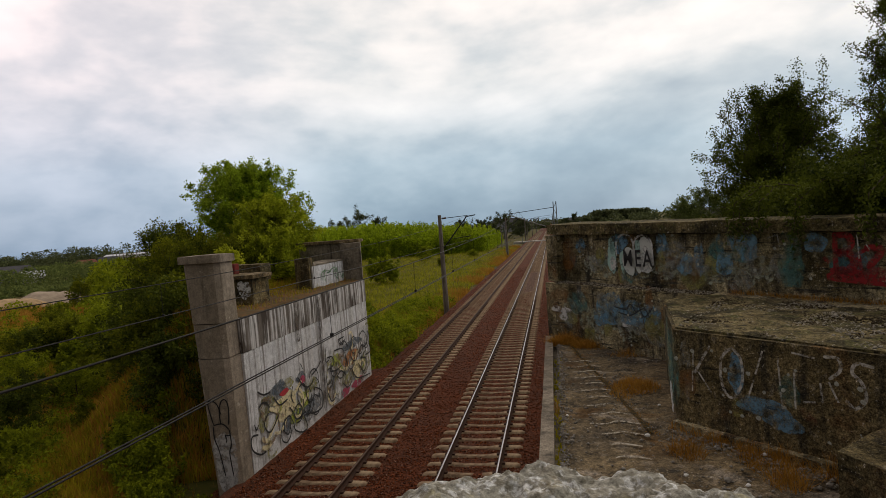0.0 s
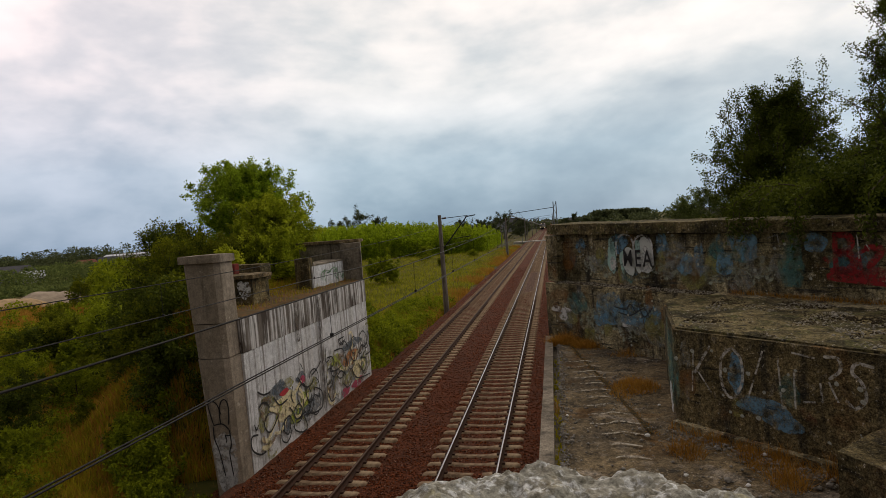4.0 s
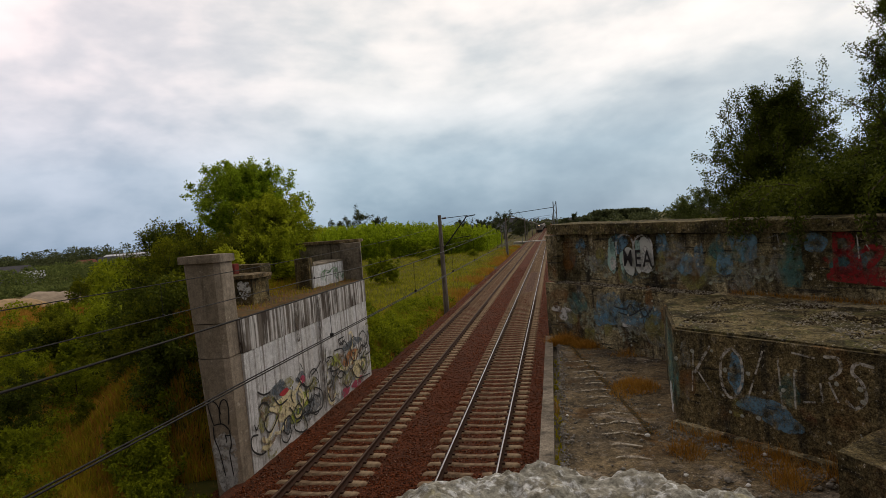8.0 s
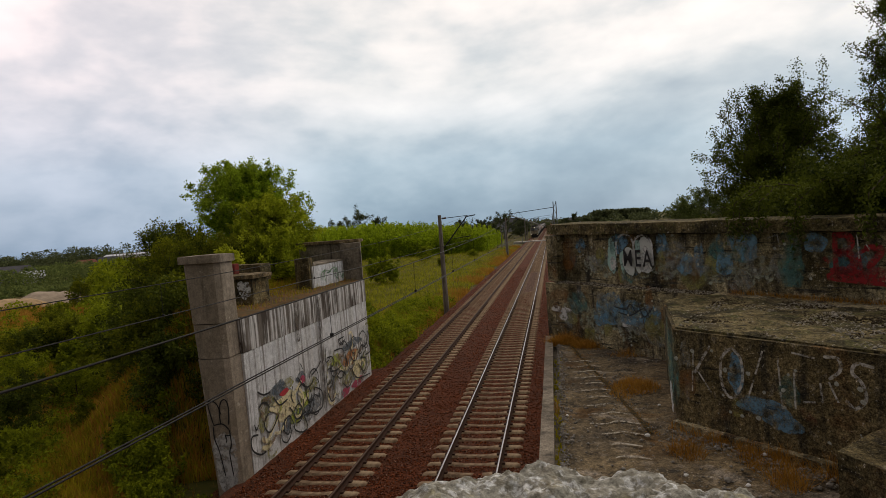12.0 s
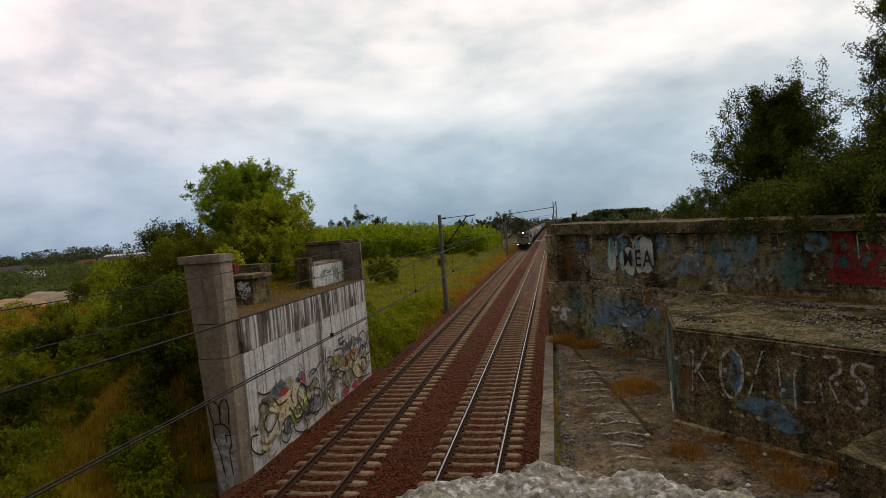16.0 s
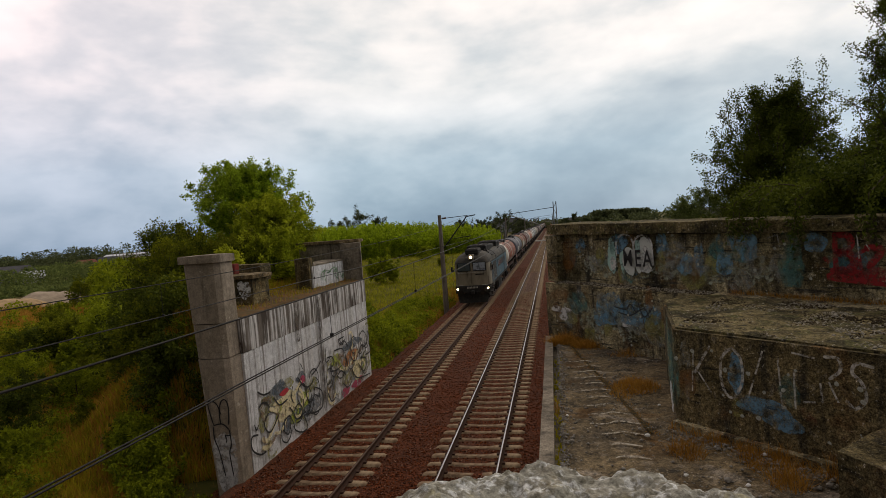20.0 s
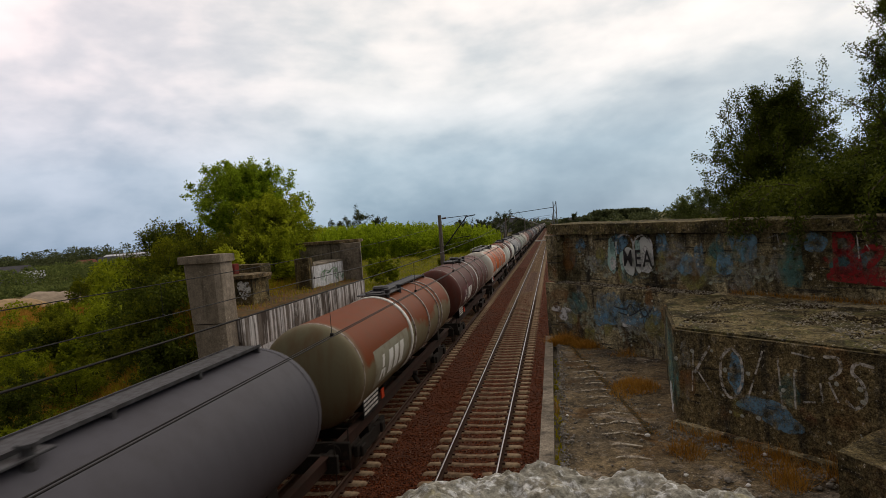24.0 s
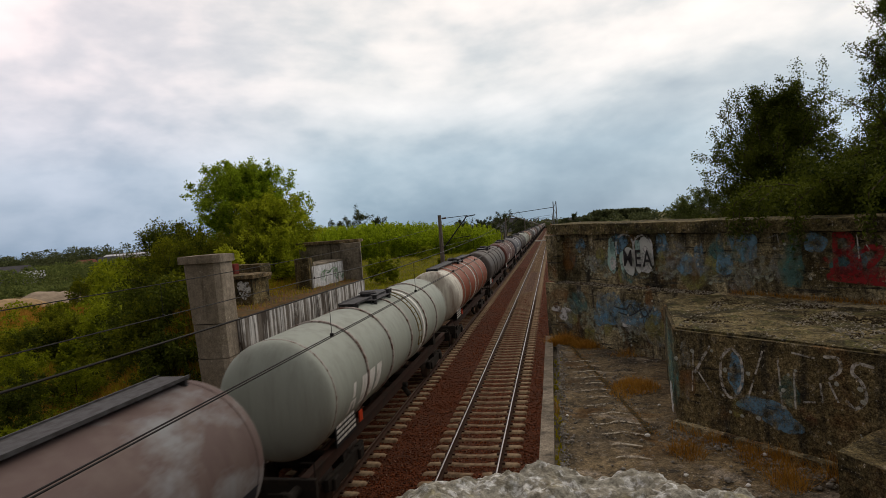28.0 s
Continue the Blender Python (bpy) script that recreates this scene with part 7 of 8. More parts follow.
def graffiti_right():
    a = right_abutment
    u, n, w0 = Vector((0.6235, -0.782, 0)), Vector((0.782, 0.6235, 0)), Vector((-0.13, 10.17, 0))
    hi = Wall(w0 + n * 0.325, u, -n, 0.022)
    lo = Wall(w0, u, -n, 0.020)
    b0 = Vector((1.08, 5.73, 0))
    bu = Vector((2.52, -2.61, 0)).normalized()
    blk = Wall(b0, bu, Vector((bu.y, -bu.x, 0)), 0.022)
    # parapet: faded bubbles of colour
    for k, (cx, cz, rx, rz, m) in enumerate((
            (1.29, 5.75, 0.10, 0.27, P_MINT), (1.28, 5.70, 0.09, 0.20, paint("fresh_mint_spray", (0.38, 0.58, 0.53), 0.28, 0.46, 12)), (1.31, 5.62, 0.06, 0.12, P_WHITE), (1.30, 5.86, 0.05, 0.10, P_TEAL), (1.55, 5.66, 0.09, 0.20, P_MINT), (1.66, 5.68, 0.14, 0.22, P_FRESH), (1.85, 5.72, 0.10, 0.20, P_FRESH), (1.98, 5.76, 0.17, 0.27, P_FRESH),
            (1.98, 5.68, 0.16, 0.20, P_WHITE), (1.84, 5.88, 0.06, 0.12, P_MINT), (0.84, 5.62, 0.14, 0.16, P_LILAC), (0.82, 5.84, 0.16, 0.10, P_SMOKE), (2.26, 5.66, 0.10, 0.14, P_OLIVE), (2.46, 5.66, 0.10, 0.15, P_LILAC), (2.68, 5.66, 0.13, 0.17, P_BLUE), (2.92, 5.72, 0.08, 0.24, P_BLUE),
            (2.85, 5.62, 0.2, 0.12, P_LILAC), (3.1, 5.62, 0.12, 0.14, P_OLIVE), (3.3, 5.66, 0.12, 0.16, P_BLUE), (3.62, 5.88, 0.14, 0.22, P_BLUE), (3.7, 5.7, 0.12, 0.2, P_LILAC), (0.9, 5.6, 0.22, 0.14, P_LILAC),
            (4.14, 5.72, 0.14, 0.32, P_TEAL), (4.18, 5.6, 0.12, 0.2, P_TEAL), (4.42, 5.92, 0.12, 0.12, P_BLUE), (0.28, 5.76, 0.20, 0.30, P_OCHRE), (0.24, 5.70, 0.16, 0.26, P_OCHRE))):
        put("colour_patch", blob(hi, cx, cz, rx, rz, 500 + k, 0.06 * k), m, a)
    pale = paint("pale_grey_wash", (0.47, 0.50, 0.38), 0.47, 0.66, 11)
    for k in range(16):
        put("pale_wash", blob(hi, 0.75 + 0.2 * k, 5.58 + 0.06 * math.sin(k * 2.1), 0.16, 0.17, 1100 + k, -0.7), pale, a)
    for k in range(9):
        put("pale_wash", blob(lo, 0.5 + 0.22 * k, 4.78 + 0.1 * math.sin(k * 1.7), 0.2, 0.24, 1130 + k, -0.7), pale, a)
    gg = rng(321)
    for k in range(60):
        wall, s0, s1, z0, z1 = ((hi, 0.2, 5.2, 5.45, 6.05), (lo, 0.1, 2.8, 4.4, 5.2), (hi, 0.9, 4.2, 5.4, 5.85))[k % 3]
        m = (P_LILAC, P_TEAL, P_BLUE, P_OCHRE, P_OLIVE, P_LILAC)[gg.integers(0, 6)]
        put("faded_patch", blob(wall, gg.uniform(s0, s1), gg.uniform(z0, z1), gg.uniform(0.05, 0.2), gg.uniform(0.06, 0.2), 900 + k, -0.6 + 0.005 * k), m, a)
    for x, z, r in ((1.60, 5.97, 0.18), (1.96, 5.95, 0.18)):
        put("outline_stroke", stroke(hi, [(x - r, z - 0.22), (x - r * 0.9, z + 0.02), (x, z + 0.12), (x + r * 0.9, z + 0.02), (x + r, z - 0.22)], 0.032, 1.5), P_WHITE, a)
    # the letters that can be read
    for ch, s in (("M", 1.56), ("E", 1.80), ("A", 1.96)):
        cu = bpy.data.curves.new("letter", "FONT")
        cu.body, cu.size, cu.extrude, cu.offset = ch, 0.36, 0.001, 0.004
        tmp = bpy.data.objects.new("letter", cu)
        me = bpy.data.meshes.new_from_object(tmp)
        bpy.data.objects.remove(tmp)
        me.materials.append(paint("black_letter_spray", (0.012, 0.011, 0.012), 0.10, 0.34, 14))
        ob = part("letter", me, None, a, "black painted letter")
        c = hi.at(s, 5.595, 2.0)
        out = -n
        ob.matrix_basis = Matrix(((u.x * 0.72, 0, out.x, c.x), (u.y * 0.72, 0, out.y, c.y), (0, 1, 0, c.z), (0, 0, 0, 1)))
    # red piece at the near end of the parapet
    for pts, wd in (([(4.62, 5.60), (4.62, 6.0)], 0.09), ([(4.60, 6.0), (4.74, 6.0), (4.78, 5.91), (4.72, 5.83), (4.62, 5.81)], 0.07), ([(4.62, 5.81), (4.76, 5.80), (4.80, 5.70), (4.74, 5.63), (4.60, 5.62)], 0.08),
                    ([(4.56, 5.70), (4.50, 5.76)], 0.07), ([(4.84, 5.80), (4.87, 5.62)], 0.06), ([(4.84, 5.80), (4.92, 5.85)], 0.06), ([(4.90, 5.86), (5.06, 5.84), (4.94, 5.66), (5.08, 5.62)], 0.07), ([(5.12, 5.6), (5.14, 5.9), (5.24, 5.85)], 0.06),
                    ([(4.52, 5.55), (4.8, 5.53), (5.1, 5.51), (5.6, 5.47)], 0.09), ([(4.56, 5.62), (4.9, 5.60), (5.2, 5.56)], 0.07)):
        put("red_stroke", stroke(hi, pts, wd, 1.0), P_RED, a, "dark red spray paint")
    for pts in ([(3.88, 5.98), (3.98, 6.02)], [(4.0, 6.03), (4.02, 5.88)], [(4.84, 6.0), (4.85, 5.75)], [(4.92, 5.9), (4.98, 5.8)]):
        put("white_stroke", stroke(hi, pts, 0.022, 1.2), P_CHALK, a)
    # lower tier
    for k, (cx, cz, rx, rz, m) in enumerate(((0.30, 4.83, 0.27, 0.06, P_WHITE), (0.36, 4.74, 0.12, 0.11, P_WHITE), (1.82, 4.77, 0.12, 0.08, P_WHITE), (0.32, 5.08, 0.24, 0.13, P_OCHRE), (0.75, 5.0, 0.25, 0.18, P_TEAL), (1.5, 4.95, 0.3, 0.25, P_BLUE), (2.05, 4.92, 0.40, 0.2, P_BLUE),
                                              (1.9, 4.75, 0.3, 0.14, P_LILAC), (2.4, 4.75, 0.2, 0.2, P_OLIVE))):
        put("colour_patch", blob(lo, cx, cz, rx, rz, 540 + k, 0.06 * k), m, a)
    for pts in ([(1.62, 5.0), (1.85, 4.98), (1.95, 5.06), (2.05, 4.95)], [(1.7, 4.92), (1.95, 4.9), (2.2, 5.02), (2.3, 4.9)], [(2.1, 5.1), (2.2, 4.9), (2.36, 5.04)]):
        put("outline_stroke", stroke(lo, pts, 0.018, 1.2), P_BLACK, a)
    # the block: big chalky strokes
    for pts in ([(0.23, 5.08), (0.20, 4.69)], [(0.40, 5.15), (0.25, 4.90), (0.24, 4.88)], [(0.25, 4.92), (0.39, 4.72)],
                [(0.60, 5.16), (0.50, 5.04), (0.50, 4.81), (0.58, 4.71), (0.68, 4.86), (0.68, 5.07), (0.60, 5.16)],
                [(0.87, 5.17), (0.80, 4.96)], [(0.79, 4.92), (0.73, 4.75)], [(0.99, 5.13), (1.0, 4.90)], [(1.0, 4.85), (1.01, 4.71)], [(1.11, 5.03), (1.11, 4.73)], [(1.10, 5.19), (1.27, 5.17)],
                [(1.30, 4.98), (1.31, 4.83)], [(1.33, 5.19), (1.43, 5.19), (1.44, 5.10), (1.36, 5.02)], [(1.36, 5.0), (1.42, 4.85)],
                [(1.66, 5.16), (1.55, 5.17), (1.52, 5.10), (1.58, 5.03), (1.60, 4.91), (1.53, 4.83), (1.47, 4.88)], [(1.17, 4.8), (1.26, 4.82)]):
        put("chalk_stroke", stroke(blk, pts, 0.025, 1.0), P_CHALK, a, "chalky white spray paint")
    for k, (cx, cz, rx, rz, m) in enumerate(((-0.0, 4.86, 0.06, 0.38, P_TEAL), (0.12, 4.85, 0.07, 0.3, P_LILAC), (0.15, 4.75, 0.09, 0.16, P_OCHRE), (0.62, 4.93, 0.07, 0.16, P_BLUE), (0.85, 4.68, 0.22, 0.08, P_BLUE), (1.0, 4.58, 0.16, 0.07, P_BLUE),
                                              (1.16, 4.9, 0.05, 0.12, P_SMOKE), (0.92, 4.9, 0.07, 0.08, P_SMOKE), (0.62, 4.62, 0.05, 0.08, P_OLIVE), (1.06, 4.86, 0.08, 0.14, P_TEAL), (0.3, 4.95, 0.04, 0.18, P_SMOKE))):
        put("colour_patch", blob(blk, cx, cz, rx, rz, 560 + k, 0.05 * k), m, a)
    for pts in ([(1.16, 4.75), (1.20, 4.70), (1.26, 4.64)], [(1.38, 4.60), (1.50, 4.66)], [(1.44, 4.56), (1.46, 4.64)]):
        put("red_stroke", stroke(blk, pts, 0.06, 1.4), P_REDFADE, a)
    side = Wall((1.08, 5.73, 0), (0.24, 1.87, 0), (-1, 0.13, 0), 0.022)
    put("colour_patch", blob(side, 0.5, 4.85, 0.5, 0.38, 600), P_TEAL, a)
    put("colour_patch", blob(side, 0.25, 4.5, 0.2, 0.16, 601, 0.5), P_WHITE, a)
    # lichen spots
    g = rng(77)
    for wall, s0, s1, z0, z1, n in ((hi, 0.1, 5.2, 5.5, 6.1, 26), (lo, 0.1, 2.8, 4.4, 5.2, 26), (blk, 0.0, 1.7, 4.4, 5.2, 22)):
        for k in range(n):
            r = g.uniform(0.006, 0.022)
            put("lichen_spot", blob(wall, g.uniform(s0, s1), g.uniform(z0, z1), r, r, k, 1.6, 9), M_LICHEN, a)


M_LICHEN = mat("pale_lichen", (0.50, 0.50, 0.44), 0.95, layers=[((0.32, 0.33, 0.28), 60, 0.4, 0.6, 3)])
graffiti_left()
graffiti_right()


# ---- the littered bearing shelf ----
def shelf_clutter():
    F = 4.31
    flat = lambda x, y: np.full(len(x), F)

    def patch(cx, cy, rx, ry):
        def fx(g, n):
            r, a = np.sqrt(g.random(n)), g.uniform(0, 6.283, n)
            return cx + rx * r * np.cos(a), cy + ry * r * np.sin(a), 1.1 - 0.6 * r
        return fx

    for k, (cx, cy, rx, ry, n, h) in enumerate(((0.10, 9.62, 0.28, 0.18, 3600, 0.24), (0.42, 9.32, 0.22, 0.14, 2400, 0.18), (0.55, 9.25, 0.25, 0.2, 600, 0.13), (1.0, 8.62, 0.26, 0.16, 600, 0.16), (0.86, 7.0, 0.24, 0.26, 2600, 0.16), (0.66, 6.75, 0.12, 0.2, 500, 0.13),
                                                  (1.0, 5.05, 0.13, 0.16, 700, 0.20), (1.48, 4.95, 0.10, 0.22, 600, 0.16), (1.58, 4.5, 0.12, 0.14, 600, 0.24), (1.30, 5.30, 0.14, 0.08, 400, 0.12), (1.7, 4.9, 0.12, 0.12, 350, 0.18), (-0.08, 6.3, 0.04, 0.3, 260, 0.08), (1.98, 4.62, 0.14, 0.1, 300, 0.25))):
        grass("grass_tuft", "clump of dry orange-brown grass on the concrete shelf", int(n * 0.42), patch(cx, cy, rx * 1.15, ry * 1.15), h * 0.95, 0.0026, GRASS_DRY, 700 + k, flat, 1.0)

    def joint(g, n):
        t = g.random(n)
        return 0.14 + (0.80 - 0.14) * t + g.normal(0, 0.03, n), 9.5 + (5.5 - 9.5) * t, np.ones(n)

    grass("moss_in_joint", "brown moss and dry grass along the floor joint", 900, joint, 0.035, 0.005, GRASS_DRY, 720, flat, 0.8)

    def edge(g, n):
        y = g.uniform(4.6, 8.6, n)
        return -0.07 + g.normal(0, 0.035, n), y, np.ones(n)

    grass("weeds", "small green weeds along the kerb", 240, edge, 0.05, 0.010, GRASS_GREEN, 721, flat, 0.8)

    def wall_foot(g, n):
        t = g.random(n)
        return 1.0 + (3.0 - 1.0) * t + g.normal(0, 0.04, n), 5.66 + (3.55 - 5.66) * t + g.normal(0, 0.04, n), np.ones(n)

    grass("dry_grass", "dry brown grass along the foot of the block", 700, wall_foot, 0.10, 0.0028, GRASS_DRY, 722, flat, 0.8)

    def ledge(g, n):
        s = g.uniform(3.4, 6.0, n)
        return -0.13 + 0.6235 * s + 0.25 + g.normal(0, 0.05, n), 10.17 - 0.782 * s + 0.2 + g.normal(0, 0.05, n), np.ones(n)

    grass("dry_grass", "dry grass on the ledge at the foot of the parapet", 1500, ledge, 0.10, 0.0035, GRASS_DRY, 723, lambda x, y: np.full(len(x), 5.27), 0.8)
    # mossy joint between the floor slabs
    v, f = [], []
    for i in range(25):
        t = i / 24
        x, y, wd = 0.14 + 0.66 * t, 9.5 - 4.0 * t, 0.018 + 0.012 * noise.noise(Vector((i * 0.9, 0, 1)))
        v += [(x - wd, y, F + 0.004), (x + wd, y + 0.01, F + 0.004)]
    f = [(2 * i, 2 * i + 1, 2 * i + 3, 2 * i + 2) for i in range(24)]
    part("floor_joint", mesh_np("floor_joint", v, f, mat("mossy_joint", (0.035, 0.030, 0.016), 0.95, layers=[((0.12, 0.07, 0.02), 30, 0.45, 0.6, 4)])), None, right_abutment)
    # crumbled aggregate on the block and the ledge
    g = rng(91)
    for mname, col, cnt in (("pale_pebbles", (0.40, 0.36, 0.29), 3200), ("brown_crumbs", (0.075, 0.055, 0.032), 4200)):
        V, FF = [], []
        bs = np.array([(1, 0, 0), (-1, 0, 0), (0, 1, 0), (0, -1, 0), (0, 0, 1), (0, 0, -1)], float)
        tr = [(0, 2, 4), (2, 1, 4), (1, 3, 4), (3, 0, 4), (2, 0, 5), (1, 2, 5), (3, 1, 5), (0, 3, 5)]
        while len(V) < cnt * 6:
            if g.random() < 0.75:
                q, r_ = g.random(), g.random()
                x, y = 1.12 + 2.2 * q + 1.1 * r_ * (1 - q), 5.78 - 2.3 * q + 2.1 * r_
                if noise.noise(Vector((x * 2.2, y * 2.2, 4 if cnt > 4000 else 1))) < -0.05:
                    continue
                z = 5.275
            else:
                s_ = g.uniform(0.1, 3.2)
                d_ = g.uniform(0.03, 0.3)
                x, y, z = -0.13 + 0.6235 * s_ + 0.782 * d_, 10.17 - 0.782 * s_ + 0.6235 * d_, 5.283
            r = abs(g.normal(0, 0.006)) + 0.004
            b = bs * (r * g.uniform(0.7, 1.4, (6, 1)))
            FF += [tuple(i + len(V) for i in qq) for qq in tr]
            V += [(x + p[0], y + p[1], z + p[2] * 0.8) for p in b]
        tagged(new(mname, mesh_np(mname, V, FF, mat(mname, col, 0.95, layers=[(tuple(c * 0.5 for c in col), 40, 0.4, 0.6, 3)]))), "crumbled aggregate lying on the concrete block", "gravel", kind="stuff")
    # rubble
    stone = mat("concrete_rubble", (0.30, 0.275, 0.24), 0.95, layers=[((0.16, 0.14, 0.115), 30, 0.4, 0.62, 4)])
    pale = mat("pale_litter", (0.68, 0.66, 0.62), 0.7)
    g = rng(88)
    rub = [(0.74, 5.42, 0.03), (1.18, 4.51, 0.032), (1.30, 4.44, 0.02), (0.9, 5.2, 0.02), (1.6, 5.0, 0.022), (0.05, 5.3, 0.025), (0.02, 6.0, 0.018), (0.7, 5.6, 0.02), (1.0, 6.3, 0.018), (1.85, 4.45, 0.03), (0.9, 4.6, 0.02), (1.2, 5.15, 0.02)]
    for k, (x, y, r) in enumerate(rub):
        bm = bmesh.new()
        bmesh.ops.create_icosphere(bm, subdivisions=1, radius=r)
        for v in bm.verts:
            v.co *= 1 + 0.5 * noise.noise(v.co * 60 + Vector((k, 0, 0)))
            v.co.z *= 0.6
        o = new("litter_scrap", finish("litter_scrap", bm, pale if k % 2 == 0 else stone))
        o.location = (x, y, F + r * 0.4)
        tagged(o, "small pale scrap lying on the concrete shelf", "litter", "shelf litter")
    V, FF = [], []
    base = np.array([(1, 0, 0), (-1, 0, 0), (0, 1, 0), (0, -1, 0), (0, 0, 1), (0, 0, -1)], float)
    tri = [(0, 2, 4), (2, 1, 4), (1, 3, 4), (3, 0, 4), (2, 0, 5), (1, 2, 5), (3, 1, 5), (0, 3, 5)]
    for k in range(2600):
        t = g.random()
        if t < 0.35:
            x, y = -0.06 + abs(g.normal(0, 0.06)), g.uniform(4.0, 9.6)
        elif t < 0.65:
            q = g.random()
            x, y = 1.0 + 2.0 * q - abs(g.normal(0, 0.12)), 5.64 - 2.1 * q - abs(g.normal(0, 0.12))
        else:
            x, y = g.uniform(-0.1, 1.6), g.uniform(4.0, 9.0)
        if x > 1.02 and y > 5.6 - 1.05 * (x - 1.08) and y < 8:
            continue
        r = abs(g.normal(0, 0.007)) + 0.004
        b = base * (r * g.uniform(0.7, 1.4, (6, 1)))
        FF += [tuple(i + len(V) for i in q) for q in tri]
        V += [(x + p[0], y + p[1], F + 0.002 + p[2] * 0.7) for p in b]
    tagged(new("shelf_gravel", mesh_np("shelf_gravel", V, FF, stone)), "grit and small stones strewn on the concrete shelf", "gravel", kind="stuff")
    # ridges in the old render on the floor and the joint between slabs
    for k in range(13):
        y = 8.3 - 0.28 * k
        e = 0.16 * noise.noise(Vector((k * 1.7, 1, 0)))
        pts = [(0.10 + 0.02 * k + e, y), (0.22 + 0.02 * k, y + 0.5 * e), (0.34 + 0.02 * k, y + 0.04 - e * 0.4), (0.46 + 0.025 * k - e, y - 0.03)]
        v, f = [], []
        q = ease(pts, 6)
        for i, p in enumerate(q):
            h = 0.005 * math.sin(math.pi * i / (len(q) - 1))
            wd = 0.013 + 0.008 * noise.noise(Vector((k, i * 0.7, 3)))
            v += [(p.x, p.y - wd, F), (p.x, p.y, F + h + 0.004), (p.x, p.y + wd, F)]
        for i in range(len(q) - 1):
            f += [(3 * i, 3 * i + 3, 3 * i + 4, 3 * i + 1), (3 * i + 1, 3 * i + 4, 3 * i + 5, 3 * i + 2)]
        part("floor_ridge", mesh_np("floor_ridge", v, f, paint("worn_mortar", (0.46, 0.40, 0.31), 0.38, 0.56, 24)), None, right_abutment)


shelf_clutter()


def far_shelf_grass():
    def top(g, n):
        y = g.uniform(15.5, 26, n)
        x = -8.9 - (2.4 + 0.12 * (y - 15)) * g.random(n) ** 0.7
        keep = (x > -9.6 - 0.62 * (y - 14)) & ~((x > -11.5) & (x < -9.2) & (y > 16.6) & (y < 18.6))
        return x[keep], y[keep], np.ones(keep.sum())

    seat = lambda x, y: np.full(len(x), SEAT_Z + 0.06)
    grass("dry_grass", "dry brown grass on top of the abutment", 1200, top, 0.14, 0.006, GRASS_DRY, 740, seat, 0.7)
    grass("weeds", "green weeds on top of the abutment", 1500, top, 0.20, 0.009, GRASS_GREEN, 741, seat, 0.6)


far_shelf_grass()
bm = bmesh.new()
box(bm, -0.17, 0.17, -0.15, 0.15, 0, 0.36, bev=0.02)
red_box = new("red_box", finish("red_box", bm, mat("faded_red_paint", (0.22, 0.030, 0.024), 0.85, layers=[((0.12, 0.03, 0.025), 6, 0.42, 0.62, 5)], bump=[(20, 0.4, 0.01)])))
red_box.location = (-10.95, 17.62, 5.36)
tagged(red_box, "small weathered red box standing on the concrete block", "box")


# ---- the distance ----
def wood(name, label, n, fx, leaf, material, seed, per=60):
    """Many far trees as one mass of leaf clumps. fx draws x, y, height, width."""
    g = rng(seed)
    P = []
    for i in range(n):
        x, y, h, w = fx(g)
        z0 = ground_z(x, y) if math.hypot(x, y) < 600 else fx.base
        u = g.random(per)
        r = w * 0.5 * np.sin(np.pi * np.clip(0.12 + 0.85 * u, 0, 1)) ** 0.6 * np.sqrt(g.random(per))
        a = g.uniform(0, 6.283, per)
        P.append(np.stack([x + r * np.cos(a), y + r * np.sin(a), z0 + h * u], -1))
    v, f = leaves(np.concatenate(P), leaf, g, 0.0, 0.7)
    tagged(new(name, mesh_np(name, v, f, material)), label, "trees", kind="stuff")


def far_hill(g):
    x = g.uniform(36, 112)
    k = (x - 36) / 76
    return x, 700 + g.uniform(-15, 15), 6 + 7.5 * smooth(0, 0.25, k) * (1 - 0.3 * k), 9


far_hill.base = -0.5


def left_belt(g):
    """Bushes and trees between the meadow and the village."""
    d = g.uniform(70, 125)
    a = radians(-g.uniform(33.5, 43))
    return math.sin(a) * d, math.cos(a) * d, g.uniform(2.5, 6.0), g.uniform(3, 6)


def left_ridge(g):
    a = radians(-g.uniform(28, 52))
    d = g.uniform(420, 560)
    return math.sin(a) * d, math.cos(a) * d, g.uniform(6, 13), g.uniform(8, 16)


def left_mid(g):
    a = radians(-g.uniform(36, 52))
    d = g.uniform(170, 320)
    return math.sin(a) * d, math.cos(a) * d, g.uniform(2.2, 5.0), g.uniform(4, 8)


def mid_belt(g):
    """Trees behind the thicket and along the line's far end."""
    a = radians(-g.uniform(-14, 26))
    d = g.uniform(430, 560)
    return math.sin(a) * d, math.cos(a) * d, g.uniform(4, 9), g.uniform(8, 16)


def slope_scrub(g):
    """Scrub on the bank and in the meadow on the viewer's left."""
    d = g.uniform(24, 62)
    a = radians(-g.uniform(35.5, 49.5))
    if d < 48 and -42.5 > math.degrees(a):
        d = 62 - 0.3 * d
    return math.sin(a) * d, math.cos(a) * d, g.uniform(0.7, 2.4), g.uniform(1.2, 3.0)


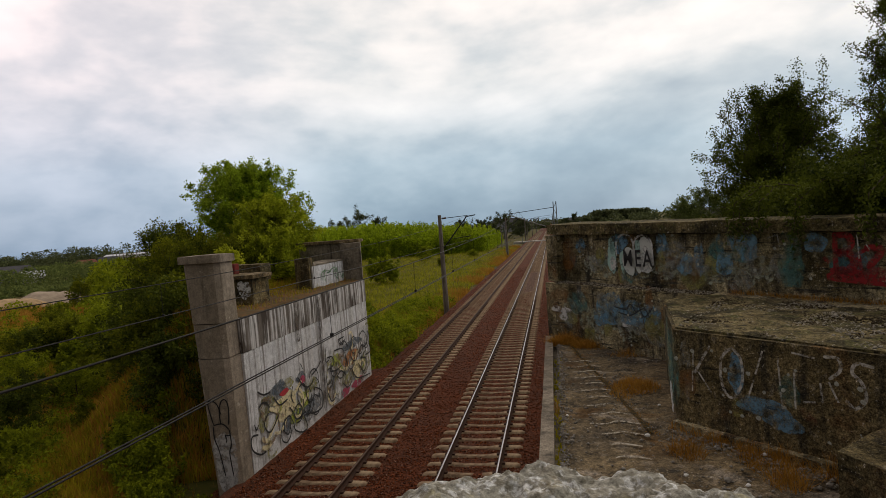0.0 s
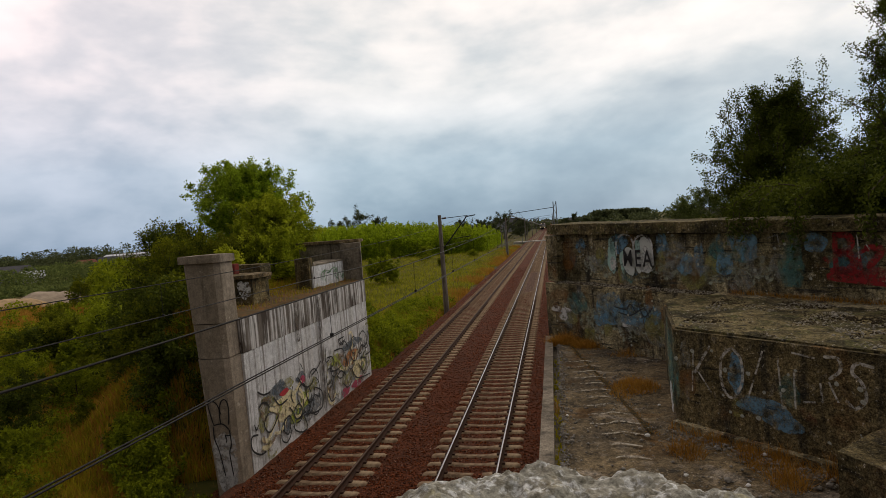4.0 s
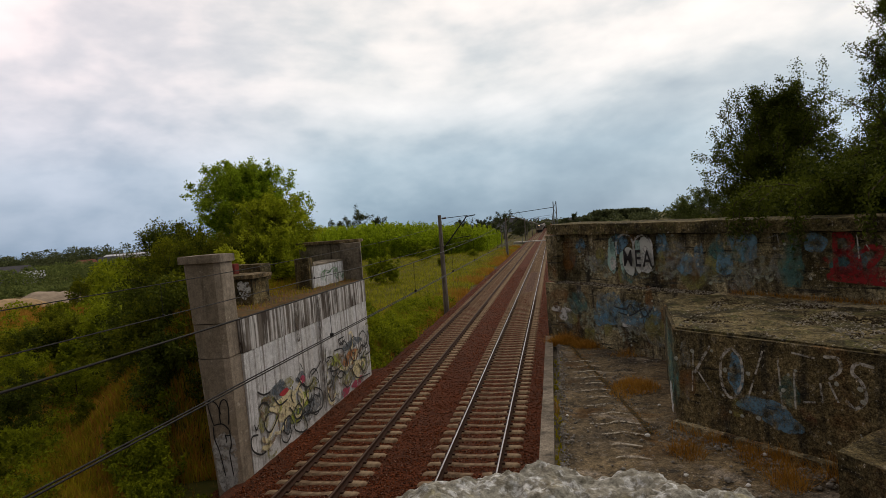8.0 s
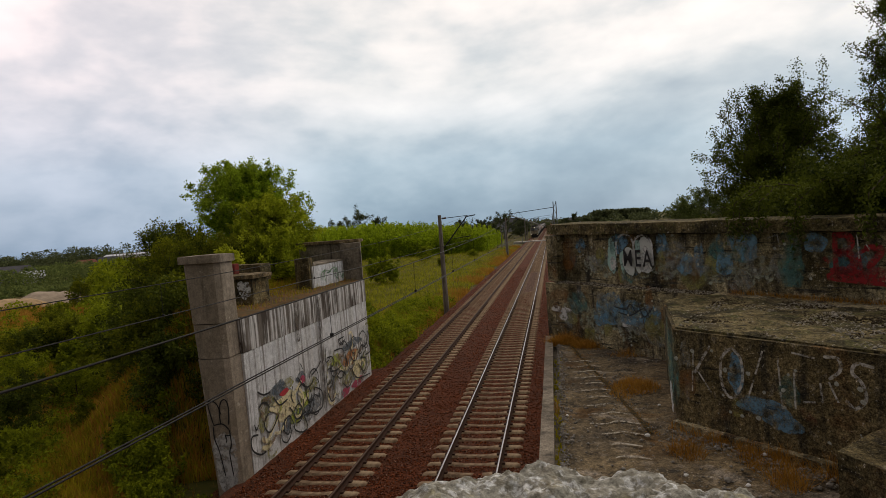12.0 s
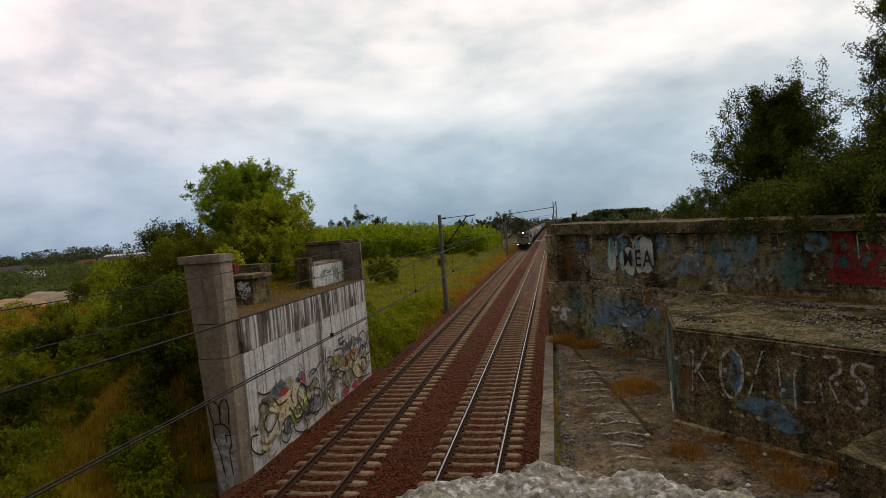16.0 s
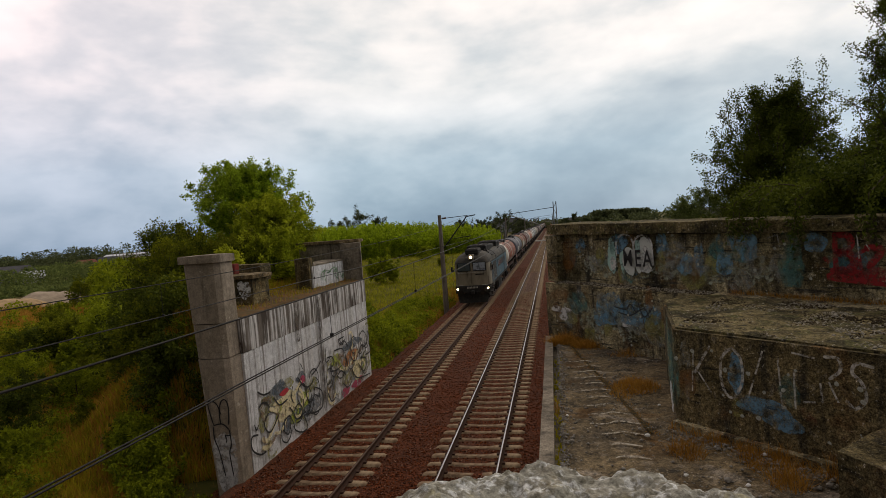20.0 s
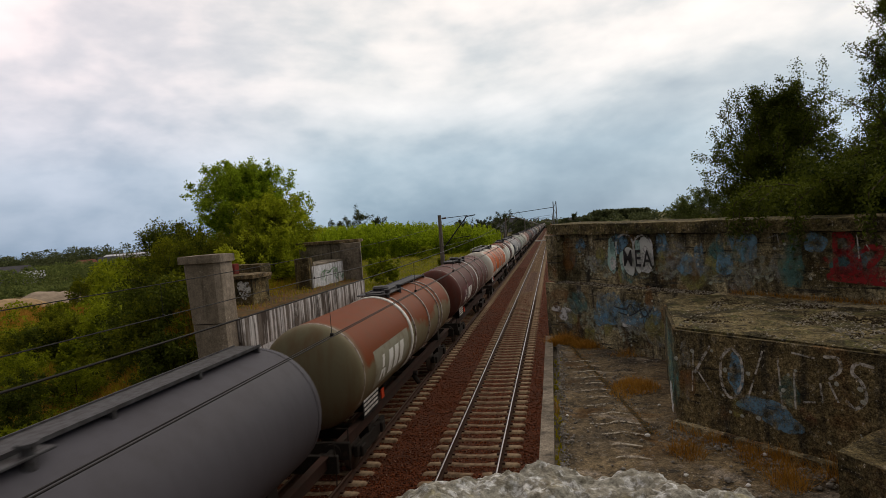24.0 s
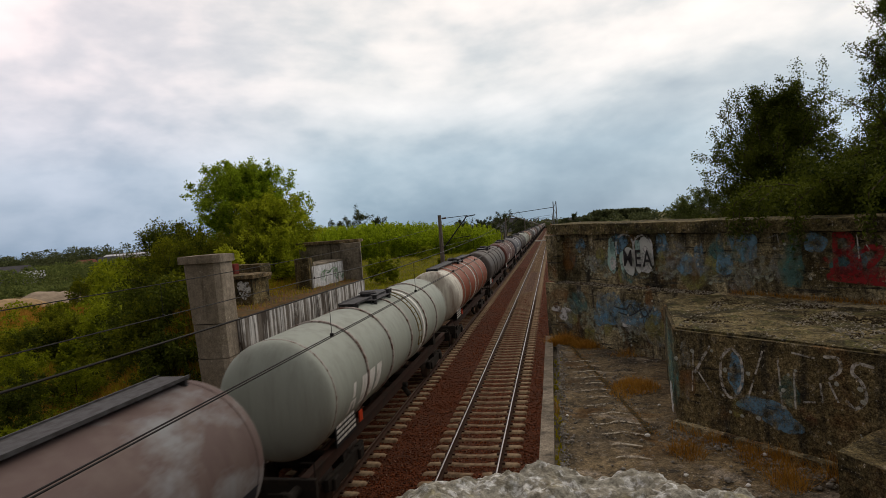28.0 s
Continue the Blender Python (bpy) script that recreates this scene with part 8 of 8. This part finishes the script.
wood("far_wood", "dark wood on a low hill at the horizon", 130, far_hill, 2.2, LEAF_FAR_HAZED, 801, 90)
wood("tree_belt", "green trees and scrub before the village", 110, left_belt, 0.5, LEAF_MID, 802, 260)
wood("far_trees", "dark trees along the low ridge at the horizon", 190, left_ridge, 1.2, LEAF_FAR_HAZED, 803, 200)
def garden(g):
    """Garden trees and hedges between the heaps and the houses."""
    a = radians(-g.uniform(42.5, 52))
    d = g.uniform(118, 185)
    return math.sin(a) * d, math.cos(a) * d, g.uniform(0.7, 1.6), g.uniform(2.5, 5)


wood("garden_trees", "green garden trees and hedges before the houses", 75, garden, 0.45, LEAF_GROVE, 810, 220)
wood("village_trees", "green trees between the village houses", 170, left_mid, 0.6, LEAF_GROVE, 804, 260)
wood("far_trees", "dark trees along the horizon beyond the line", 110, mid_belt, 2.2, LEAF_FAR_HAZED, 805, 60)
def verge_weeds(g):
    """Leafy weeds on the verge beyond the abutment."""
    y = 25.2 + 26 * g.random() ** 1.5
    return -9.3 - (0.5 + 0.16 * (y - 22)) * g.random(), y, g.uniform(0.3, 1.0), g.uniform(0.6, 1.5)


wood("verge_weeds", "leafy green weeds on the verge beside the abutment", 420, verge_weeds, 0.13, LEAF_MID, 808, 130)


def field_scrub(g):
    """Weeds and low bushes in the field towards the village."""
    d = g.uniform(58, 100)
    a = radians(-g.uniform(34, 53))
    return math.sin(a) * d, math.cos(a) * d, g.uniform(0.5, 1.5), g.uniform(2, 4.5)


wood("field_scrub", "low green weeds and bushes in the field", 60, field_scrub, 0.32, LEAF_MID, 807, 160)
def slope_weeds(g):
    """Leafy weeds on the near slope, but for the trodden strip."""
    while True:
        y = 11.5 + 17 * g.random() ** 1.3
        x = -9.6 - (y * 1.1 - 4) * g.random()
        if abs(x + 13.7 + 0.86 * (y - 14.3)) > 1.7 and not (x > -12.0 and 13.2 < y < 26):
            break
    return x, y, g.uniform(0.2, 0.75), g.uniform(0.5, 1.4)


wood("slope_weeds", "low leafy green weeds over the slope", 420, slope_weeds, 0.085, LEAF_MID, 809, 170)
wood("scrub", "green scrub on the slope below the bank", 120, slope_scrub, 0.17, LEAF_OLIVE, 806, 320)


def house(x, y, turn, w, d, h, rh, wallm, roofm, label):
    o = thing("house", label, "house", Matrix.Translation((x, y, ground_z(x, y))) @ Matrix.Rotation(radians(turn), 4, "Z"), group="village houses")
    bm = bmesh.new()
    box(bm, -w / 2, w / 2, -d / 2, d / 2, -1, h)
    part("wall", bm, wallm, o)
    bm = bmesh.new()
    q = [bm.verts.new(p) for p in ((-w / 2 - 0.4, -d / 2 - 0.4, h), (w / 2 + 0.4, -d / 2 - 0.4, h), (w / 2 + 0.4, d / 2 + 0.4, h), (-w / 2 - 0.4, d / 2 + 0.4, h), (-w / 2 - 0.4, 0, h + rh), (w / 2 + 0.4, 0, h + rh))]
    for f in ((0, 1, 5, 4), (2, 3, 4, 5), (0, 4, 3), (1, 2, 5), (3, 2, 1, 0)):
        bm.faces.new([q[i] for i in f])
    part("roof", bm, roofm, o)
    n = max(2, int(w / 2.6))
    for k in range(n):
        cx = -w / 2 + w * (k + 0.5) / n
        bm = bmesh.new()
        box(bm, cx - 0.5, cx + 0.5, -d / 2 - 0.05, -d / 2 + 0.05, h * 0.35, h * 0.75)
        part("window", bm, mat("dark_window", (0.03, 0.035, 0.04), 0.1), o)
    return o


W_WHITE = mat("white_render", (0.62, 0.61, 0.60), 0.85, layers=[((0.48, 0.46, 0.44), 0.4, 0.4, 0.7, 4)])
W_GREY = mat("grey_render", (0.30, 0.31, 0.34), 0.85, layers=[((0.22, 0.22, 0.24), 0.4, 0.4, 0.7, 4)])
R_PALE = mat("pale_metal_roof", (0.62, 0.64, 0.68), 0.5, layers=[((0.48, 0.49, 0.52), (0.3, 3, 3), 0.4, 0.7, 3)])
R_DARK = mat("dark_roof", (0.085, 0.085, 0.095), 0.7, layers=[((0.06, 0.055, 0.055), 0.8, 0.4, 0.7, 3)])
R_RED = mat("red_tile_roof", (0.26, 0.10, 0.065), 0.8, layers=[((0.18, 0.075, 0.05), 0.8, 0.4, 0.7, 3)])


def polar(px_angle, d):
    a = radians(px_angle)
    return math.sin(a) * d, math.cos(a) * d


def village():
    for ang, d, turn, w, dd, h, rh, wm, rm, label in (
            (-47.4, 200, 60, 4.8, 4.5, 2.0, 1.7, W_WHITE, R_PALE, "small white house with a pale metal roof"),
            (-49.4, 215, 35, 9, 7, 2.4, 1.4, W_GREY, R_DARK, "long grey house with a dark roof"),
            (-48.6, 235, 20, 9, 7, 3.4, 1.8, W_GREY, R_DARK, "grey house with a dark roof beyond the garden trees"),
            (-43.6, 360, 20, 8, 6, 2.6, 2.0, W_GREY, R_RED, "house with a red tiled roof among trees"),
            (-42.0, 380, 25, 9, 6, 3, 2.2, W_WHITE, R_DARK, "pale house with a dark roof on the ridge"),
            (-39.2, 300, 15, 12, 7, 2.4, 1.8, W_GREY, R_RED, "low building with a red roof"),
            (-40.3, 400, 20, 26, 10, 5, 1.0, W_WHITE, R_PALE, "long low pale building on the ridge"),
            (-4.6, 420, 10, 18, 9, 6, 4, W_GREY, R_DARK, "grey house beside the far end of the line"),
            (2.2, 470, 10, 14, 9, 4, 3, W_GREY, R_DARK, "house at the far end of the line"),
            (14.5, 150, 25, 7, 6, 5, 2.0, mat("yellow_render", (0.55, 0.38, 0.16), 0.85), R_DARK, "yellow-walled house in the fields")):
        house(*polar(ang, d), turn, w, dd, h, rh, wm, rm, label)
    for k in range(9):
        x, y = polar(-41.6 + 0.26 * k, 395)
        bm = bmesh.new()
        tube(bm, (0, 0, 0), (0, 0, 7.5), 0.26, 6, 0.18)
        o = new("post", finish("post", bm, M_MAST))
        o.location = (x, y, ground_z(x, y) + 0.5)
        tagged(o, "tall bare concrete post on the ridge", "post", "row of posts")
    # heaps of sand and gravel
    for k, (ang, d, r, h, m) in enumerate(((-49.6, 103, 6.5, 1.5, 0), (-48.2, 101, 5.0, 1.35, 0), (-46.9, 105, 6.0, 1.9, 1), (-45.6, 106, 4.0, 1.6, 1), (-51.2, 102, 6, 1.4, 1))):
        x, y = polar(ang, d)
        v, f = [], []
        n, rings_ = 30, 9
        for i in range(rings_ + 1):
            for j in range(n):
                a, q = 6.2832 * j / n, i / rings_
                rr = r * q * (1 + 0.18 * noise.noise(Vector((math.cos(a), math.sin(a), k))))
                z = h * (1 - smooth(0.12, 1.0, q)) * (1 + 0.12 * noise.noise(Vector((rr * math.cos(a) * 0.5, rr * math.sin(a) * 0.5, k)))) - 0.3 * q
                v.append((rr * math.cos(a), rr * math.sin(a), z))
        f = [(i * n + j, i * n + (j + 1) % n, (i + 1) * n + (j + 1) % n, (i + 1) * n + j) for i in range(rings_) for j in range(n)]
        col = ((0.50, 0.34, 0.19), (0.46, 0.36, 0.27))[m]
        o = new("sand_mound", mesh_np("sand_mound", v, f, mat(("sand", "gravel_heap_material")[m], col, 0.95, layers=[(tuple(c * 0.65 for c in col), 0.8, 0.42, 0.66, 5)], bump=[(3, 0.6, 0.1)]), True))
        o.location = (x, y, ground_z(x, y))
        tagged(o, ("heap of tan sand at the edge of the meadow", "heap of pale tan gravel at the edge of the meadow")[m], "sand pile", "heaps")
    # small line-side posts
    for x, y, h, m in ((-10.6, 128, 6.4, M_STEEL), (-9.4, 176, 2.2, M_STEEL), (-13.5, 150, 6.0, M_MAST), (-8.9, 205, 5.0, M_MAST)):
        bm = bmesh.new()
        tube(bm, (0, 0, 0), (0, 0, h), 0.13, 8, 0.09)
        o = new("lineside_post", finish("lineside_post", bm, m))
        o.location = (x, y, -0.7)
        tagged(o, "plain post standing beside the railway", "post", "lineside posts")


village()


TRAIN = make_train()
motions()
